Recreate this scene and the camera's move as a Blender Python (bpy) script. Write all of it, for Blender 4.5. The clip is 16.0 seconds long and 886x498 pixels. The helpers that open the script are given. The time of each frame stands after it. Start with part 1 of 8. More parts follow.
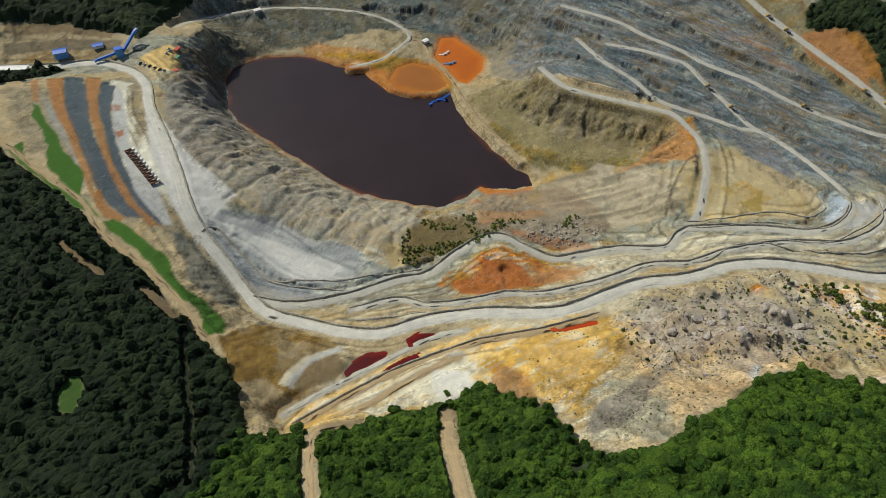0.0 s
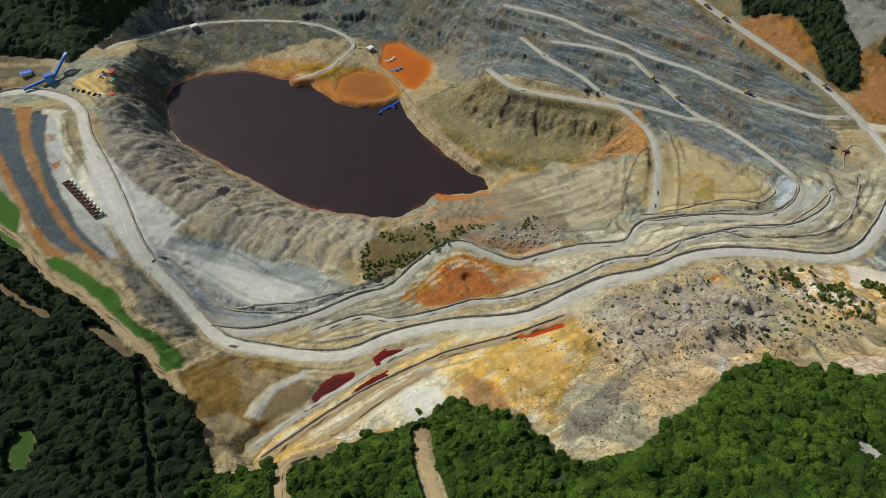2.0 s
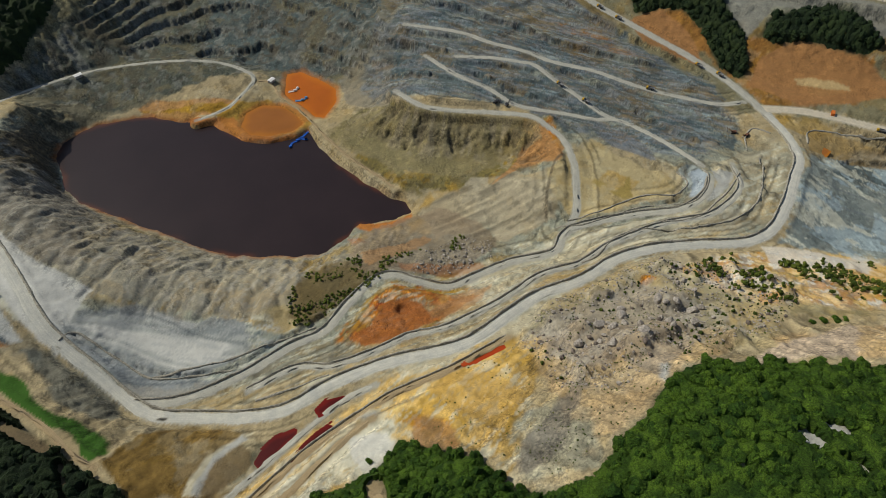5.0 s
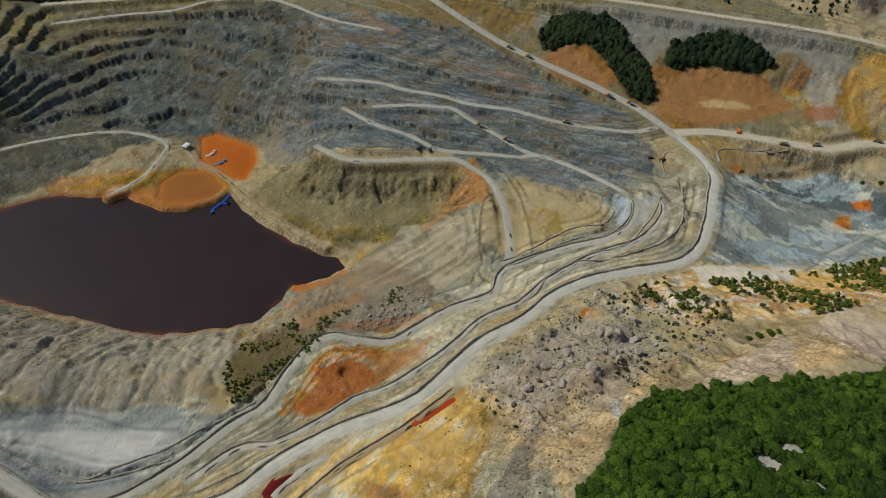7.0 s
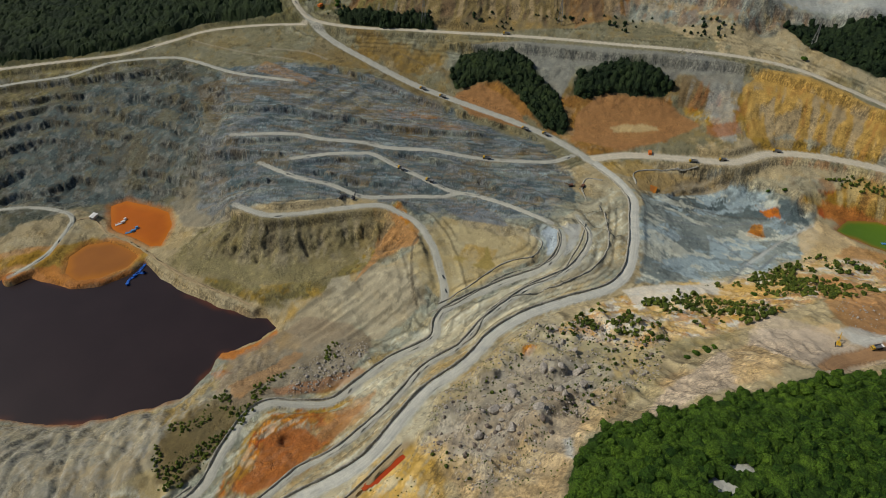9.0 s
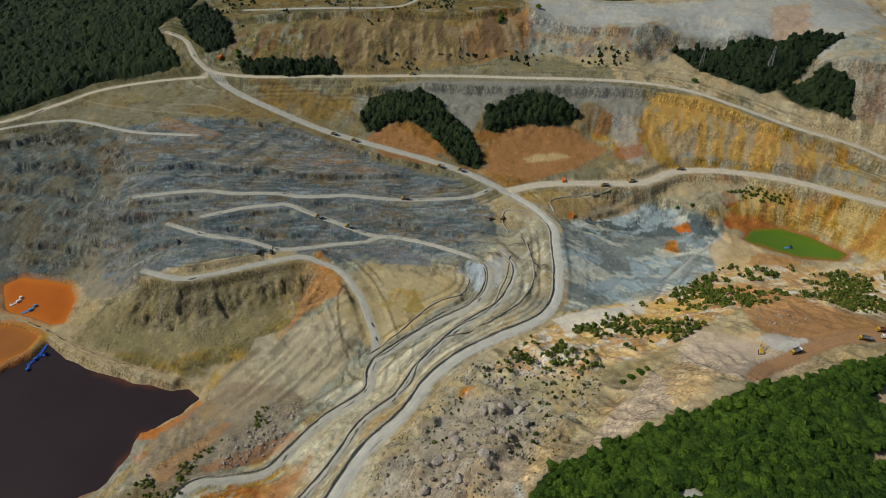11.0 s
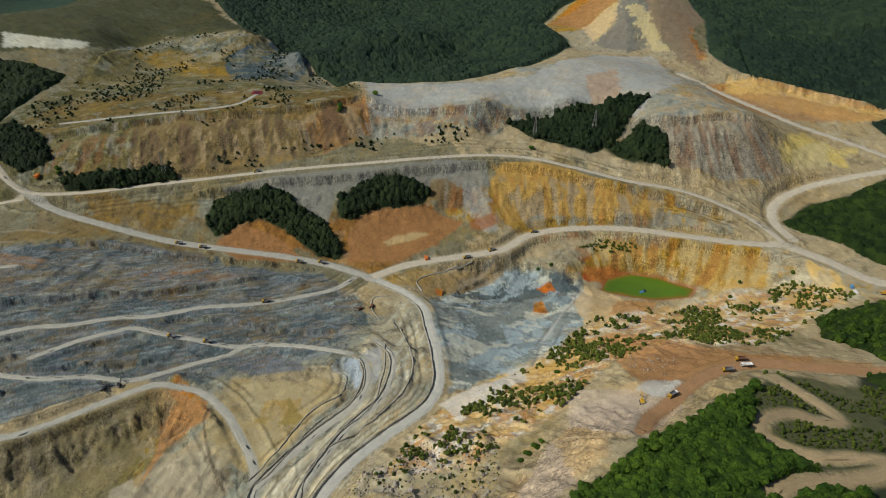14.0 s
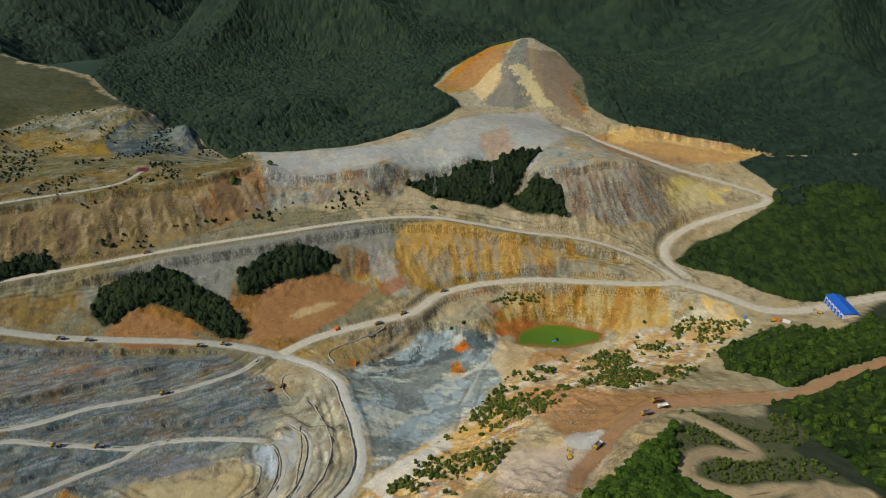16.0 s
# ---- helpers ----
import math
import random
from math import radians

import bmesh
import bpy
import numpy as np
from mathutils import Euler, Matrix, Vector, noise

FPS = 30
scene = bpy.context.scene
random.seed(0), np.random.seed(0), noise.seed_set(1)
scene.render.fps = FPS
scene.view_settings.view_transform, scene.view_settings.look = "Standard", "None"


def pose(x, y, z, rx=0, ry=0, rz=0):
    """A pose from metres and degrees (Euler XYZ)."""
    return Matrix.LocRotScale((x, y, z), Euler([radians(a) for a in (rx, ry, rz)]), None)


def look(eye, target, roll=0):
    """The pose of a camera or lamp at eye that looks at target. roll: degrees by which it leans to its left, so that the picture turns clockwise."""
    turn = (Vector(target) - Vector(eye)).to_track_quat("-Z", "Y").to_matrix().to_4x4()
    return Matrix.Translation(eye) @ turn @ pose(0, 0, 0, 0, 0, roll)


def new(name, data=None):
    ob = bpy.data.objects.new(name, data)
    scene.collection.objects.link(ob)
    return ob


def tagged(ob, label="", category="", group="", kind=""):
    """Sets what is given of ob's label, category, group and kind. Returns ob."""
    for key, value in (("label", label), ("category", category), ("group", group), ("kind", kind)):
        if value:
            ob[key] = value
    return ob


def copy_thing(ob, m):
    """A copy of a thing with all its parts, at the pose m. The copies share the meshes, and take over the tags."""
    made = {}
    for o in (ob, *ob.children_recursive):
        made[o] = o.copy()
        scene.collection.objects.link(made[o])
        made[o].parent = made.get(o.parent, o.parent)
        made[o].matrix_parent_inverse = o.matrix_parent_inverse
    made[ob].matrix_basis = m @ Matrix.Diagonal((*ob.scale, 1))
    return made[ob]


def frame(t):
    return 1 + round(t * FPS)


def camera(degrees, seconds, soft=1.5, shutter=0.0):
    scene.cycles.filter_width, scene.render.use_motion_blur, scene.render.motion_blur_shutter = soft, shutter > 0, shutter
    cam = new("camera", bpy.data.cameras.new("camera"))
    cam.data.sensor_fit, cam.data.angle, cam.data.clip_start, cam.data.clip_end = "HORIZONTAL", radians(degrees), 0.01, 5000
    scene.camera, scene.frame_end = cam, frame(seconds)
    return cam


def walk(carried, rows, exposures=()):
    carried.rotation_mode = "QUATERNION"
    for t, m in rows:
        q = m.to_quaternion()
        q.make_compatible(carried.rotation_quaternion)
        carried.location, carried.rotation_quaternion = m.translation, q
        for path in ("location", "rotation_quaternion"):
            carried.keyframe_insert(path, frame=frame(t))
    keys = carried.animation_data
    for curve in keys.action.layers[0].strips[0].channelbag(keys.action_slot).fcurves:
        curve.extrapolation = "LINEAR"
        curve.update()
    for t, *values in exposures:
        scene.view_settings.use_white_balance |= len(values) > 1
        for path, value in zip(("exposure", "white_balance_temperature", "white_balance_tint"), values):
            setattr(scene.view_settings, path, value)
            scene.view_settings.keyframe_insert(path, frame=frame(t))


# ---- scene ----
# ---------------------------------------------------------------- camera
cam = camera(69.27, 16.0, soft=0.65)
ROWS = [
    (0.0, 0.00, 0.00, 400.00, 40.288, -10.870, 0.190),
    (0.5, 0.59, 2.63, 400.20, 40.276, -12.230, 0.157),
    (1.0, 1.22, 5.30, 400.38, 40.321, -13.660, 0.116),
    (1.5, 1.92, 8.07, 400.56, 40.321, -14.906, 0.061),
    (2.0, 2.71, 10.91, 400.73, 40.155, -16.306, 0.060),
    (2.5, 3.67, 13.76, 400.96, 39.772, -17.576, -0.020),
    (3.0, 4.80, 16.64, 401.22, 39.594, -19.035, -0.038),
    (3.5, 6.11, 19.49, 401.50, 39.539, -20.422, -0.058),
    (4.0, 7.60, 22.26, 401.74, 39.728, -22.128, -0.078),
    (4.2, 8.21, 23.36, 401.83, 39.869, -22.833, -0.090),
    (4.8, 10.12, 26.63, 402.11, 40.573, -25.026, -0.154),
    (5.3, 11.77, 29.30, 402.33, 41.380, -26.944, -0.215),
    (5.8, 13.45, 31.93, 402.50, 42.275, -28.948, -0.255),
    (6.3, 15.14, 34.52, 402.61, 43.154, -31.041, -0.247),
    (6.5, 15.81, 35.54, 402.63, 43.477, -31.904, -0.224),
    (7.0, 17.50, 38.07, 402.63, 44.260, -34.124, -0.130),
    (7.5, 19.25, 40.47, 402.51, 44.963, -36.083, -0.076),
    (8.0, 21.09, 42.76, 402.34, 45.805, -38.315, -0.070),
    (8.5, 23.02, 44.92, 402.15, 46.559, -40.299, -0.135),
    (9.0, 25.06, 46.91, 401.97, 47.418, -42.545, -0.127),
    (9.2, 25.88, 47.69, 401.90, 47.751, -43.432, -0.118),
    (9.8, 28.33, 49.96, 401.69, 48.693, -45.993, -0.058),
    (10.3, 30.40, 51.79, 401.52, 49.446, -48.122, 0.008),
    (10.8, 32.52, 53.57, 401.35, 50.206, -50.371, 0.067),
    (11.3, 34.73, 55.35, 401.16, 51.003, -52.856, 0.096),
    (11.5, 35.65, 56.06, 401.08, 51.341, -53.943, 0.094),
    (12.0, 38.01, 57.82, 400.86, 52.215, -56.837, 0.068),
    (12.5, 40.52, 59.49, 400.65, 53.264, -59.291, 0.080),
    (13.0, 43.12, 61.09, 400.47, 54.680, -61.917, 0.039),
    (13.5, 45.75, 62.64, 400.37, 55.921, -63.811, 0.018),
    (14.0, 48.36, 64.17, 400.37, 57.339, -65.949, 0.059),
    (14.5, 50.93, 65.68, 400.52, 58.520, -68.069, 0.092),
    (15.0, 53.50, 67.22, 400.80, 59.796, -70.541, 0.037),
    (15.5, 56.13, 68.81, 401.17, 61.091, -73.085, 0.020),
    (16.0, 58.80, 70.42, 401.57, 62.382, -75.619, -0.036),
]
walk(cam, [(t, pose(x, y, z, rx, 0, rz) @ pose(0, 0, 0, 0, 0, roll)) for t, x, y, z, rx, rz, roll in ROWS],
     exposures=[(0.0, -0.02), (4.0, -0.22), (7.0, -0.41), (12.0, -0.34), (16.0, -0.24)])

# ---------------------------------------------------------------- light
SUN_AZ, SUN_EL = radians(-40), radians(45)      # azimuth from +y towards +x
sun = new("sun", bpy.data.lights.new("sun", "SUN"))
sun.data.energy, sun.data.angle, sun.data.color = 3.75, radians(0.6), (1.0, 0.95, 0.82)
to_sun = Vector((math.sin(SUN_AZ) * math.cos(SUN_EL), math.cos(SUN_AZ) * math.cos(SUN_EL), math.sin(SUN_EL)))
sun.matrix_world = look(to_sun * 500, (0, 0, 0))
world = bpy.data.worlds.new("world")
scene.world = world
world.use_nodes = True
wn = world.node_tree.nodes
sky = wn.new("ShaderNodeTexSky")
sky.sky_type, sky.sun_disc = "NISHITA", False
sky.sun_elevation, sky.sun_rotation = SUN_EL, SUN_AZ
wn["Background"].inputs["Strength"].default_value = 0.088
world.node_tree.links.new(sky.outputs[0], wn["Background"].inputs[0])


# ---------------------------------------------------------------- numeric helpers
def lattice(ix, iy, seed):
    h = (ix * 374761393 + iy * 668265263 + seed * 974634777) & 0xFFFFFFFF
    h = ((h ^ (h >> 13)) * 1274126177) & 0xFFFFFFFF
    return ((h ^ (h >> 16)) & 0xFFFF) / 32767.5 - 1.0


def vnoise(x, y, seed=0):
    """Smooth lattice noise, -1 to 1."""
    fx, fy = np.floor(x), np.floor(y)
    ix, iy = fx.astype(np.int64), fy.astype(np.int64)
    u, v = x - fx, y - fy
    u, v = u * u * (3 - 2 * u), v * v * (3 - 2 * v)
    a, b = lattice(ix, iy, seed), lattice(ix + 1, iy, seed)
    c, d = lattice(ix, iy + 1, seed), lattice(ix + 1, iy + 1, seed)
    return (a + (b - a) * u) * (1 - v) + (c + (d - c) * u) * v


def fbm(x, y, size, octaves=4, seed=0, gain=0.5):
    out, amp, total = 0.0, 1.0, 0.0
    x, y = x / size, y / size
    for k in range(octaves):
        out = out + amp * vnoise(x, y, seed + 17 * k)
        total += amp
        amp *= gain
        x, y = 0.8 * x * 2.03 - 0.6 * y * 2.03 + 3.7, 0.6 * x * 2.03 + 0.8 * y * 2.03 + 9.1
    return out / total


def smooth(a, b, x):
    t = np.clip((x - a) / (b - a), 0, 1)
    return t * t * (3 - 2 * t)


def outline_distance(x, y, poly):
    """Signed distance to a closed outline, negative inside."""
    p = np.array([q[:2] for q in poly], float)
    best, inside = np.full(x.shape, 1e18), np.zeros(x.shape, bool)
    for (ax, ay), (bx, by) in zip(p, np.roll(p, -1, 0)):
        ex, ey = bx - ax, by - ay
        t = np.clip(((x - ax) * ex + (y - ay) * ey) / (ex * ex + ey * ey + 1e-9), 0, 1)
        best = np.minimum(best, (x - ax - t * ex) ** 2 + (y - ay - t * ey) ** 2)
        if by != ay:
            inside ^= ((ay > y) != (by > y)) & (x < (bx - ax) * (y - ay) / (by - ay) + ax)
    d = np.sqrt(best)
    return np.where(inside, -d, d)


def glide(line, step=4.0):
    """A smooth line through the given places, resampled at even steps."""
    p = np.array(line, float)
    p = np.vstack([2 * p[0] - p[1], p, 2 * p[-1] - p[-2]])
    out = []
    for i in range(1, len(p) - 2):
        n = max(2, int(np.hypot(*(p[i + 1] - p[i])[:2]) / step))
        for t in np.arange(n) / n:
            out.append(0.5 * (2 * p[i] + (p[i + 1] - p[i - 1]) * t + (2 * p[i - 1] - 5 * p[i] + 4 * p[i + 1] - p[i + 2]) * t * t
                              + (3 * p[i] - p[i - 1] - 3 * p[i + 1] + p[i + 2]) * t ** 3))
    out.append(p[-2])
    return np.array(out)


# ---------------------------------------------------------------- the plan: roads and edges with their levels
# name: (width, berm on the left, berm on the right, (x, y, level)...)
ROADS = {
    "haul_road_west": (10, 0.7, 0.5, [(-350, 600, 44), (-316, 595, 44), (-263, 588, 45), (-226, 584, 47), (-191, 560, 50), (-173, 530, 53), (-165, 491, 56), (-150, 448, 58),
        (-136, 403, 58), (-125, 362, 54), (-116, 341, 48), (-99, 313, 40), (-86, 290, 34)]),
    "haul_road_south": (9.5, 1.2, 0.5, [(-86, 290, 34), (-72, 271, 34), (-46, 255, 36), (-16, 239, 40), (6, 233, 43), (29, 235, 46), (51, 234, 49), (77, 230, 52), (105, 222, 55),
        (127, 220, 57), (157, 227, 57), (182, 232, 56), (215, 231, 55), (250, 237, 53), (280, 234, 52)]),
    "haul_road_east": (10, 1.3, 0.5, [(280, 234, 52), (313, 225, 49), (349, 213, 46), (379, 215, 43), (413, 232, 40), (447, 255, 37), (472, 273, 34), (489, 302, 31), (497, 336, 30)]),
    "haul_road_north": (9.5, 0.4, 0.4, [(497, 336, 30), (498, 385, 32), (488, 435, 36), (470, 495, 40), (450, 560, 46), (437, 628, 55), (430, 690, 62), (434, 745, 70)]),
    "rim_road_north": (6.5, 0.4, 0.4, [(427, 735, 68), (385, 781, 64), (333, 814, 62), (284, 822, 60), (231, 832, 58), (177, 861, 57), (124, 885, 58), (40, 920, 60)]),
    "rim_road_ledge": (5, 0.4, 0.4, [(345, 644, 56), (308, 704, 55), (288, 761, 55), (269, 793, 55), (215, 824, 56), (165, 835, 52), (114, 862, 50), (40, 885, 50)]),
    "quarry_road_east": (11, 0.4, 0.4, [(497, 345, 30), (532, 318, 32), (567, 275, 33), (595, 240, 34), (633, 222, 35), (662, 184, 37), (684, 125, 39), (692, 68, 40), (700, 12, 41),
        (712, -32, 42)]),
    "yard_road": (13, 0.4, 0.4, [(712, -32, 42), (695, -70, 43), (673, -103, 45), (673, -134, 46), (695, -181, 47), (724, -231, 48), (760, -300, 50)]),
    "upper_road": (7, 0.4, 0.4, [(443, 834, 95), (448, 803, 90), (436, 765, 78), (436, 729, 72), (461, 678, 72), (497, 629, 74), (533, 578, 76), (570, 527, 78), (606, 473, 80),
        (640, 417, 82), (675, 361, 84), (709, 303, 84), (727, 252, 82), (732, 198, 77), (738, 141, 70), (750, 80, 64), (747, 31, 56), (735, -6, 48), (715, -30, 43)]),
    "hook_road": (11, 0.4, 0.4, [(727, -39, 42), (757, -18, 46), (792, -20, 50), (832, -48, 56), (868, -97, 64), (893, -138, 70), (912, -147, 73), (927, -123, 77), (938, -88, 81),
        (953, -37, 87), (979, 17, 94), (1009, 74, 101), (1045, 128, 108)]),
    "bench_road_upper": (5.5, 0.4, 0.4, [(244, 601, 49), (289, 568, 46), (312, 537, 44), (338, 512, 41), (355, 486, 39), (384, 458, 37), (404, 429, 35), (422, 407, 33), (442, 387, 32), (466, 366, 31), (490, 358, 31)]),
    "bench_road_middle": (5.2, 0.4, 0.4, [(270, 533, 42), (300, 516, 42), (325, 497, 41), (335, 487, 40), (342, 458, 37), (350, 430, 34), (357, 404, 31), (366, 388, 30)]),
    "bench_road_lower": (6.5, 0.4, 0.4, [(195, 512, 37), (207, 482, 37), (231, 463, 36), (267, 443, 35), (293, 424, 35), (299, 408, 34), (303, 385, 33), (295, 356, 32), (283, 333, 29), (268, 310, 27), (252, 296, 29)]),
    "bench_road_link": (5, 0.4, 0.4, [(384, 298, 40), (381, 345, 33), (368, 386, 30), (346, 399, 31), (326, 416, 32), (300, 435, 34), (287, 449, 35), (276, 479, 37), (258, 509, 39), (245, 552, 39)]),
    "terrace_road": (6, 1.1, 0.5, [(-84, 284, 34), (-53, 274, 33), (-16, 276, 31), (20, 284, 30), (45, 286, 30), (64, 298, 31), (89, 311, 31), (106, 311, 31), (121, 298, 29),
        (140, 285, 27), (167, 286, 26), (194, 286, 26), (227, 279, 28), (242, 289, 30), (259, 291, 31), (305, 280, 33), (340, 268, 35), (365, 271, 38), (380, 282, 42)]),
    "terrace_road_low": (4, 0.9, 0.5, [(-15, 260, 36), (17, 262, 38), (38, 250, 43), (65, 246, 46), (93, 247, 46), (116, 242, 47), (156, 244, 48), (198, 253, 46), (228, 251, 44),
        (261, 257, 43), (311, 257, 42), (352, 249, 42), (392, 262, 42), (410, 290, 38)]),
    "south_track_upper": (4, 0.4, 0.5, [(-61, 184, 48), (-40, 194, 47), (-19, 203, 45), (11, 214, 45), (34, 221, 47), (59, 221, 51)]),
    "south_track_middle": (4, 0.8, 0.5, [(-54, 173, 53), (-30, 184, 51), (-6, 194, 50), (16, 201, 50), (45, 206, 52), (67, 208, 55), (103, 206, 59), (145, 210, 60)]),
    "south_track_lower": (4, 0.4, 0.4, [(-40, 165, 58), (-21, 173, 56), (7, 185, 55), (29, 194, 55), (48, 199, 56)]),
    "pump_road": (4, 0.4, 0.4, [(-160, 650, 40), (-142, 676, 30), (-122, 692, 24), (-85, 705, 20), (-46, 707, 18), (11, 694, 17), (54, 674, 15), (79, 646, 13), (81, 627, 12), (57, 606, 9),
        (43, 598, 8), (14, 596, 6)]),
    "causeway": (2.4, 0.3, 0.3, [(81, 627, 12), (98, 622, 8), (100, 596, 6), (110, 570, 6), (117, 542, 6), (121, 515, 6), (131, 478, 6), (146, 440, 6), (152, 420, 7)]),
    "scarp_road": (10, 0.3, 0.3, [(330, 62, 112), (352, 60, 99), (374, 52, 94), (412, 35, 90), (438, 15, 87), (455, -6, 84), (473, -48, 80), (494, -92, 76), (536, -142, 74), (565, -179, 72),
        (620, -230, 70)]),
    "switchback_track": (6, 0.4, 0.4, [(421, -10, 100), (407, -31, 102), (391, -44, 106), (382, -32, 109), (378, -16, 112), (362, -1, 117), (344, 0, 121), (336, -21, 124), (346, -51, 124),
        (352, -90, 124)]),
    "hill_track": (7, 0.3, 0.3, [(290, 0, 137), (308, -16, 133), (327, -45, 129), (352, -70, 124)]),
    "forest_track_west": (4, 0.2, 0.2, [(-39, 90, 114), (-39, 111, 108), (-40, 131, 98), (-37, 153, 84), (-14, 161, 70)]),
    "forest_track_east": (6, 0.3, 0.3, [(28, 80, 124), (28, 94, 118), (28, 114, 108), (29, 133, 95), (32, 150, 78)]),
    "grass_edge_track": (3, 0.2, 0.2, [(-290, 470, 62), (-267, 452, 61), (-240, 420, 60), (-200, 378, 60), (-180, 341, 60), (-150, 309, 60), (-127, 279, 60), (-111, 250, 60), (-100, 236, 60)]),
    "ridge_road": (8, 0.3, 0.3, [(1023, -164, 92), (1027, -251, 100), (1040, -330, 108)]),
    "mesa_track": (5, 0.3, 0.3, [(526, 778, 112), (575, 697, 119), (636, 616, 122), (687, 611, 122)]),
}
# the main haul road is one unbroken line
ROADS["haul_road_south"] = (8, 1.2, 0.5, ROADS.pop("haul_road_west")[3] + ROADS["haul_road_south"][3][1:] + ROADS.pop("haul_road_east")[3][1:])
PALE = {"haul_road_south"}
LAKE = [(-117, 604), (-110, 623), (-94, 633), (-76, 638), (-45, 635), (-24, 628), (-4, 609), (25, 594), (32, 578), (50, 555), (83, 540), (113, 540), (111, 513), (118, 482), (132, 445),
        (143, 425), (156, 404), (155, 391), (134, 390), (110, 398), (97, 390), (81, 382), (66, 380), (43, 391), (5, 409), (-13, 426), (-32, 448), (-62, 481), (-82, 506), (-104, 532), (-113, 556)]
ORANGE_POND = [(52, 570), (62, 589), (80, 594), (100, 584), (108, 565), (112, 549), (95, 541), (72, 544), (56, 554)]
NORTH_POND = [(119, 635), (133, 632), (146, 610), (157, 587), (150, 566), (130, 546), (121, 552), (116, 572), (106, 592), (106, 603)]
GREEN_POND = [(602, 132), (624, 131), (643, 111), (648, 83), (642, 46), (626, 49), (610, 77), (603, 103)]
RED_PONDS = [(41, [(-23, 208), (-18, 213), (-7, 218), (6, 217), (4, 213), (-6, 209), (-14, 205), (-21, 201)]),
             (47, [(-3, 197), (6, 203), (16, 207), (25, 209), (26, 205), (15, 201), (3, 195)]),
             (44, [(20, 223), (28, 227), (39, 225), (38, 221), (29, 220), (21, 219)]),
             (60.5, [(110, 205.5), (126, 208), (140, 207), (140, 204), (124, 203)])]

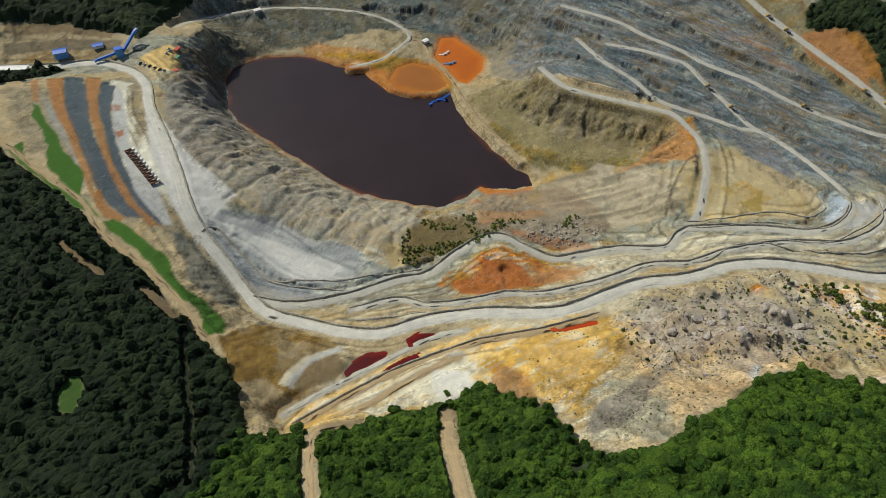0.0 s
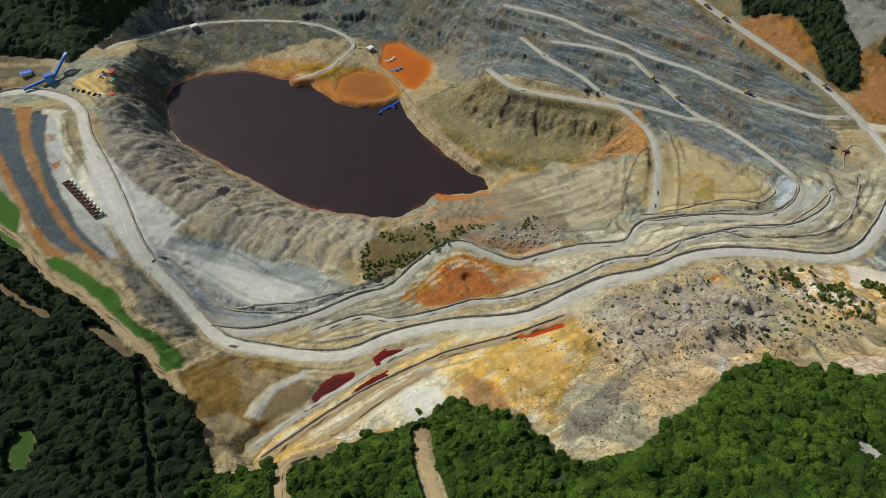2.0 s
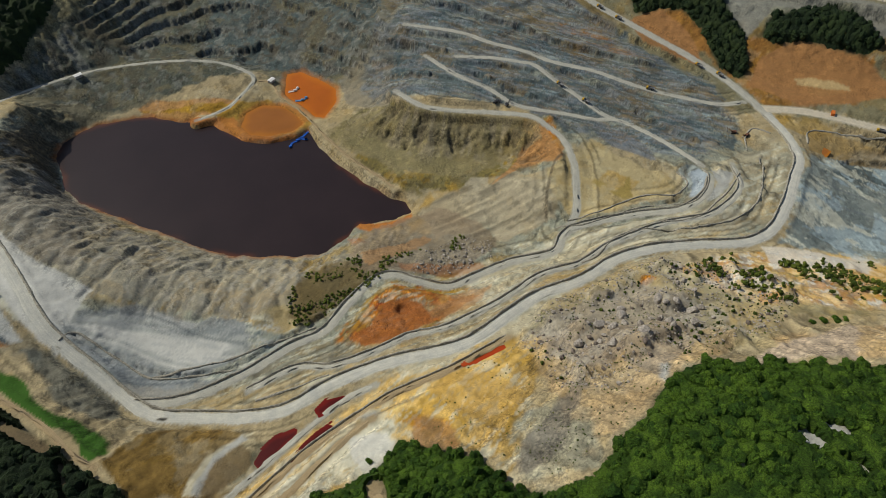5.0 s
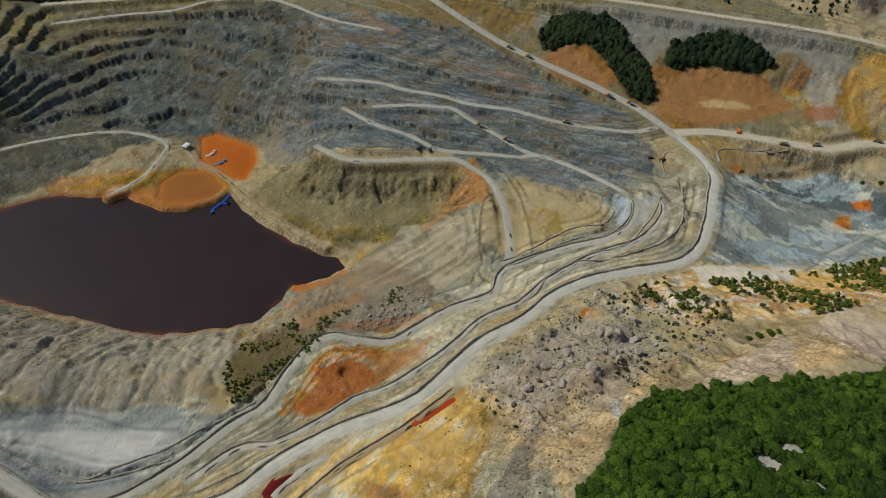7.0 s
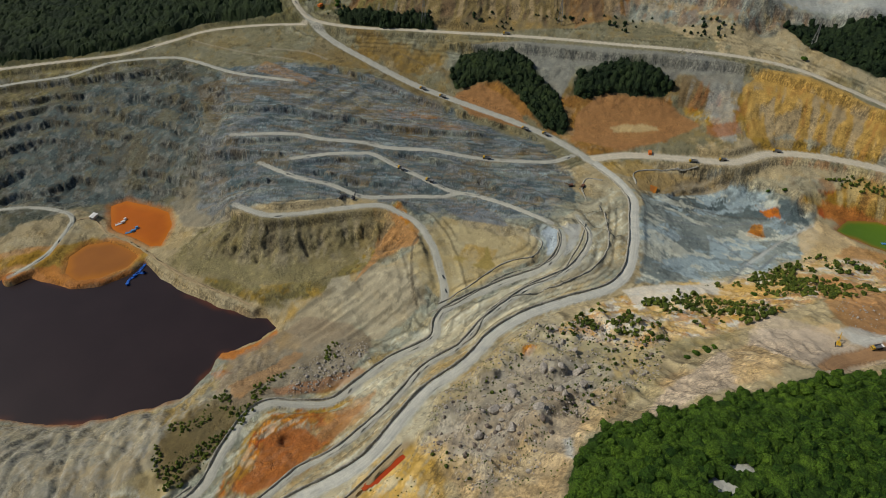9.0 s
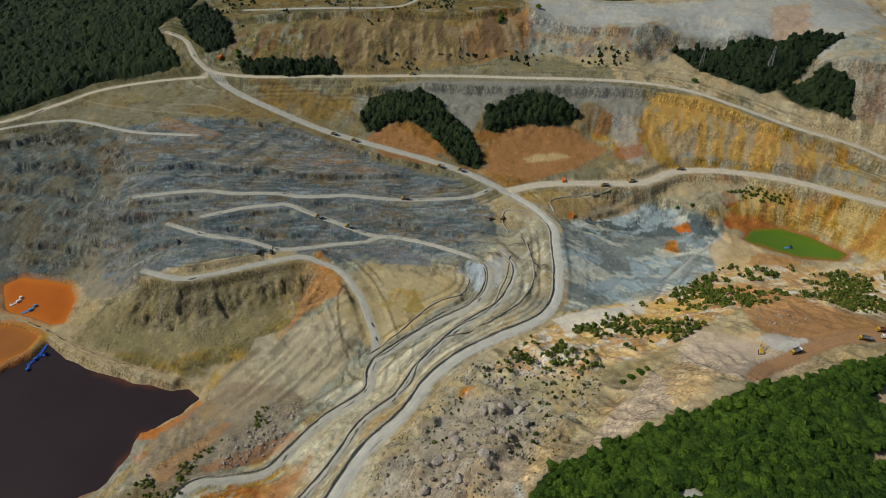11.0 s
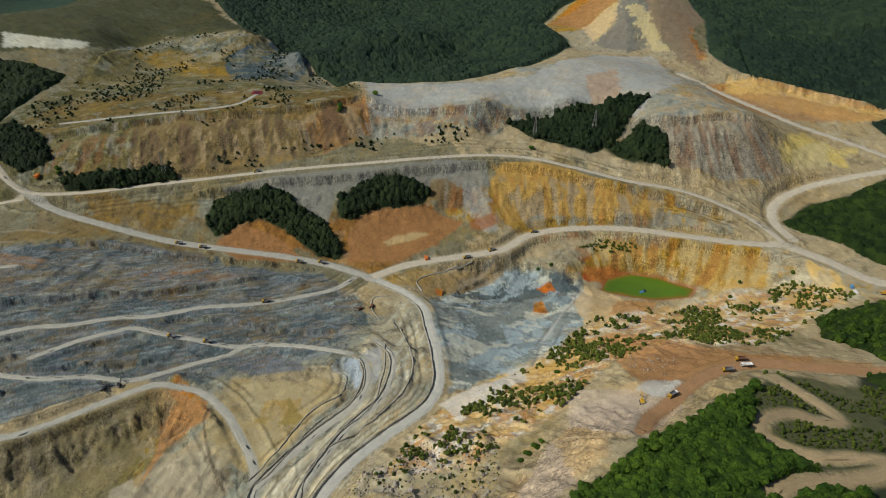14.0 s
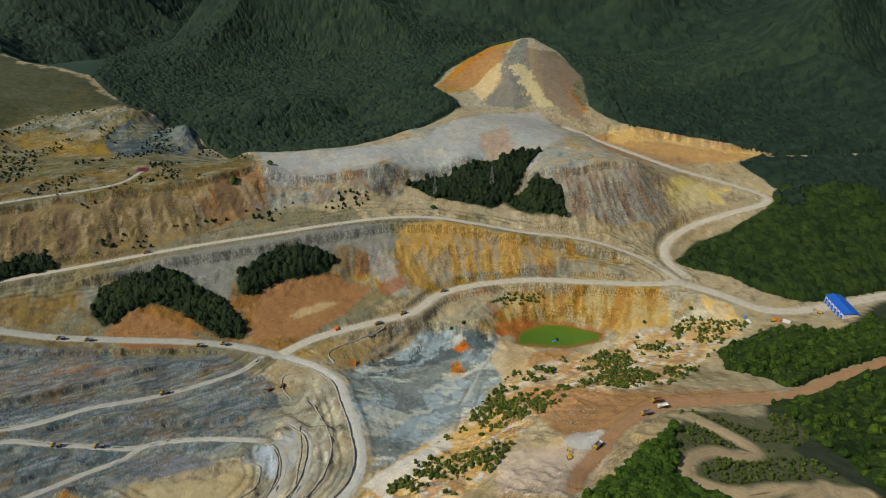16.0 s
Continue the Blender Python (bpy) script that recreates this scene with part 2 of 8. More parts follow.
# lines of known level between the roads: rims, toes, crests, and spots of the wooded slopes
EDGES = {
    "spur_crest": [(192, 506, 38), (202, 484, 38), (242, 456, 36), (286, 431, 35), (303, 410, 35)],
    "spur_face_foot": [(170, 482, 12), (180, 462, 11), (220, 430, 12), (256, 406, 13), (272, 394, 18)],
    "spur_apron": [(150, 462, 7), (168, 432, 8), (204, 407, 10)],
    "spur_toe": [(117, 517, 4), (130, 471, 5), (148, 440, 5), (166, 412, 7), (206, 394, 11), (242, 377, 18)],
    "fan_crest": [(293, 366, 37), (284, 352, 35), (262, 330, 31), (246, 316, 26)],
    "fan_foot": [(207, 333, 12), (193, 375, 9), (223, 385, 13)],
    "pit_rim": [(44, 905, 55), (116, 872, 50), (165, 838, 51), (277, 720, 52), (260, 640, 50)],
    "pit_toe": [(-20, 722, 12), (44, 698, 8), (88, 672, 7), (119, 640, 6), (163, 593, 6)],
    "pit_spur": [(182, 608, 18), (232, 619, 45), (200, 560, 20), (175, 530, 16)],
    "shore_rim": [(-130, 640, 42), (-150, 600, 48), (-140, 540, 50), (-118, 480, 48), (-95, 420, 46), (-60, 380, 42), (-20, 345, 36), (20, 325, 33), (60, 330, 30)],
    "tan_bench": [(-95, 235, 58), (-77, 245, 48), (-43, 226, 46), (-25, 217, 46), (-58, 197, 52), (-77, 172, 62), (-89, 210, 62)],
    "white_bowl": [(-68, 350, 33), (-34, 325, 31), (-37, 290, 31), (-77, 305, 33)],
    "white_flat": [(520, 270, 20), (565, 250, 15), (594, 215, 13), (600, 163, 13), (575, 141, 13), (530, 145, 16), (474, 165, 20), (430, 195, 28)],
    "pond_floor": [(602, 132, 8), (643, 111, 8), (642, 46, 8), (610, 77, 8)],
    "pond_bank": [(606, 172, 26), (655, 130, 26), (672, 62, 28), (680, -4, 30), (655, -23, 20), (590, 60, 14), (580, 20, 22)],
    "rock_field": [(169, 202, 68), (233, 212, 64), (278, 202, 66), (250, 164, 84), (195, 140, 108), (162, 136, 108), (136, 155, 90)],
    "sand_slope": [(63, 165, 68), (101, 199, 60), (130, 167, 78), (95, 130, 98), (80, 148, 85)],
    "wood_edge_south": [(-74, 159, 75), (-41, 158, 80), (2, 166, 66), (34, 165, 67), (56, 174, 66), (78, 142, 92), (90, 112, 106), (102, 98, 124), (135, 106, 132), (176, 120, 126), (197, 118, 130),
                        (227, 98, 134), (272, 75, 132), (310, 58, 128), (360, 30, 118), (400, 4, 108)],
    "wood_slope": [(0, 60, 128), (-100, 60, 112), (-110, 130, 88), (-200, 150, 80), (-190, 250, 68), (-300, 300, 70), (-400, 450, 72), (150, 40, 160), (250, 20, 152), (100, -100, 170),
                   (300, -100, 130), (-300, 0, 110), (-600, 200, 90), (200, -400, 160), (600, -500, 110), (-200, -300, 150)],
    "wood_edge_west": [(-271, 440, 61), (-214, 378, 60), (-164, 319, 60), (-109, 239, 60), (-84, 188, 63)],
    "scarp_foot": [(226, 126, 112), (275, 122, 98), (320, 110, 92), (367, 92, 86), (390, 75, 90)],
    "scarp_top": [(245, 98, 132), (300, 80, 126), (345, 62, 108)],
    "shrub_belt": [(355, 190, 48), (415, 150, 38), (487, 118, 30), (534, 80, 26), (556, 24, 30), (575, -41, 42), (431, 90, 72), (383, 120, 76), (308, 135, 86), (470, 60, 66), (520, 0, 58)],
    "ochre_wall_top": [(560, 500, 76), (644, 372, 78), (690, 300, 78), (712, 231, 77), (725, 160, 70), (738, 100, 62)],
    "ochre_wall_foot": [(510, 400, 36), (560, 330, 38), (600, 270, 38), (650, 225, 38), (680, 170, 40), (700, 98, 42)],
    "red_bench": [(500, 470, 44), (535, 410, 46), (575, 370, 46), (620, 320, 46)],
    "mesa_rim": [(497, 773, 108), (530, 720, 115), (551, 688, 118), (586, 646, 121), (616, 597, 122), (650, 549, 122), (693, 508, 122), (730, 483, 121), (727, 465, 118), (775, 331, 120), (829, 238, 121), (828, 189, 121),
                 (814, 124, 121), (849, 62, 121), (866, 25, 119)],
    "mesa_toe": [(456, 735, 78), (505, 640, 79), (590, 540, 83), (630, 492, 84), (690, 445, 87), (714, 390, 88), (762, 318, 90), (812, 262, 100), (833, 201, 104), (800, 160, 88), (775, 93, 80), (785, 39, 70),
                 (820, -10, 68), (862, -19, 84)],
    "mesa_back": [(635, 875, 115), (658, 780, 118), (727, 642, 120), (783, 520, 122), (809, 433, 124), (841, 373, 127), (899, 330, 132), (952, 266, 138), (957, 197, 134), (930, 118, 128)],
    "slag_heap": [(786, 929, 120), (831, 879, 128), (885, 761, 132), (862, 665, 120), (820, 645, 102), (757, 716, 106), (694, 839, 110)],
    "slag_back": [(850, 640, 98), (900, 720, 100), (940, 800, 110), (1001, 957, 150), (894, 800, 140), (1046, 1180, 165), (684, 1152, 160), (757, 970, 150), (612, 1051, 150), (698, 910, 135)],
    "valley": [(800, 560, 92), (863, 562, 90), (905, 447, 94), (963, 377, 96), (930, 520, 88), (1060, 480, 84), (1150, 700, 95)],
    "wooded_knolls": [(974, 619, 128), (1032, 545, 122), (1161, 420, 124), (1209, 330, 122), (1100, 350, 124)],
    "orange_peak": [(1095, 291, 114), (1088, 223, 114), (1135, 127, 122), (1183, 368, 124), (1250, 330, 134), (1394, 300, 158), (1404, 236, 168), (1354, 180, 158), (1260, 124, 138), (1200, 240, 138), (1300, 240, 156),
                    (1480, 240, 130)],
    "east_ridge": [(1017, 92, 110), (1050, 26, 110), (1048, -82, 97), (1040, -162, 90), (1000, -50, 86), (1008, -308, 104), (920, -230, 92), (830, -180, 72), (760, -130, 56), (790, -260, 62)],
    "yard": [(682, -49, 46), (659, -131, 47), (640, -175, 48), (624, -89, 47), (690, -200, 48)],
    "east_woods": [(600, -110, 62), (641, -190, 64), (578, -185, 66), (540, -110, 66), (520, -170, 80), (479, -148, 90), (420, -120, 104), (560, -300, 85), (700, -400, 70), (440, -50, 92)],
    "west_yard": [(-246, 554, 52), (-283, 543, 54), (-262, 510, 56), (-203, 394, 60), (-182, 353, 58), (-220, 470, 58), (-190, 440, 59), (-150, 590, 50), (-200, 540, 54)],
    "north_west_woods": [(-321, 654, 62), (-256, 640, 58), (-186, 618, 50), (-300, 720, 90), (-180, 720, 80), (-60, 800, 70), (-150, 900, 120), (-400, 800, 120), (0, 1000, 80), (200, 1000, 85),
                         (400, 900, 98), (300, 1200, 110), (500, 1000, 110)],
    "near_levels": [(-330, 540, 58), (376, 310, 40), (340, 340, 32), (320, 300, 31), (300, 320, 29), (450, 320, 28), (440, 300, 30), (420, 260, 38), (140, 330, 18), (180, 300, 24), (100, 345, 22)],
}

# low ridges of pushed-up earth: height, places
WINDROWS = [
    (0.9, [(242, 300), (260, 292), (281, 289), (311, 286), (333, 278), (350, 270), (366, 274), (378, 284), (382, 294)]),
    (0.9, [(254, 302), (288, 298), (298, 299), (325, 296), (343, 285), (355, 285), (363, 291), (363, 304)]),
    (0.9, [(307, 261), (327, 254), (344, 252), (362, 258), (381, 264), (405, 277)]),
    (0.9, [(230, 251), (244, 252), (260, 259), (271, 262), (292, 260), (318, 245), (348, 238), (369, 238), (394, 245), (425, 269), (443, 290)]),
    (0.9, [(-115, 342), (-105, 346), (-85, 320), (-66, 298), (-20, 283)]),
    (1.0, [(-70, 300), (-20, 292), (10, 292), (40, 292)]),
    (0.9, [(-12, 250), (10, 246), (35, 243)]),
    (0.9, [(445, 305), (455, 318), (470, 325), (478, 312)]),
    (1.0, [(500, 288), (515, 300), (540, 285), (565, 262)]),
]
# crests of worked benches, running so that the ground falls away on the right: drop, reach, places
CRESTS = [
    (9, 16, [(188, 512), (202, 484), (242, 456), (286, 431), (303, 408)]),
    (7, 20, [(497, 773), (530, 720), (551, 688), (586, 646), (616, 597), (650, 549), (693, 508), (732, 482), (727, 460), (752, 395), (775, 331), (829, 238), (828, 189), (814, 124), (849, 62), (866, 25), (872, -10)]),
    (9, 18, [(520, 560), (560, 500), (600, 440), (644, 372), (690, 300), (712, 231), (722, 160), (733, 100), (735, 40)]),
    (7, 16, [(600, 240), (632, 212), (655, 178), (674, 125), (682, 68), (690, 12), (690, -20)]),
    (10, 26, [(700, 900), (745, 905), (806, 850), (868, 770), (898, 752), (880, 690), (850, 650)][::-1]),
    (8, 22, [(1060, 60), (1055, 0), (1050, -80), (1044, -157)]),
    (5.5, 16, [(240, 690), (261, 658), (281, 627), (309, 602), (329, 575), (351, 554), (369, 527), (388, 502), (413, 476), (440, 450)]),
    (4.5, 12, [(205, 625), (221, 596), (248, 565), (269, 544)]),
    (4.5, 12, [(232, 585), (245, 559), (260, 520), (283, 492), (295, 470), (308, 452)]),
    (4.5, 12, [(205, 552), (220, 536), (252, 505), (285, 475)]),
    (4.5, 14, [(351, 480), (376, 438), (390, 393), (398, 356), (407, 335)]),
    (4.0, 12, [(372, 386), (380, 361), (390, 326), (392, 301), (390, 288)]),
    (5.0, 12, [(252, 585), (292, 555), (316, 526), (341, 500), (358, 476), (388, 446), (408, 418), (430, 394)]),
    (4.5, 12, [(276, 522), (322, 490), (334, 470), (344, 440), (352, 412)]),
    (2.5, 10, [(291, 365), (270, 353), (256, 335), (244, 317)]),
    (5.5, 14, [(400, 640), (425, 570), (445, 510), (470, 450), (482, 410)]),
    (2.2, 9, [(246, 298), (290, 292), (335, 282), (366, 286), (372, 300)]),
    (2.0, 8, [(230, 249), (262, 256), (300, 254), (348, 236), (394, 243), (425, 267), (445, 290)]),
    (3.0, 9, [(-104, 344), (-84, 322), (-62, 300), (-20, 286), (20, 294), (45, 300)]),
    (3.5, 9, [(520, 262), (572, 240), (598, 212), (604, 172), (590, 145)]),
]

# runnels and cut edges: depth, half width, places
GULLIES = [
    (1.2, 3.0, [(-99, 374), (-88, 384), (-76, 397), (-64, 423)]), (1.1, 3.0, [(-57, 351), (-38, 335), (-17, 329), (-1, 318)]), (1.3, 3.2, [(-21, 343), (-10, 363), (7, 394)]),
    (1.1, 3.0, [(-62, 476), (-51, 451), (-38, 446), (-18, 422)]), (1.2, 3.0, [(-34, 332), (-15, 350), (-2, 397)]), (1.0, 2.8, [(-91, 408), (-77, 427), (-64, 440)]),
    (1.3, 3.0, [(24, 314), (23, 341), (12, 373), (10, 404)]), (1.1, 2.6, [(-1, 318), (9, 334), (9, 358)]), (1.0, 2.6, [(37, 346), (47, 364), (54, 380)]),
    (1.0, 2.8, [(-131, 441), (-114, 435), (-99, 457)]), (1.0, 2.8, [(-141, 467), (-124, 463), (-107, 479)]), (1.0, 2.8, [(-122, 411), (-103, 406), (-88, 420)]),
]

# ---------------------------------------------------------------- the lie of the land
spots = []
for road in ROADS.values():
    spots += [tuple(p) for p in glide(road[3], 14.0)]
for edge in EDGES.values():
    spots += [tuple(p) for p in edge]
for level, pond in ((0, LAKE), (3, ORANGE_POND), (4, NORTH_POND), (8, GREEN_POND)):
    spots += [(x, y, level + 0.6) for x, y in pond]
    cx, cy = np.mean(pond, 0)
    spots += [(x + (cx - x) * 0.35, y + (cy - y) * 0.35, level - 5) for x, y in pond[::2]]
for k in range(28):
    a = k * math.tau / 28
    spots.append((500 + 1500 * math.sin(a), 350 + 1500 * math.cos(a), 105 + 40 * math.sin(3.1 * k)))
S = np.array(spots, float)
keep = np.ones(len(S), bool)
for i in range(len(S)):                          # drop near doubles
    keep[i] = not (np.hypot(*(S[:i][keep[:i], :2] - S[i, :2]).T) < 2.5).any()
S = S[keep]
N = len(S)
A = np.zeros((N + 3, N + 3))
A[:N, :N] = -np.hypot(S[:, None, 0] - S[None, :, 0], S[:, None, 1] - S[None, :, 1]) - np.eye(N) * 1.5
A[:N, N:] = np.c_[np.ones(N), S[:, :2] / 1000]
A[N:, :N] = A[:N, N:].T
COEF = np.linalg.solve(A, np.r_[S[:, 2], 0, 0, 0])


def lay(x, y):
    """The smooth level of the land that its roads and edges give."""
    x, y = np.asarray(x, float), np.asarray(y, float)
    out = np.empty(x.shape)
    fx, fy, fo = x.ravel(), y.ravel(), out.ravel()
    for i in range(0, fx.size, 4000):
        r = np.hypot(fx[i:i + 4000, None] - S[None, :, 0], fy[i:i + 4000, None] - S[None, :, 1])
        fo[i:i + 4000] = -r @ COEF[:N] + COEF[N] + COEF[N + 1] * fx[i:i + 4000] / 1000 + COEF[N + 2] * fy[i:i + 4000] / 1000
    return fo.reshape(x.shape)


def steps(*runs):
    out = []
    for a, b, d in runs:
        out += list(np.arange(a, b, d))
    return np.array(out)


GX = steps((-1600, -700, 60), (-700, -340, 15), (-340, 540, 1.5), (540, 920, 2.5), (920, 1460, 5.5), (1460, 2300, 13), (2300, 4700, 32))
GY = steps((-2200, -700, 50), (-700, -340, 15), (-340, -180, 6), (-180, 20, 2.4), (20, 660, 1.5), (660, 860, 1.9), (860, 920, 3), (920, 1240, 7), (1240, 2000, 16), (2000, 4500, 36))
CX = steps((-1600, -360, 80), (-360, 960, 6), (960, 1500, 15), (1500, 4801, 150))
CY = steps((-2200, -360, 80), (-360, 940, 6), (940, 1400, 20), (1400, 4601, 150))
coarse = lay(*np.meshgrid(CX, CY))


def bilinear(gx, gy, grid, x, y):
    i = np.clip(np.searchsorted(gx, x, side="right") - 1, 0, len(gx) - 2)
    j = np.clip(np.searchsorted(gy, y, side="right") - 1, 0, len(gy) - 2)
    u = np.clip((x - gx[i]) / (gx[i + 1] - gx[i]), 0, 1)
    v = np.clip((y - gy[j]) / (gy[j + 1] - gy[j]), 0, 1)
    return (grid[j, i] * (1 - u) + grid[j, i + 1] * u) * (1 - v) + (grid[j + 1, i] * (1 - u) + grid[j + 1, i + 1] * u) * v


X, Y = np.meshgrid(GX, GY)
Zs = bilinear(CX, CY, coarse, X, Y)
far = np.hypot(X - 480, Y - 330)
HX, HY = X + 120 * fbm(X, Y, 420, 2, 15), Y + 120 * fbm(X, Y, 420, 2, 16)
ridge = lambda size, seed: (1 - 1.7 * np.abs(fbm(HX, HY, size, 2, seed, 0.35))).clip(0, 1)
crest = ridge(600, 5)
hills = 50 + 190 * crest ** 1.5 + 55 * ridge(330, 8) * (0.35 + crest) + 38 * ridge(190, 9) * (0.4 + crest) + np.clip(far - 1900, 0, 3000) * 0.085
spine = np.clip(((X - 1050) * 350 + (Y - 200) * 40) / (350 ** 2 + 40 ** 2), 0, 1)
keep_off = smooth(150, 380, np.hypot(X - 1050 - 350 * spine, Y - 200 - 40 * spine)) * smooth(120, 330, np.hypot(X - 880, Y - 820)) * smooth(60, 260, np.hypot(X - 1030, Y + 100))
Zs = Zs + (hills - Zs) * np.maximum(smooth(820, 1250, far + 90 * fbm(X, Y, 300, 2, 4)) * keep_off, smooth(1500, 1800, far))
tent = np.clip(((X - 1110) * 300 + (Y - 200) * 40) / (300 ** 2 + 40 ** 2), 0, 1)
Zs = Zs + 13 * np.clip(1.15 - np.hypot(X - 1110 - 300 * tent, Y - 200 - 40 * tent) / 85, 0, 1) * np.minimum(1, tent * 3)
WX, WY = X + 5 * fbm(X, Y, 26, 3, 21), Y + 5 * fbm(X, Y, 26, 3, 22)      # wavering borders

# benches: the slope broken into treads and faces
BENCHES = [
    (6.6, 12, [(-60, 760), (44, 700), (120, 640), (165, 592), (200, 590), (240, 615), (300, 690), (300, 800), (230, 850), (100, 900), (-20, 930)]),
    (3.2, 10, [(247, 620), (190, 520), (240, 470), (300, 440), (310, 390), (345, 355), (400, 300), (470, 330), (490, 390), (455, 483), (425, 605), (370, 660), (300, 690)]),
    (4.5, 8, [(345, 330), (350, 290), (300, 268), (230, 262), (230, 240), (330, 222), (400, 226), (440, 262), (478, 300), (400, 310)]),
]
bench_face, bench_tread = np.zeros_like(X), np.zeros_like(X)
for rise, width, poly in BENCHES:
    w = smooth(width, -width, outline_distance(WX, WY, poly)) * (smooth(-0.5, -0.05, fbm(X, Y, 45, 2, 34)) if rise > 6 else 0.45 if rise < 4 else 1)
    q = (Zs + (4.5 * fbm(X, Y, 60, 3, 32) + 2.2 * np.abs(fbm(X, Y, 10, 3, 33, 0.6)) if rise > 6 else 0.9 * fbm(X, Y, 60, 3, 31))) / rise
    f = q - np.floor(q)
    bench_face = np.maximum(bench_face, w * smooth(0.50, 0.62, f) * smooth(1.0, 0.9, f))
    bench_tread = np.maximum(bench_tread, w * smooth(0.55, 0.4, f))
    Zs = Zs + w * (rise * (np.floor(q) + smooth(0.62, 0.88, f) * 0.9 + f * 0.1) - 0.3 - Zs - (q * rise - Zs) * 0.8)


def line_distance(x, y, line):
    """Distance to an open line, negative on its left."""
    best, side = np.full(x.shape, 1e9), np.ones(x.shape)
    for a, b in zip(line[:-1], line[1:]):
        ex, ey = b[0] - a[0], b[1] - a[1]
        t = np.clip(((x - a[0]) * ex + (y - a[1]) * ey) / (ex * ex + ey * ey + 1e-9), 0, 1)
        d = np.hypot(x - a[0] - t * ex, y - a[1] - t * ey)
        near = d < best
        best = np.where(near, d, best)
        side = np.where(near, np.sign(ex * (y - a[1]) - ey * (x - a[0])), side)
    return -best * side


def stretch_of(line, margin):
    p = np.array(line, float)
    i0, i1 = np.searchsorted(GX, (p[:, 0].min() - margin, p[:, 0].max() + margin))
    j0, j1 = np.searchsorted(GY, (p[:, 1].min() - margin, p[:, 1].max() + margin))
    return np.s_[j0:j1, i0:i1]


for drop, reach, line in CRESTS:
    box = stretch_of(line, reach + 4)
    d = line_distance(X[box] + 2.0 * fbm(X[box], Y[box], 12, 3, 35), Y[box] + 2.0 * fbm(X[box], Y[box], 12, 3, 36), glide([(*q, 0) for q in line], 8)[:, :2])
    fall = np.clip(1 - np.abs(d) / reach, 0, 1)
    Zs[box] -= 0.5 * drop * fall * np.clip(d / 1.6, -1, 1)

# roughness and gullies down the slopes
gy_, gx_ = np.gradient(Zs, GY, GX)
slope = np.hypot(gx_, gy_)
steep = smooth(0.25, 0.75, slope)
ux, uy = gx_ / (slope + 1e-3), gy_ / (slope + 1e-3)
streak = np.zeros_like(X)
for k in range(-6, 7):
    streak += vnoise((X + ux * k * 1.3) / 2.9, (Y + uy * k * 1.3) / 2.9, 40) + 0.6 * vnoise((X + ux * k * 2.0) / 6.0, (Y + uy * k * 2.0) / 6.0, 41)
streak /= 7.0
drip = np.zeros_like(X)
for k in range(-8, 9):
    drip += vnoise((X + ux * k * 2.2) / 4.2, (Y + uy * k * 2.2) / 4.2, 401) + 0.8 * vnoise((X + ux * k * 3.0) / 11, (Y + uy * k * 3.0) / 11, 402)
drip /= 8.0
core = smooth(1500, 900, far)
rough = fbm(X, Y, 22, 5, 50, 0.55)
fine = fbm(X, Y, 6, 3, 53, 0.6)
craggy = (1 - 2 * np.abs(fbm(X, Y, 15, 5, 55, 0.62)) * 1.6).clip(-1, 1)
LAKE_BANK = [(-147, 600), (-112, 560), (-73, 471), (-12, 423), (40, 385), (100, 385), (150, 380), (120, 350), (60, 345), (10, 318), (-40, 335), (-95, 372), (-140, 440), (-155, 540)]
bank_w = smooth(6, -6, outline_distance(WX, WY, LAKE_BANK))
spur_w = smooth(6, -6, outline_distance(WX, WY, [(120, 512), (150, 430), (170, 402), (215, 385), (270, 372), (300, 390), (302, 412), (240, 455), (202, 486), (192, 500), (160, 530)]))
cut = (1.1 + 1.9 * spur_w - 0.9 * bank_w) * (0.25 + 0.75 * smooth(660, 560, X))
Z = Zs + core * (0.45 * rough + 0.3 * fine + smooth(0.08, 0.5, slope) * (0.8 * craggy + 0.15 * streak) + steep * (0.9 * streak + (1.3 - 0.5 * bank_w) * (0.4 + 0.6 * smooth(660, 560, X)) * craggy - cut * smooth(0.15, 0.55, drip)))
# blocky rock in the pit and on the grey benches
blocky = smooth(8, -8, outline_distance(WX, WY, [(-150, 690), (-60, 650), (60, 650), (165, 592), (190, 510), (290, 445), (345, 355), (385, 305), (460, 330), (480, 400), (445, 500), (425, 600), (360, 690), (280, 780), (200, 840), (50, 910), (-60, 770)]))
Z += blocky * (0.3 + 0.7 * steep) * (2.2 * np.abs(fbm(X, Y, 9, 3, 66, 0.6)) - 0.7)
# runnels that wander down the bank to the lake
run_a, run_b = (X * 0.5 + Y * 0.87), (Y * 0.5 - X * 0.87)
run_b = run_b + 9 * fbm(X, Y, 45, 3, 455)
runnel = np.abs(vnoise(run_a / 60, run_b / 13, 456)) + 0.5 * np.abs(vnoise(run_a / 26, run_b / 5.5, 457))
Z += bank_w * (2.4 * runnel.clip(0, 0.9) - 1.0 + 1.5 * np.abs(vnoise(run_a / 34, (run_b + 5 * rough) / 6.5, 459)) + 0.5 * np.abs(fine))
for deep, wide, line in GULLIES:
    box = stretch_of(line, 12)
    d = line_distance(X[box] + 1.5 * fine[box], Y[box] + 1.5 * rough[box], glide([(*q, 0) for q in line], 4)[:, :2])
    Z[box] -= deep * smooth(wide, 0.2, np.abs(d))
Z += (1 - core) * (9 * fbm(X, Y, 90, 3, 57) + 5.0 * np.abs(fbm(X, Y, 30, 2, 58)))

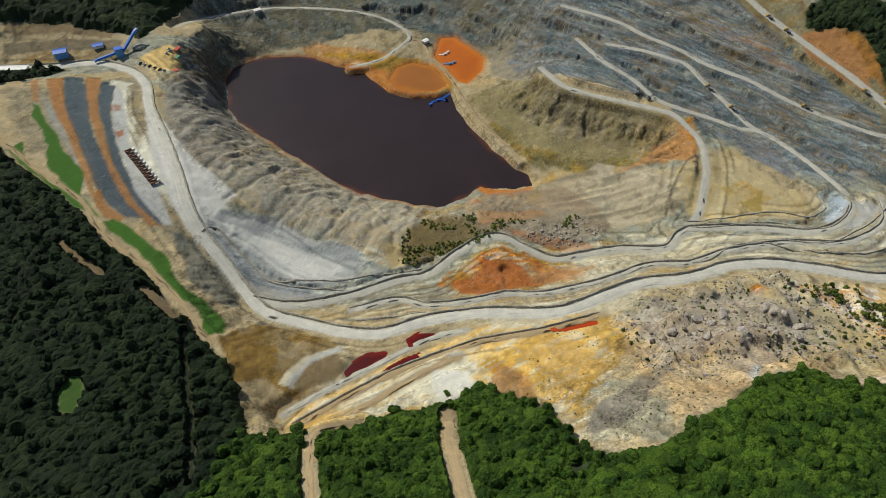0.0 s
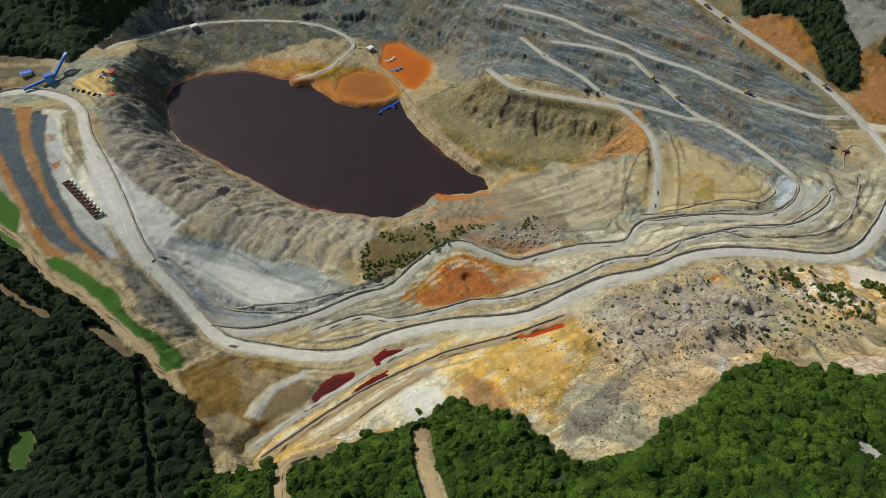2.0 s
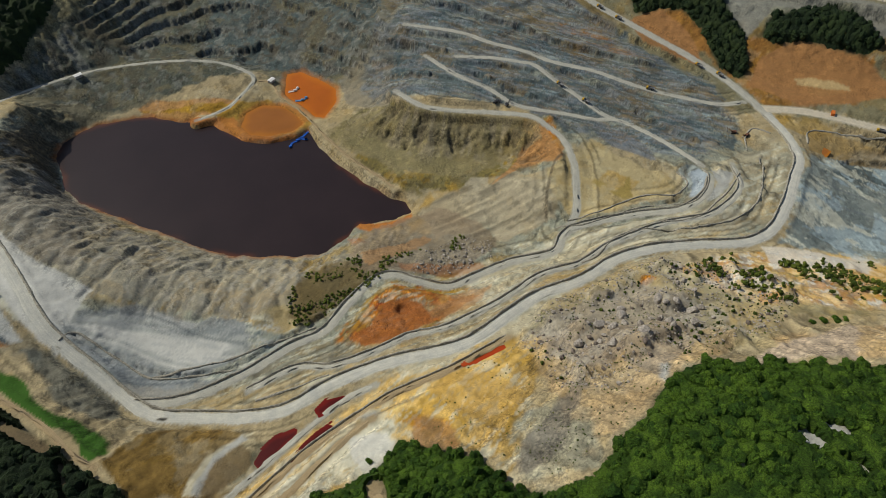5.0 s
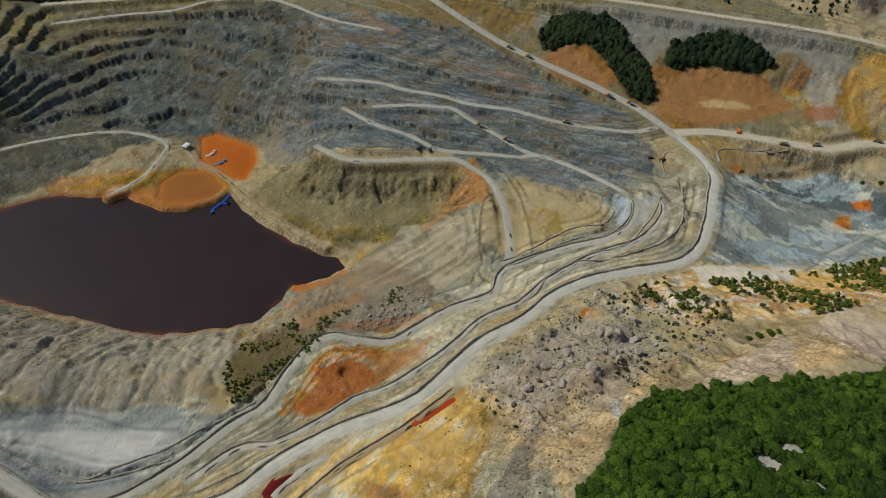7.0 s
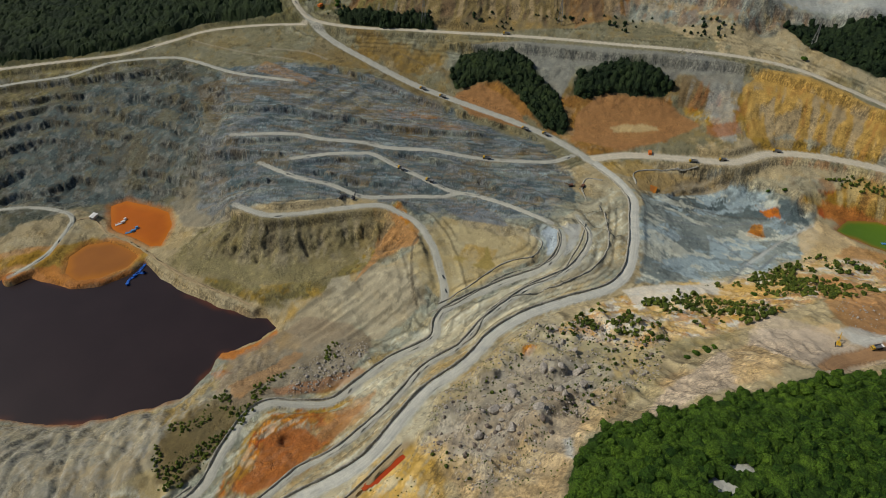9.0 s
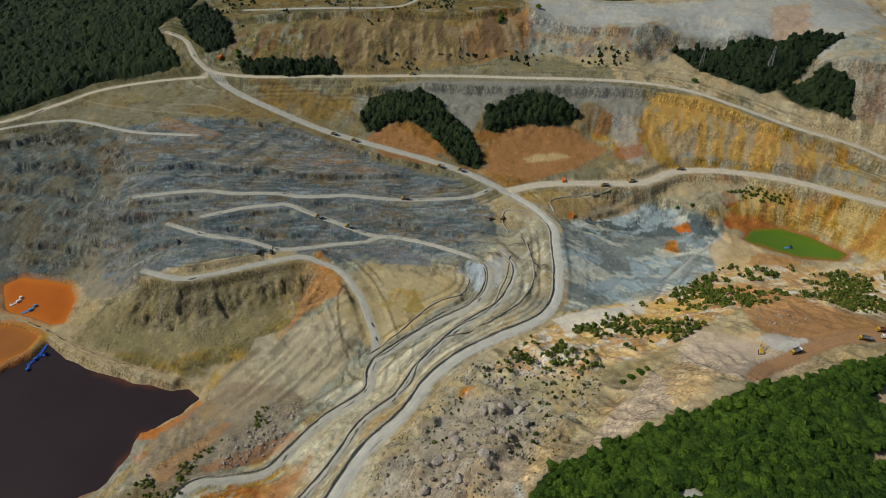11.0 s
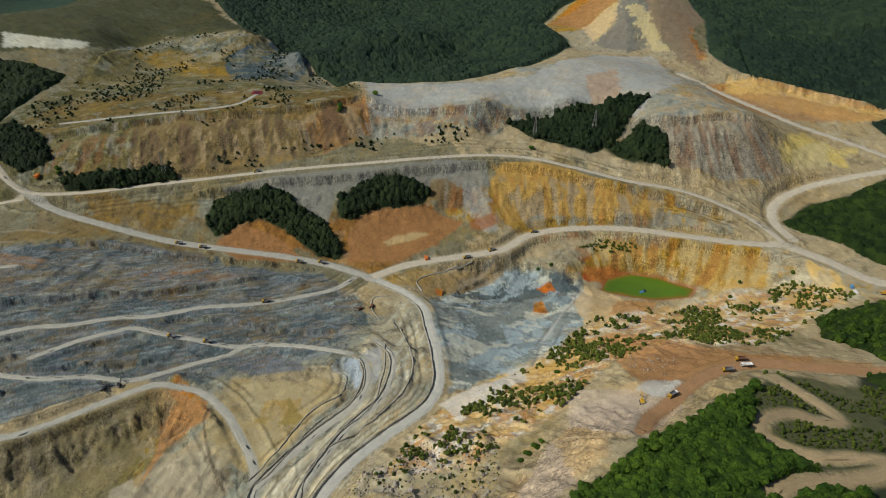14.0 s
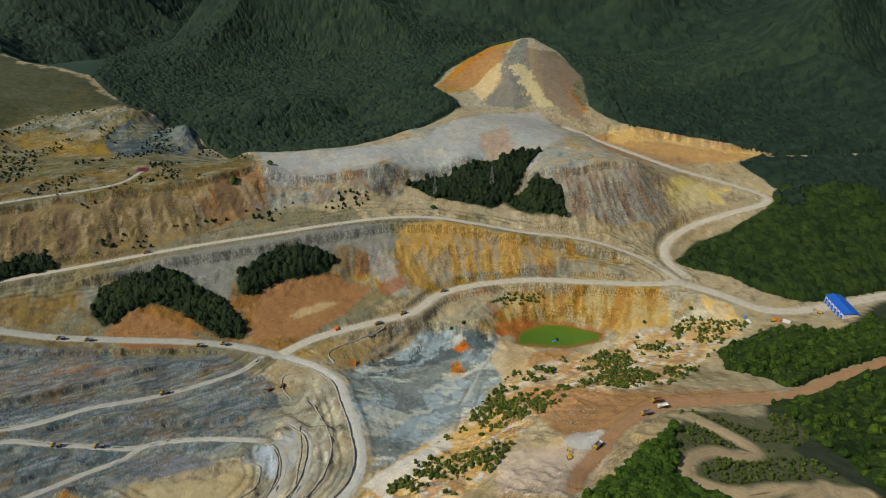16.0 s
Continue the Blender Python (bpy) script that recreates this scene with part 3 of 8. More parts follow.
# rills down the tipped fan
FAN = [(288, 362), (246, 311), (197, 320), (165, 350), (158, 384), (218, 395), (263, 374)]
fan_w = smooth(6, -6, outline_distance(WX, WY, FAN))
rill = vnoise((X * -1.00 + Y * 0.03) / 30, (X * -0.03 + Y * -1.00 + 2 * rough) / 4.2, 451)
Z += fan_w * (1.3 * rill + 0.3 * vnoise((X * -1.00 + Y * 0.03) / 16, (X * -0.03 + Y * -1.00 + 2 * rough) / 2.6, 452))

# rubble fields and the rocky knoll
ROCK_FIELD = [(150, 205), (180, 222), (262, 220), (310, 195), (330, 150), (262, 125), (215, 128), (190, 140), (160, 130), (140, 150)]
GRAY_HEAP = [(118, 308), (140, 332), (176, 334), (192, 316), (182, 298), (148, 296)]
rock_mask = smooth(8, -8, outline_distance(WX, WY, ROCK_FIELD))
heap_mask = smooth(6, -6, outline_distance(WX, WY, GRAY_HEAP))
Z += rock_mask * (2.8 * np.abs(fbm(X, Y, 13, 4, 61, 0.6)) + 2.2 * np.clip(fbm(X, Y, 26, 3, 62) - 0.12, 0, 1) * 8) + heap_mask * (2.2 + 3.0 * np.abs(fbm(X, Y, 8, 3, 63, 0.6)))

PIT_OUT = [(59, 275), (85, 299), (107, 302), (125, 285), (140, 268), (119, 255), (86, 251), (64, 259)]
pit_w = smooth(4, -6, outline_distance(WX, WY, PIT_OUT))
Z += pit_w * (2.6 * np.abs(fbm(X, Y, 9, 4, 64, 0.6)) + 1.5) - 4.5 * smooth(7, 2, np.hypot(X - 99, Y - 274) + 1.5 * rough)

# ponds lie in their basins
shore = {}
for name, level, poly, wave in (("lake", 0.0, LAKE, 1.0), ("orange", 3.0, ORANGE_POND, 0.5), ("north", 4.0, NORTH_POND, 0.5), ("green", 8.0, GREEN_POND, 0.6)):
    d = outline_distance(X + 2.2 * wave * fbm(X, Y, 12, 3, 71), Y + 2.2 * wave * fbm(X, Y, 12, 3, 72), poly)
    shore[name] = d
    w = smooth(14, 0, d)
    Z = Z * (1 - w) + w * (level + np.clip(d, -6, 14) * 0.42 + 0.35 * rough)
    Z = np.where(d < 0, np.minimum(Z, level - 0.15 + np.maximum(d, -7) * 0.6), np.where(d < 6, np.maximum(Z, level + 0.12), Z))
# roadbeds
road_mask = np.zeros_like(X)
ROAD_W, ROAD_TONE = np.zeros_like(X), np.zeros(X.shape + (3,))
TONES = {"pale": (0.50, 0.495, 0.43), "grey": (0.41, 0.40, 0.335), "tan": (0.36, 0.275, 0.155), "red": (0.37, 0.215, 0.105), "cream": (0.50, 0.45, 0.345)}
EARTHEN = {"causeway", "forest_track_east", "forest_track_west", "switchback_track", "hill_track", "south_track_lower", "south_track_middle", "grass_edge_track"}
def tone_of(name):
    return "pale" if name in PALE else "cream" if name in ("quarry_road_east", "upper_road", "yard_road", "hook_road", "rim_road_north") else "red" if name == "scarp_road" else "tan" if name in EARTHEN else "grey"


ROAD_LINES = {}
for name, (width, berm_l, berm_r, line) in ROADS.items():
    p = glide(line, 3.0)
    z = bilinear(CX, CY, coarse, p[:, 0], p[:, 1]) * 0.35 + p[:, 2] * 0.65
    ker = np.hanning(15)
    z = np.convolve(np.pad(z, 7, mode="edge"), ker / ker.sum(), "valid")
    p[:, 2] = z
    ROAD_LINES[name] = p
    lo, hi = p.min(0) - 30, p.max(0) + 30
    i0, i1 = np.searchsorted(GX, (lo[0], hi[0]))
    j0, j1 = np.searchsorted(GY, (lo[1], hi[1]))
    sx, sy = X[j0:j1, i0:i1], Y[j0:j1, i0:i1]
    best, level = np.full(sx.shape, 1e9), np.zeros(sx.shape)
    for a, b in zip(p[:-1], p[1:]):
        ex, ey = b[:2] - a[:2]
        m0, m1 = np.searchsorted(sx[0], (min(a[0], b[0]) - 26, max(a[0], b[0]) + 26))
        n0, n1 = np.searchsorted(sy[:, 0], (min(a[1], b[1]) - 26, max(a[1], b[1]) + 26))
        qx, qy = sx[n0:n1, m0:m1], sy[n0:n1, m0:m1]
        t = np.clip(((qx - a[0]) * ex + (qy - a[1]) * ey) / (ex * ex + ey * ey + 1e-9), 0, 1)
        d = np.hypot(qx - a[0] - t * ex, qy - a[1] - t * ey)
        near = d < best[n0:n1, m0:m1]
        best[n0:n1, m0:m1] = np.where(near, d, best[n0:n1, m0:m1])
        level[n0:n1, m0:m1] = np.where(near, a[2] + t * (b[2] - a[2]), level[n0:n1, m0:m1])
    w = smooth(width / 2 + 7.5, width / 2 + 2.2, best)
    zz = Z[j0:j1, i0:i1]
    zz[:] = zz * (1 - w) + w * (level - 0.25)
    edge = smooth(width / 2 + 0.5, width / 2 - 0.5, best + 0.9 * fine[j0:j1, i0:i1])
    ROAD_TONE[j0:j1, i0:i1] += (np.array(TONES[tone_of(name)]) - ROAD_TONE[j0:j1, i0:i1]) * (edge > ROAD_W[j0:j1, i0:i1])[..., None]
    ROAD_W[j0:j1, i0:i1] = np.maximum(ROAD_W[j0:j1, i0:i1], edge)
    road_mask[j0:j1, i0:i1] = np.maximum(road_mask[j0:j1, i0:i1], smooth(width / 2 + 5, width / 2, best))


# red pools lie in the ditches between the tracks
POOLS = []
for level, poly in RED_PONDS:
    d = outline_distance(X + 0.8 * fine, Y, poly)
    level = float(np.percentile(Z[np.abs(d) < 2.5], 35))
    POOLS.append((level - 0.05, poly))
    Z = np.where(d < 4.0, np.minimum(Z, level + 0.5 * np.clip(d, -2, 4)), Z)


def ground_at(x, y):
    return bilinear(GX, GY, Z, np.asarray(x, float), np.asarray(y, float))


# ---------------------------------------------------------------- materials
def shader(name, rough=0.9, metal=0.0, colour=(0.5, 0.5, 0.5)):
    m = bpy.data.materials.new(name)
    m.use_nodes = True
    n = m.node_tree.nodes
    b = n["Principled BSDF"]
    b.inputs["Roughness"].default_value, b.inputs["Metallic"].default_value = rough, metal
    b.inputs["Base Color"].default_value = (*colour, 1)
    b.inputs["Specular IOR Level"].default_value = 0.25
    return m, n, m.node_tree.links, b


def noise_node(n, l, scale, detail=4, rough=0.6, coord=None, stretch=None):
    t = n.new("ShaderNodeTexNoise")
    t.inputs["Scale"].default_value, t.inputs["Detail"].default_value, t.inputs["Roughness"].default_value = scale, detail, rough
    src = coord
    if src is None:
        src = n.new("ShaderNodeTexCoord").outputs["Object"]
    if stretch:
        mp = n.new("ShaderNodeMapping")
        mp.inputs["Scale"].default_value = stretch
        l.new(src, mp.inputs[0])
        src = mp.outputs[0]
    l.new(src, t.inputs["Vector"])
    return t.outputs["Fac"]


def ramp(n, l, fac, a, b, lo=0.3, hi=0.7):
    r = n.new("ShaderNodeValToRGB")
    r.color_ramp.elements[0].position, r.color_ramp.elements[1].position = lo, hi
    r.color_ramp.elements[0].color, r.color_ramp.elements[1].color = (*a, 1), (*b, 1)
    l.new(fac, r.inputs[0])
    return r.outputs[0]


def mix(n, l, kind, fac, a, b):
    m = n.new("ShaderNodeMix")
    m.data_type, m.blend_type = "RGBA", kind
    if hasattr(fac, "default_value"):
        l.new(fac, m.inputs[0])
    else:
        m.inputs[0].default_value = fac
    for s, v in ((m.inputs[6], a), (m.inputs[7], b)):
        if isinstance(v, tuple):
            s.default_value = (*v, 1)
        else:
            l.new(v, s)
    return m.outputs[2]


def bump(n, l, b, height, strength, distance):
    k = n.new("ShaderNodeBump")
    k.inputs["Distance"].default_value = distance
    if hasattr(strength, "default_value"):
        l.new(strength, k.inputs["Strength"])
    else:
        k.inputs["Strength"].default_value = strength
    l.new(height, k.inputs["Height"])
    l.new(k.outputs[0], b.inputs["Normal"])


def earth_material():
    m, n, l, b = shader("earth", 0.95)
    at = n.new("ShaderNodeAttribute")
    at.attribute_name = "tint"
    crack = n.new("ShaderNodeTexNoise")
    crack.noise_type = "RIDGED_MULTIFRACTAL"
    for key, value in (("Scale", 0.16), ("Detail", 4), ("Roughness", 0.55), ("Lacunarity", 2.2)):
        crack.inputs[key].default_value = value
    l.new(n.new("ShaderNodeTexCoord").outputs["Object"], crack.inputs["Vector"])
    grit = noise_node(n, l, 0.7, 3, 0.6, None, (1, 1, 0.5))
    rills = noise_node(n, l, 0.6, 5, 0.6, None, (1, 1, 0.05))
    specks = noise_node(n, l, 1.5, 3, 0.6)
    g1 = ramp(n, l, grit, (0.88, 0.88, 0.89), (1.12, 1.12, 1.1), 0.38, 0.62)
    g2 = ramp(n, l, noise_node(n, l, 0.11, 4, 0.6), (0.90, 0.91, 0.92), (1.10, 1.09, 1.07), 0.4, 0.6)
    # tone follows the crack relief: darker in hollows, paler on ridges
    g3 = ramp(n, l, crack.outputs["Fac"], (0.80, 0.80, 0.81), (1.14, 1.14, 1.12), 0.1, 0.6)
    broken = at.outputs["Alpha"]
    bent = n.new("ShaderNodeTexNoise")
    bent.inputs["Scale"].default_value, bent.inputs["Detail"].default_value = 0.22, 3
    where = n.new("ShaderNodeTexCoord").outputs["Object"]
    l.new(where, bent.inputs["Vector"])
    shift = n.new("ShaderNodeVectorMath")
    shift.operation = "MULTIPLY_ADD"
    l.new(bent.outputs["Color"], shift.inputs[0])
    shift.inputs[1].default_value = (6, 6, 6)
    l.new(where, shift.inputs[2])
    spread = n.new("ShaderNodeMath")
    spread.operation = "MULTIPLY"
    l.new(broken, spread.inputs[0])
    l.new(ramp(n, l, noise_node(n, l, 0.06, 5, 0.65), (0.12, 0.12, 0.12), (1, 1, 1), 0.44, 0.62), spread.inputs[1])
    rocky = spread.outputs[0]
    lumps = []
    for size in (0.30, 0.95):
        v = n.new("ShaderNodeTexVoronoi")
        v.inputs["Scale"].default_value = size
        l.new(shift.outputs[0], v.inputs["Vector"])
        lumps.append(v)
    c = mix(n, l, "MULTIPLY", broken, at.outputs["Color"], g1)
    c = mix(n, l, "MULTIPLY", broken, c, g2)
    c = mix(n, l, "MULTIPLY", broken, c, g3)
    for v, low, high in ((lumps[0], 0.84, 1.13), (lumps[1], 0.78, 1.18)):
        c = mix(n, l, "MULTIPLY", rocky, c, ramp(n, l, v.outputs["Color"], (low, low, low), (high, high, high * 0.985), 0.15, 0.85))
    tilt = n.new("ShaderNodeSeparateXYZ")
    l.new(n.new("ShaderNodeNewGeometry").outputs["Normal"], tilt.inputs[0])
    sheer = ramp(n, l, tilt.outputs["Z"], (1, 1, 1), (0, 0, 0), 0.72, 0.93)
    c = mix(n, l, "MULTIPLY", sheer, c, ramp(n, l, rills, (0.66, 0.66, 0.68), (1.24, 1.22, 1.19), 0.41, 0.59))
    c = mix(n, l, "MULTIPLY", rocky, c, ramp(n, l, specks, (1, 1, 1), (0.5, 0.5, 0.48), 0.58, 0.66))
    c = mix(n, l, "MULTIPLY", rocky, c, ramp(n, l, specks, (1.35, 1.35, 1.33), (1, 1, 1), 0.33, 0.40))
    # courses of rock and old wheel ledges that follow the level of the ground
    beds = noise_node(n, l, 1.0, 4, 0.6, None, (0.035, 0.035, 0.75))
    c = mix(n, l, "MULTIPLY", sheer, c, ramp(n, l, beds, (0.86, 0.86, 0.87), (1.08, 1.08, 1.07), 0.40, 0.60))
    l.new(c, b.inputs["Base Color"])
    height = crack.outputs["Fac"]
    for source, amount in ((lumps[0].outputs["Distance"], -1.1), (lumps[1].outputs["Distance"], -0.55), (grit, 0.35)):
        both = n.new("ShaderNodeMath")
        both.operation = "MULTIPLY_ADD"
        l.new(source, both.inputs[0])
        both.inputs[1].default_value = amount
        l.new(height, both.inputs[2])
        height = both.outputs[0]
    fluted = n.new("ShaderNodeMath")
    fluted.operation = "MULTIPLY_ADD"
    l.new(rills, fluted.inputs[0])
    l.new(sheer, fluted.inputs[1])
    l.new(height, fluted.inputs[2])
    bump(n, l, b, fluted.outputs[0], rocky, 1.0)
    return m


def plain(name, colour, rough=0.7, metal=0.0, grain=3.0, vary=0.25, relief=0.0):
    m, n, l, b = shader(name, rough, metal, colour)
    dark = tuple(v * (1 - vary) for v in colour)
    light = tuple(min(1, v * (1 + vary)) for v in colour)
    f = noise_node(n, l, grain, 6, 0.65)
    l.new(ramp(n, l, f, dark, light), b.inputs["Base Color"])
    if relief:
        bump(n, l, b, f, 0.6, relief)
    return m


def road_material(name, colour):
    m, n, l, b = shader(name, 0.95)
    uv = n.new("ShaderNodeUVMap").outputs[0]
    tracks = noise_node(n, l, 1.0, 3, 0.5, uv, (1.1, 0.02, 1))
    patches = noise_node(n, l, 0.16, 5, 0.65)
    grit = noise_node(n, l, 1.4, 6, 0.7)
    c = ramp(n, l, tracks, tuple(v * 0.93 for v in colour), tuple(v * 1.07 for v in colour), 0.34, 0.66)
    c = mix(n, l, "MULTIPLY", 0.8, c, ramp(n, l, patches, (0.8, 0.81, 0.84), (1.14, 1.12, 1.08)))
    c = mix(n, l, "MULTIPLY", 0.6, c, ramp(n, l, grit, (0.75, 0.75, 0.75), (1.25, 1.25, 1.25)))
    l.new(c, b.inputs["Base Color"])
    bump(n, l, b, grit, 0.4, 0.25)
    return m


def water_material(name, colour, edge, rough=0.12):
    """Murky water: an opaque body under a glossy, slightly rippled skin, stained towards the banks."""
    m, n, l, b = shader(name, rough, 0, colour)
    b.inputs["IOR"].default_value = 1.33
    b.inputs["Specular IOR Level"].default_value = 0.5
    at = n.new("ShaderNodeAttribute")
    at.attribute_name = "bank"
    f = noise_node(n, l, 0.02, 4, 0.6)
    c = ramp(n, l, f, tuple(v * 0.85 for v in colour), tuple(v * 1.15 for v in colour))
    c = mix(n, l, "MIX", at.outputs["Fac"], c, edge)
    l.new(c, b.inputs["Base Color"])
    bump(n, l, b, noise_node(n, l, 0.5, 3, 0.5), 0.05, 0.15)
    return m


def leaf_material(name, dark, light, sheet=False):
    m, n, l, b = shader(name, 0.75)
    info, geo = n.new("ShaderNodeObjectInfo"), n.new("ShaderNodeNewGeometry")
    source = geo.outputs["Random Per Island"]
    if sheet:
        at = n.new("ShaderNodeAttribute")
        at.attribute_name = "crown"
        source = at.outputs["Fac"]
    tone = ramp(n, l, source, dark, light, 0.0, 1.0)
    tone = mix(n, l, "MULTIPLY", 0.7, tone, ramp(n, l, info.outputs["Random"], (0.75, 0.8, 0.8), (1.3, 1.2, 1.0), 0, 1))
    stand = ramp(n, l, noise_node(n, l, 0.03, 3, 0.6, geo.outputs["Position"]), (0.7, 0.75, 0.75), (1.35, 1.25, 1.05))
    tone = mix(n, l, "MULTIPLY", 0.8, tone, stand)
    # shade in the gaps between leaf clumps is put into the colour
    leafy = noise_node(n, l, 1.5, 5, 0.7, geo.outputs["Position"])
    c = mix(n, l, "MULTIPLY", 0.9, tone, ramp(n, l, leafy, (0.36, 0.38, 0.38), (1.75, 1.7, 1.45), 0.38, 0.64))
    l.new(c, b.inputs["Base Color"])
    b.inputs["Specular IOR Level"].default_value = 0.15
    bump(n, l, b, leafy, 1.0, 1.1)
    return m


EARTH = earth_material()
ROAD_MATS = {key: road_material(key + "_gravel", tone) for key, tone in TONES.items()}
BERM = plain("berm_earth", (0.30, 0.28, 0.225), 0.95, 0, 0.7, 0.5, 0.5)
LAKE_WATER = water_material("brown_water", (0.027, 0.017, 0.017), (0.20, 0.055, 0.015), 0.3)
ORANGE_WATER = water_material("orange_water", (0.29, 0.105, 0.018), (0.44, 0.155, 0.012), 0.3)
NORTH_WATER = water_material("rust_water", (0.42, 0.105, 0.004), (0.52, 0.15, 0.006), 0.3)
GREEN_WATER = water_material("green_water", (0.085, 0.16, 0.012), (0.25, 0.12, 0.02), 0.2)
RED_WATER = water_material("red_water", (0.075, 0.003, 0.002), (0.24, 0.012, 0.003), 0.3)
BRIGHT_WATER = water_material("vermilion_water", (0.42, 0.05, 0.006), (0.50, 0.12, 0.01), 0.45)
# sunlit and shaded slopes are put into the leaf colours, bright and dark
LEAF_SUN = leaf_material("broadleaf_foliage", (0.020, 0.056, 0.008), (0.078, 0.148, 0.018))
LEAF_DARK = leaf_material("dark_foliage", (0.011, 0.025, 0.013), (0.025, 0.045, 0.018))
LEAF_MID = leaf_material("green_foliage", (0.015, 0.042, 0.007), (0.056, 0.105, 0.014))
# canopy sheets repeat the lit and shaded leaf colours
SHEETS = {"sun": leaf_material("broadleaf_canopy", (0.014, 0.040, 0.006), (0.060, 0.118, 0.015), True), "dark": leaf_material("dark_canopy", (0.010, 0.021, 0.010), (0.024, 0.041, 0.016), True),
          # far: blue-tinted leaves, distance haze painted into the colour
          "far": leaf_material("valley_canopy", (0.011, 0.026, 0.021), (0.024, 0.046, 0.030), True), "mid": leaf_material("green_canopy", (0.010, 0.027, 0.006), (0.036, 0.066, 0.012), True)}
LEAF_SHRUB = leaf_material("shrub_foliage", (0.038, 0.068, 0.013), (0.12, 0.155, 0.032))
BARK = plain("bark", (0.09, 0.07, 0.05), 0.9, 0, 4, 0.35, 0.05)
DARK_ROCK = plain("brown_rock", (0.17, 0.14, 0.115), 0.95, 0, 0.8, 0.5, 0.4)
ROCK = plain("broken_rock", (0.34, 0.305, 0.26), 0.95, 0, 0.8, 0.5, 0.4)

# ---------------------------------------------------------------- ground colours
PALETTE = {   # dry surface colours
    "clay": (0.32, 0.16, 0.058), "palegrey": (0.40, 0.41, 0.385), "whitest": (0.55, 0.545, 0.49), "scarp": (0.40, 0.21, 0.075), "mustard": (0.30, 0.225, 0.065), "iceblue": (0.36, 0.42, 0.46),
    "duskblue": (0.15, 0.175, 0.20), "olivebrown": (0.15, 0.105, 0.042), "talus": (0.175, 0.168, 0.14), "gold": (0.45, 0.28, 0.07), "streakgrey": (0.235, 0.235, 0.20), "dustbrown": (0.24, 0.18, 0.115),
    "yellowbrown": (0.235, 0.17, 0.068), "dustred": (0.34, 0.20, 0.125), "pinkwhite": (0.50, 0.405, 0.30), "coolgrey": (0.27, 0.29, 0.29), "bankbrown": (0.21, 0.185, 0.14), "spuryellow": (0.25, 0.215, 0.10), "spurdark": (0.145, 0.125, 0.075), "spurrock": (0.27, 0.228, 0.118), "rockgrey": (0.29, 0.262, 0.228), "rockdark": (0.165, 0.15, 0.125),
    "tanlobe": (0.37, 0.32, 0.22), "bankgrey": (0.325, 0.30, 0.235), "palesand": (0.44, 0.41, 0.335), "fan": (0.33, 0.30, 0.24), "umber": (0.12, 0.10, 0.066), "gravel": (0.35, 0.30, 0.215),
    "bluegrey": (0.096, 0.12, 0.13), "darkrock": (0.088, 0.095, 0.082), "white": (0.58, 0.58, 0.52), "bluewhite": (0.36, 0.42, 0.455), "flatgrey": (0.25, 0.275, 0.27),
    "cream": (0.60, 0.445, 0.235), "orange": (0.45, 0.17, 0.035), "ochre": (0.33, 0.215, 0.068), "brown": (0.175, 0.122, 0.058), "red": (0.24, 0.13, 0.06),
    # olive and scrub are darkened, with cloud shade in their colour
    "yellowrock": (0.19, 0.163, 0.085), "grass": (0.042, 0.115, 0.012), "floor": (0.034, 0.046, 0.022), "pink": (0.46, 0.36, 0.245), "grey": (0.275, 0.282, 0.245), "dimgrey": (0.18, 0.168, 0.12), "olive": (0.08, 0.078, 0.036),
    "slate": (0.072, 0.095, 0.107), "rust": (0.33, 0.108, 0.023), "paleyellow": (0.55, 0.46, 0.23), "scrub": (0.062, 0.066, 0.038), "sandgrey": (0.33, 0.30, 0.235),
}
MINE = [(-420, 640), (-267, 444), (-210, 382), (-160, 323), (-105, 242), (-87, 212), (-77, 166), (-41, 158), (2, 166), (34, 165), (56, 176), (78, 144), (90, 112), (102, 98), (116, 96), (135, 106), (176, 120),
        (197, 118), (227, 98), (272, 75), (310, 58), (360, 30), (403, 5), (425, -8), (420, -60), (480, -70), (505, -95), (545, -60), (584, -57), (622, -100), (655, -185)]
MINE_EAST = [(700, -215), (740, -250), (691, -148), (712, -103), (733, -84), (754, -26), (807, -56), (833, -96), (881, -141), (930, -160), (1000, -120), (1040, -175), (1060, -80), (1060, 30), (1135, 100),
             (1260, 118), (1354, 175), (1410, 236), (1400, 315), (1273, 370), (1183, 375), (1095, 300), (1000, 320), (899, 345), (841, 385), (809, 440), (790, 525), (860, 640)]
MINE_NORTH = [(905, 770), (1010, 957), (1060, 1180), (684, 1200), (600, 1051), (640, 900), (560, 880), (480, 850), (440, 850), (428, 790), (420, 772), (385, 798), (333, 828), (284, 834), (231, 844), (124, 897),
              (0, 935), (-80, 775), (-150, 690), (-186, 614), (-256, 642), (-420, 660)]
MINE_ALL = MINE + MINE_EAST + MINE_NORTH
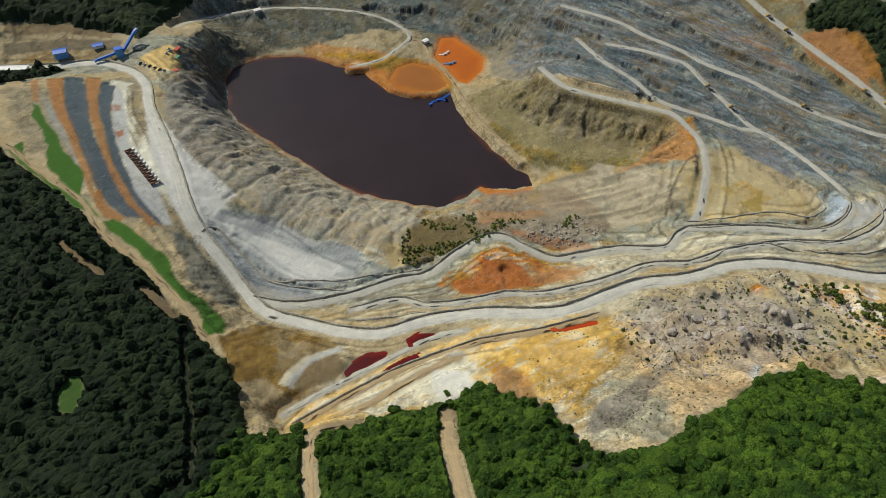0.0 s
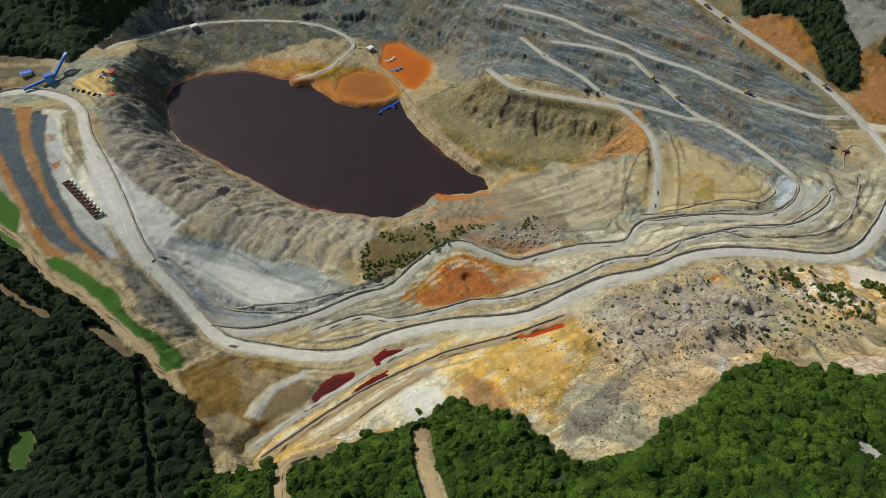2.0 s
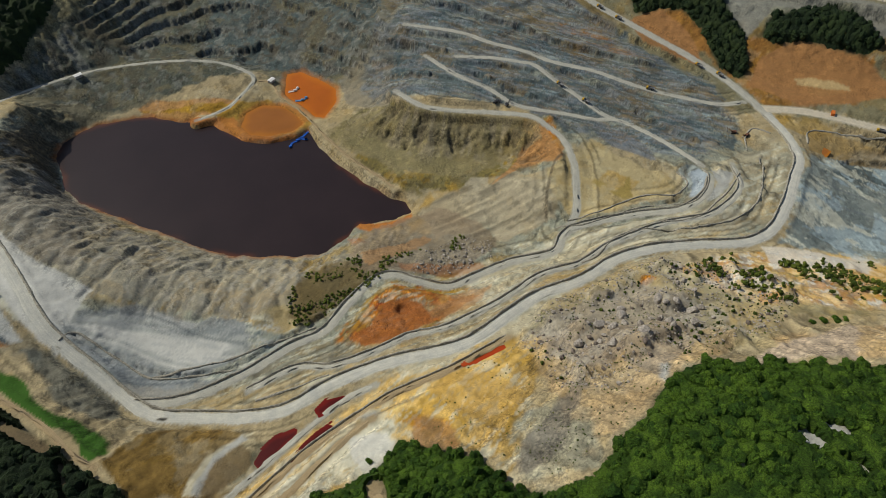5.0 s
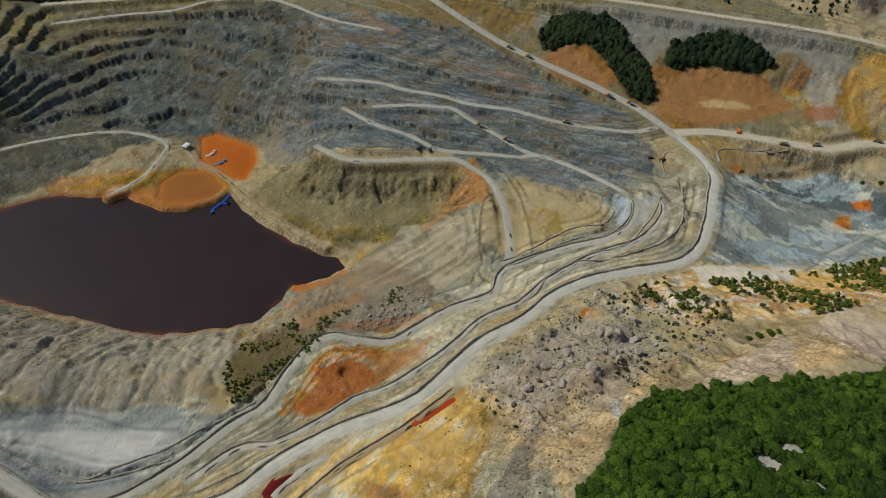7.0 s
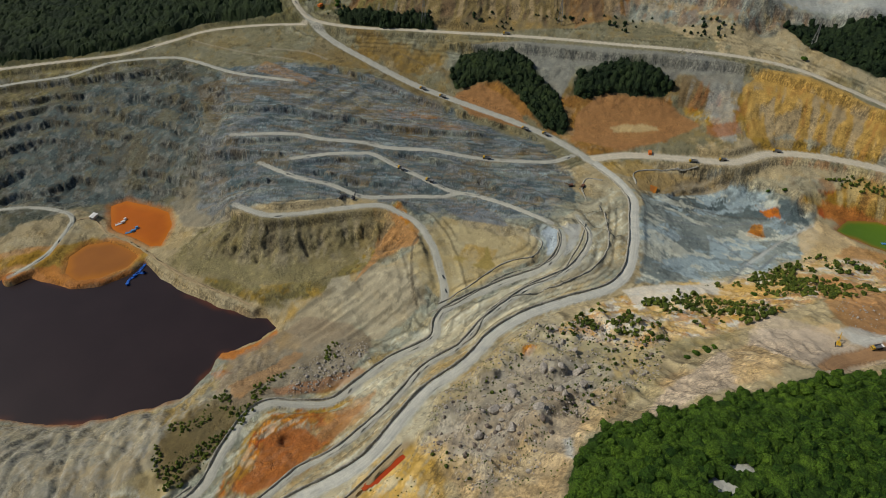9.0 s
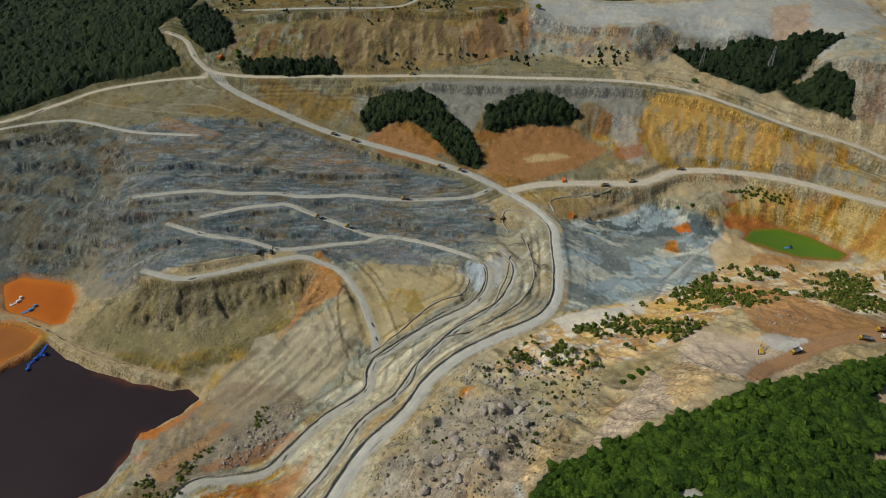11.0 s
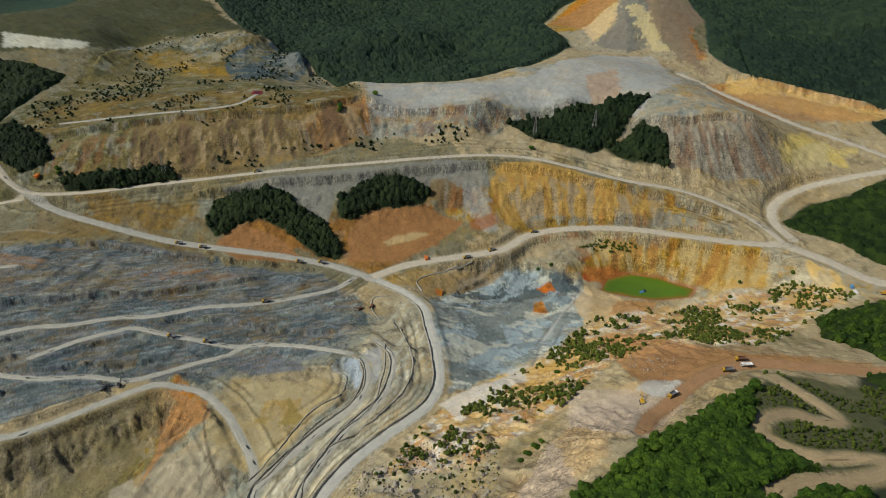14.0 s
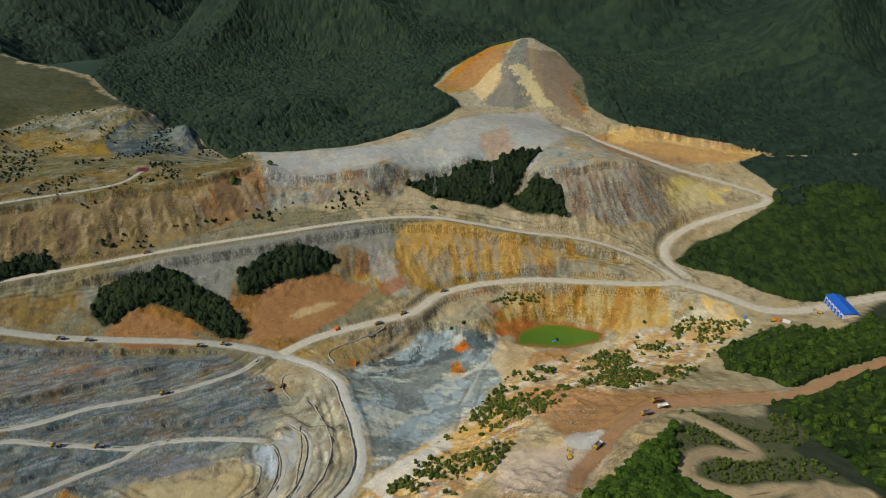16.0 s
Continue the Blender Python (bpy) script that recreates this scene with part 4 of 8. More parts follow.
# patches in the order in which they lie: colour, softness of the border, strength, outline
PATCHES = [
    ("dimgrey", 20, 1, [(-150, 690), (60, 650), (190, 560), (240, 640), (330, 560), (430, 450), (480, 350), (560, 290), (640, 230), (690, 100), (740, 80), (740, 200), (690, 450), (790, 530), (850, 640), (900, 900), (600, 1050), (0, 950)]),
    ("grey", 20, 1, [(-300, 570), (-170, 560), (-90, 300), (300, 240), (380, 215), (480, 280), (300, 420), (150, 350), (-120, 640)]),
    ("slate", 12, .3, [(-290, 540), (-262, 470), (-215, 400), (-130, 330), (-150, 440), (-185, 545)]),
    ("brown", 2.5, 1, [(-264, 562), (-250, 561), (-237, 515), (-219, 470), (-202, 428), (-189, 393), (-177, 360), (-186, 365), (-196, 394), (-216, 445), (-240, 498)]),
    ("rust", 4, .35, [(-264, 562), (-250, 561), (-237, 515), (-219, 470), (-202, 428), (-189, 393), (-177, 360), (-186, 365), (-196, 394), (-216, 445), (-240, 498)]),
    ("slate", 2.5, 1, [(-250, 561), (-229, 552), (-217, 494), (-202, 451), (-180, 410), (-170, 390), (-153, 360), (-165, 362), (-188, 391), (-202, 428), (-219, 470), (-237, 515)]),
    ("brown", 2, 1, [(-228, 552), (-214, 551), (-213, 526), (-196, 458), (-180, 410), (-165, 381), (-140, 347), (-170, 387), (-186, 418), (-201, 459), (-213, 493)]),
    ("slate", 2, 1, [(-212, 539), (-202, 538), (-199, 490), (-185, 443), (-164, 390), (-141, 352), (-165, 381), (-180, 410), (-196, 458), (-209, 509)]),
    ("white", 6, .75, [(-202, 538), (-188, 533), (-181, 484), (-165, 445), (-139, 387), (-122, 347), (-151, 383), (-175, 428), (-194, 489)]),
    ("rust", 3, .8, [(-196, 501), (-189, 500), (-187, 489), (-194, 491)]),
    ("rust", 3, .9, [(-189, 464), (-181, 461), (-178, 448), (-186, 450)]),
    ("slate", 5, .6, [(-136, 337), (-122, 334), (-99, 305), (-88, 278), (-80, 268), (-96, 270), (-123, 306)]),
    ("white", 10, .9, [(-158, 456), (-142, 432), (-113, 386), (-87, 366), (-108, 352), (-120, 351), (-134, 384), (-160, 400), (-180, 430)]),
    ("gravel", 10, .8, [(-130, 640), (-150, 560), (-110, 450), (-60, 380), (0, 330), (40, 345), (70, 378), (0, 412), (-60, 480), (-112, 545)]),
    ("yellowrock", 14, .45, [(-110, 470), (-60, 380), (-10, 345), (40, 345), (60, 375), (-10, 415), (-70, 480)]),
    ("flatgrey", 7, .9, [(-120, 343), (-107, 350), (-85, 365), (-40, 335), (10, 318), (20, 289), (-14, 279), (-69, 293), (-91, 307)]),
    ("white", 5, 1, [(-101, 362), (-79, 353), (-51, 331), (-19, 309), (-3, 304), (-12, 292), (-45, 295), (-61, 308), (-84, 325), (-103, 344)]),
    ("cream", 7, .6, [(1, 343), (41, 372), (41, 312), (21, 298), (1, 306), (-17, 327)]),
    ("cream", 8, .8, [(-90, 200), (-66, 198), (-45, 190), (10, 214), (60, 222), (150, 212), (150, 195), (60, 170), (0, 162), (-74, 156)]),
    ("white", 6, .6, [(-40, 185), (10, 205), (48, 210), (60, 190), (45, 168), (20, 168), (-20, 172)]),
    ("brown", 2, 1, [(-94, 239), (-80, 252), (-54, 252), (-20, 234), (-33, 226), (-53, 213), (-59, 202), (-52, 198), (-27, 196), (-47, 187), (-71, 161), (-85, 194)]),
    ("gravel", 3, .8, [(-90, 200), (-70, 205), (-60, 196), (-50, 188), (-71, 161), (-85, 180)]),
    ("palesand", 1.5, 1, [(-61, 202), (-58, 209), (-46, 221), (-35, 228), (-22, 233), (-14, 228), (-24, 228), (-35, 223), (-43, 217), (-50, 210), (-56, 201)]),
    ("dimgrey", 1.5, 1, [(-48, 201), (-39, 216), (-28, 225), (-21, 214), (-30, 204)]),
    ("ochre", 4, .8, [(50, 275), (77, 298), (100, 306), (120, 300), (150, 275), (124, 252), (105, 246), (85, 246), (65, 258)]),
    ("orange", 3, .8, [(59, 275), (85, 297), (107, 300), (123, 282), (140, 268), (119, 255), (86, 251), (64, 259)]),
    ("rust", 5, .8, [(80, 285), (105, 295), (118, 275), (95, 262)]),
    ("ochre", 8, .5, [(120, 300), (190, 300), (220, 285), (160, 262), (120, 262)]),
    ("olive", 6, .8, [(28, 318), (40, 338), (73, 342), (97, 330), (80, 312), (56, 302), (30, 301)]),
    ("grey", 5, 1, [(118, 308), (140, 332), (176, 334), (192, 316), (182, 298), (148, 296)]),
    ("ochre", 7, .6, [(63, 170), (101, 200), (150, 200), (140, 170), (95, 128), (76, 146)]),
    ("cream", 6, .9, [(68, 210), (121, 214), (152, 200), (125, 170), (91, 138), (79, 155), (75, 182)]),
    ("ochre", 5, .7, [(60, 192), (87, 198), (101, 178), (85, 152), (67, 166)]),
    ("rust", 4, .4, [(62, 188), (80, 190), (82, 170), (68, 172)]),
    ("white", 5, .6, [(-13, 187), (8, 189), (36, 197), (60, 194), (56, 176), (34, 168), (18, 171), (-11, 164)]),
    ("grey", 8, .8, [(150, 205), (200, 220), (262, 215), (290, 160), (220, 130), (190, 142), (160, 150)]),
    ("grey", 5, .5, [(114, 147), (144, 155), (140, 128), (123, 98), (97, 111), (96, 128)]),
    ("pink", 8, .8, [(144, 165), (215, 135), (225, 122), (176, 122), (125, 108), (140, 130)]),
    ("orange", 3, .4, [(62, 605), (40, 590), (25, 598), (-10, 615), (-40, 640), (-20, 648), (40, 615)]),
    ("ochre", 4, .8, [(-45, 640), (-5, 622), (30, 600), (45, 560), (80, 536), (115, 538), (112, 560), (85, 598), (40, 608), (-10, 630)]),
    ("darkrock", 12, 1, [(-150, 690), (-60, 650), (10, 650), (60, 650), (120, 640), (165, 592), (182, 600), (240, 620), (300, 700), (280, 780), (200, 830), (50, 890), (-60, 770)]),
    ("slate", 10, .6, [(40, 700), (165, 600), (230, 640), (280, 720), (200, 800), (80, 800)]),
    ("yellowrock", 12, .6, [(-20, 880), (60, 800), (140, 820), (240, 800), (280, 760), (200, 845), (50, 920)]),
    ("darkrock", 8, .7, [(-150, 690), (-125, 630), (-90, 640), (-20, 640), (60, 670), (-60, 720)]),
    ("bluegrey", 16, 1, [(230, 640), (175, 560), (190, 510), (290, 445), (310, 400), (345, 355), (385, 305), (460, 330), (480, 400), (445, 500), (425, 600), (360, 690), (300, 720)]),
    ("slate", 14, .45, [(240, 590), (210, 520), (290, 450), (380, 400), (400, 420), (330, 520)]),
    ("brown", 12, .5, [(360, 700), (425, 610), (445, 520), (470, 480), (455, 600), (430, 700)]),
    ("yellowrock", 8, 1, [(120, 512), (150, 430), (170, 402), (215, 385), (270, 372), (300, 390), (302, 412), (240, 455), (202, 486), (192, 500), (160, 530)]),
    ("ochre", 6, .45, [(270, 430), (302, 412), (290, 366), (262, 372), (250, 400)]),
    ("orange", 5, .45, [(285, 425), (302, 408), (292, 368), (275, 376)]),
    ("sandgrey", 8, 1, [(284, 354), (244, 312), (207, 330), (160, 345), (160, 385), (193, 385), (223, 390), (263, 374)]),
    ("gravel", 7, .9, [(290, 366), (270, 300), (305, 288), (345, 280), (372, 302), (346, 352), (310, 380)]),
    ("ochre", 5, .5, [(300, 335), (315, 340), (325, 310), (305, 300)]),
    ("bluewhite", 3, .9, [(366, 306), (378, 300), (380, 280), (364, 272), (358, 284)]),
    ("sandgrey", 8, .8, [(395, 300), (480, 300), (470, 270), (400, 222), (300, 228), (230, 245), (300, 270), (380, 280)]),
    ("flatgrey", 10, 1, [(480, 275), (565, 255), (594, 215), (600, 160), (580, 135), (530, 138), (470, 150), (423, 175), (375, 203), (405, 225), (447, 250)]),
    ("slate", 7, .8, [(528, 266), (572, 236), (595, 212), (602, 175), (602, 151), (589, 147), (572, 172), (551, 190), (535, 221), (503, 238), (496, 253)]),
    ("bluewhite", 5, .8, [(496, 207), (525, 172), (519, 154), (478, 159), (468, 182)]),
    ("orange", 2.5, 1, [(575, 197), (584, 184), (572, 168), (567, 182)]),
    ("orange", 2.5, .9, [(546, 190), (555, 181), (532, 171), (526, 182)]),
    ("ochre", 8, .6, [(565, 143), (595, 92), (572, 63), (537, 85), (538, 126)]),
    ("cream", 6, .9, [(421, 177), (445, 146), (481, 125), (537, 85), (515, 73), (436, 113), (402, 127), (364, 142), (350, 190)]),
    ("paleyellow", 8, .8, [(340, 200), (400, 165), (480, 130), (560, 70), (585, 20), (560, -10), (520, 50), (440, 105), (350, 160), (290, 200)]),
    ("olive", 12, .45, [(260, 215), (350, 190), (440, 130), (540, 60), (570, -40), (525, -50), (480, 40), (400, 105), (300, 130), (262, 150)]),
    ("pink", 7, 1, [(226, 122), (275, 120), (320, 108), (372, 90), (400, 70), (390, 45), (345, 58), (300, 78), (250, 95)]),
    ("red", 8, .45, [(446, 85), (480, 42), (500, 0), (470, -40), (455, -6), (431, 30), (397, 53), (396, 80)]),
    ("rust", 6, .5, [(470, 100), (520, 60), (560, 30), (540, 10), (480, 60)]),
    ("rust", 4, 1, [(602, 150), (625, 168), (648, 150), (655, 110), (640, 118), (620, 136)]),
    ("ochre", 9, .9, [(600, 172), (662, 150), (684, 70), (700, -10), (660, -25), (640, 30), (652, 90), (625, 150)]),
    ("sandgrey", 9, .8, [(655, -20), (700, -15), (690, -70), (660, -110), (625, -90), (600, -20), (620, 20)]),
    ("brown", 14, .75, [(440, 640), (480, 540), (500, 440), (520, 390), (590, 300), (620, 330), (560, 420), (510, 530), (460, 690)]),
    ("red", 8, .85, [(470, 500), (500, 440), (505, 390), (500, 350), (560, 312), (600, 300), (630, 345), (590, 390), (540, 420), (510, 520)]),
    ("ochre", 10, .75, [(615, 300), (650, 345), (700, 260), (722, 180), (738, 100), (735, 30), (710, 20), (695, 100), (672, 180), (630, 235)]),
    ("brown", 10, .35, [(650, 330), (690, 260), (700, 180), (670, 190), (640, 260)]),
    ("grey", 12, .7, [(520, 560), (600, 440), (650, 360), (625, 335), (570, 420), (480, 560)]),
    ("olive", 14, .8, [(450, 850), (440, 740), (520, 640), (600, 540), (690, 460), (760, 500), (740, 640), (640, 880)]),
    ("yellowrock", 10, .8, [(456, 735), (505, 640), (590, 540), (640, 492), (680, 500), (600, 600), (520, 730)]),
    ("brown", 10, .6, [(480, 840), (500, 770), (570, 690), (650, 531), (730, 480), (770, 520), (700, 640), (600, 820)]),
    ("rust", 8, .5, [(640, 530), (705, 500), (742, 480), (725, 462), (690, 450), (640, 492)]),
    ("sandgrey", 12, 1, [(690, 440), (735, 470), (790, 520), (809, 433), (841, 373), (899, 330), (960, 270), (1060, 260), (1080, 180), (1040, 100), (960, 60), (866, 10), (820, -10), (780, 40), (780, 100), (820, 170), (812, 260), (762, 318)]),
    ("sandgrey", 10, .6, [(735, 460), (790, 510), (900, 325), (1000, 250), (1020, 160), (950, 120), (880, 200), (800, 330)]),
    ("bluegrey", 9, .55, [(700, 440), (735, 465), (775, 340), (830, 245), (815, 255), (760, 320)]),
    ("rust", 9, .35, [(745, 400), (790, 320), (830, 240), (812, 258), (760, 330)]),
    ("orange", 8, .45, [(860, 230), (905, 240), (900, 180), (860, 180)]),
    ("ochre", 9, .6, [(775, 110), (815, 110), (840, 50), (800, 0), (780, 40)]),
    ("paleyellow", 7, .7, [(880, -10), (930, -40), (920, -100), (880, -70), (850, -20)]),
    ("orange", 9, .45, [(1020, 100), (1060, 30), (1060, -80), (1040, -170), (1000, -110), (995, 0)]),
    ("cream", 8, .6, [(1005, 40), (1030, -20), (1020, -130), (1000, -110), (990, 0)]),
    ("sandgrey", 8, 1, [(1090, 300), (1183, 372), (1400, 345), (1430, 236), (1354, 175), (1260, 105), (1135, 100), (1080, 180)]),
    ("ochre", 6, .9, [(1150, 340), (1183, 372), (1400, 345), (1425, 262), (1300, 266), (1190, 280)]),
    ("orange", 6, .5, [(1183, 368), (1400, 340), (1420, 290), (1290, 310), (1200, 330)]),
    ("paleyellow", 5, .6, [(1130, 270), (1190, 300), (1290, 290), (1290, 268), (1180, 262)]),
    ("bluegrey", 5, .6, [(1090, 215), (1300, 262), (1400, 250), (1380, 236), (1120, 190)]),
    ("paleyellow", 4, .5, [(1130, 187), (1330, 225), (1340, 212), (1150, 172)]),
    ("olive", 8, .7, [(1110, 165), (1330, 200), (1354, 178), (1260, 108), (1135, 102)]),
    ("rust", 5, .5, [(1090, 120), (1250, 170), (1260, 150), (1110, 100)]),
    # scrub on the far hill, cloud shade included in its dark tones
    ("scrub", 20, 1, [(700, 930), (840, 900), (900, 765), (1001, 957), (1050, 1190), (684, 1200), (600, 1051)]),
    ("olive", 20, .6, [(740, 640), (640, 880), (700, 930), (840, 900), (890, 770), (860, 650)]),
    ("grey", 14, .7, [(786, 929), (831, 885), (880, 790), (860, 780), (800, 860), (750, 920)]),
    # slag heap's southern face: dark scree, its shade painted in with slate
    ("slate", 8, .8, [(885, 765), (870, 650), (815, 640), (800, 680), (850, 740)]),
    ("white", 8, .9, [(640, 1020), (700, 930), (720, 950), (670, 1060)]),
    ("grey", 4, .9, [(806, 852), (855, 862), (885, 775), (863, 756), (808, 772), (760, 764), (750, 800)]),
    ("ochre", 5, .35, [(799, 793), (880, 765), (890, 745), (870, 742), (805, 761), (746, 688), (725, 773), (736, 824)]),
    # southern scree again, slate carrying its shade
    ("slate", 4, 1, [(802, 767), (896, 745), (866, 650), (791, 630), (750, 705)]),
    ("grey", 3, .9, [(735, 478), (742, 470), (727, 460), (775, 331), (829, 238), (828, 189), (814, 160), (800, 160), (812, 262), (762, 318), (714, 390), (690, 445)]),
    ("gravel", 4, .9, [(814, 124), (849, 62), (866, 25), (872, -12), (820, -14), (785, 39), (775, 93), (795, 140)]),
    ("cream", 4, .7, [(1058, 60), (1056, 0), (1050, -80), (1042, -160), (1012, -130), (1000, -20), (1010, 60)]),
    ("brown", 12, .7, [(-400, 640), (-310, 605), (-200, 600), (-200, 585), (-400, 590)]),
    ("olive", 16, .6, [(40, 925), (124, 890), (231, 838), (333, 822), (427, 740), (434, 850), (200, 1000), (0, 1000)]),
    ("cream", 4, .8, [(-191, 579), (-155, 594), (-143, 575), (-145, 552), (-165, 551)]),
    ("bankgrey", 8, .8, [(-147, 482), (-107, 495), (-73, 461), (-32, 413), (3, 370), (39, 364), (22, 299), (-10, 320), (-50, 349), (-86, 382), (-120, 412), (-144, 447)]),
    ("tanlobe", 8, .8, [(-19, 356), (12, 370), (43, 355), (39, 312), (21, 298), (-2, 313)]),
    ("umber", 8, .9, [(-160, 537), (-144, 601), (-118, 624), (-112, 533), (-138, 505)]),
    ("ochre", 5, .5, [(40, 366), (97, 384), (154, 378), (181, 401), (176, 377), (124, 355), (54, 341)]),
    ("bankgrey", 6, .6, [(60, 362), (120, 378), (150, 372), (124, 350), (70, 345)]),
    ("fan", 6, 1, [(155, 384), (218, 395), (263, 363), (245, 311), (197, 315), (199, 343), (158, 368)]),
    ("orange", 3, .6, [(304, 411), (297, 374), (284, 366), (272, 376), (284, 398)]),
    ("tanlobe", 6, 1, [(268, 358), (326, 375), (348, 315), (352, 288), (254, 299)]),
    ("ochre", 3, .5, [(300, 330), (318, 338), (330, 312), (312, 304)]),
    ("palesand", 6, .9, [(153, 298), (240, 287), (342, 263), (374, 240), (359, 224), (302, 243), (218, 248), (149, 246)]),
    ("bluegrey", 6, .5, [(-13, 289), (44, 279), (63, 291), (56, 246), (16, 255), (-22, 270)]),
    ("palesand", 5, .8, [(82, 235), (127, 221), (166, 231), (208, 234), (210, 228), (162, 214), (141, 208), (104, 207), (68, 210)]),
    ("fan", 7, .6, [(176, 215), (235, 217), (290, 217), (264, 173), (215, 150), (200, 188), (158, 186)]),
    ("tanlobe", 7, .9, [(264, 151), (298, 156), (232, 105), (228, 119), (216, 128)]),
    ("tanlobe", 4, .55, [(150, 205), (180, 222), (262, 220), (310, 195), (330, 150), (262, 125), (215, 128), (190, 140), (160, 130), (140, 150)]),
    ("pink", 4, .75, [(125, 130), (140, 165), (150, 200), (190, 185), (240, 140), (226, 122), (176, 121), (135, 108)]),
    ("cream", 4, .6, [(68, 215), (140, 214), (152, 200), (130, 165), (100, 160), (75, 182)]),
    ("grey", 2, .3, [(114, 147), (135, 152), (138, 128), (123, 98), (97, 111), (100, 128)]),
    ("brown", 10, .5, [(376, 643), (423, 559), (445, 454), (474, 355), (441, 371), (420, 413), (375, 501), (351, 566), (327, 636)]),
    ("orange", 6, .3, [(395, 560), (425, 520), (440, 460), (420, 470), (390, 530)]),
    ("ochre", 6, .6, [(492, 326), (512, 290), (540, 285), (530, 305), (505, 330)]),
    ("grey", 6, .5, [(605, 218), (648, 148), (605, 173), (553, 239)]),
    ("orange", 3, .9, [(628, 312), (642, 318), (660, 300), (645, 292)]),
    ("brown", 5, .8, [(618, 345), (632, 365), (650, 360), (655, 335), (635, 325)]),
    ("paleyellow", 5, .8, [(548, 345), (565, 352), (585, 335), (575, 322), (555, 330)]),
    ("orange", 3, .8, [(238, 205), (244, 208), (246, 200), (240, 198)]),
    ("paleyellow", 6, .7, [(919, 473), (965, 490), (975, 478), (940, 462)]),
    # more slate for the shaded scree of the slag heap
    ("slate", 8, .7, [(804, 723), (914, 707), (833, 644), (770, 640)]),
    ("ochre", 10, .5, [(754, 895), (791, 834), (769, 725), (719, 771)]),
    ("cream", 3, .9, [(684, -49), (675, -81), (617, -83), (623, -70)]),
    ("paleyellow", 6, .8, [(870, -30), (920, -25), (917, -72), (888, -92)]),
    ("ochre", 6, .5, [(802, 134), (812, 100), (790, 40), (778, 60), (785, 110)]),
    ("grass", 1.2, 1, [(-265, 516), (-257, 508), (-245, 484), (-227, 450), (-215, 427), (-207, 411), (-202, 384), (-210, 387), (-217, 401), (-230, 419), (-236, 427), (-238, 451), (-250, 477), (-260, 500)]),
    ("grass", 1.2, 1, [(-266, 448), (-258, 458), (-250, 436), (-238, 421), (-222, 402), (-198, 379), (-183, 355), (-196, 367), (-216, 388), (-236, 411), (-253, 430)]),
    ("grass", 1.2, 1, [(-182, 351), (-176, 355), (-165, 351), (-154, 336), (-137, 316), (-120, 289), (-106, 269), (-93, 250), (-93, 243), (-102, 240), (-112, 262), (-130, 289), (-149, 314), (-166, 334), (-177, 343)]),
]
C = np.empty(X.shape + (3,))
C[:] = PALETTE["gravel"]
warp = 0.5 * fine + rough
# how broken the surface is: smooth tipped fines to blocky rock
BROKEN = {"orange": 0.9, "rust": 0.9, "ochre": 0.7, "flatgrey": 0.5, "white": 0.2, "palesand": 0.22, "fan": 0.45, "tanlobe": 0.35, "cream": 0.3, "bluewhite": 0.25, "sandgrey": 0.4, "pink": 0.4, "bluegrey": 0.75, "darkrock": 1.0, "slate": 0.8, "grey": 0.8, "bankgrey": 0.8,
          "yellowrock": 0.9, "paleyellow": 0.45, "gravel": 0.6, "brown": 0.6, "grass": 0.3}
G = np.full(X.shape, 0.6)
# how readily it takes the stains of its neighbours
STAINED = {"bluegrey": 0.35, "slate": 0.3, "darkrock": 0.35, "flatgrey": 0.3, "olive": 0.35, "scrub": 0.3, "yellowrock": 0.6, "white": 0.5, "fan": 0.5, "palesand": 0.6}
H = np.ones(X.shape)


def lay_patches(names, strength_of):
    for name, soft, strength, poly in PATCHES:
        if (name in names) != strength_of:
            continue
        p = np.array(poly, float)
        i0, i1 = np.searchsorted(GX, (p[:, 0].min() - 3 * soft, p[:, 0].max() + 3 * soft))
        j0, j1 = np.searchsorted(GY, (p[:, 1].min() - 3 * soft, p[:, 1].max() + 3 * soft))
        box = np.s_[j0:j1, i0:i1]
        w = strength * smooth(soft * 0.2 + 0.5, -soft * 0.2 - 0.5, outline_distance(WX[box], WY[box], poly) + soft * 1.1 * warp[box])
        C[box] += (np.array(PALETTE[name]) - C[box]) * w[..., None]
        G[box] += (BROKEN.get(name, 0.6) - G[box]) * w
        H[box] += (STAINED.get(name, 1.0) - H[box]) * w


lay_patches(("grass",), False)
# weathering: paler and darker bands down the faces, ochre seepage, dust by the roads
def crisp(size, seed, lo, hi, octaves=5):
    return smooth(0.5 * (lo + hi) - 0.03, 0.5 * (lo + hi) + 0.03, fbm(X + 6 * ux * rough, Y + 6 * uy * rough, size, octaves, seed, 0.6) + 0.10 * streak * smooth(0.05, 0.4, slope))


near_mine = smooth(950, 700, far)[..., None]


def mottle(poly, tone, size, seed, lo, hi, amount, drawn=1.0, turn=0.0):
    """Drawn-out blotches of another rock inside an outline."""
    box = stretch_of(poly, 10)
    x, y = X[box], Y[box]
    c, s = math.cos(radians(turn)), math.sin(radians(turn))
    a, b = x * c + y * s, (y * c - x * s) * drawn
    f = fbm(a + 0.5 * size * fbm(x, y, size, 3, seed + 5), b + 0.5 * size * fbm(x, y, size, 3, seed + 6), size, 5, seed, 0.6)
    w = amount * smooth(0.5 * (lo + hi) - 0.025, 0.5 * (lo + hi) + 0.025, f) * smooth(4, -4, outline_distance(WX[box], WY[box], poly) + 3 * warp[box])
    C[box] += (np.array(PALETTE[tone]) - C[box]) * w[..., None]


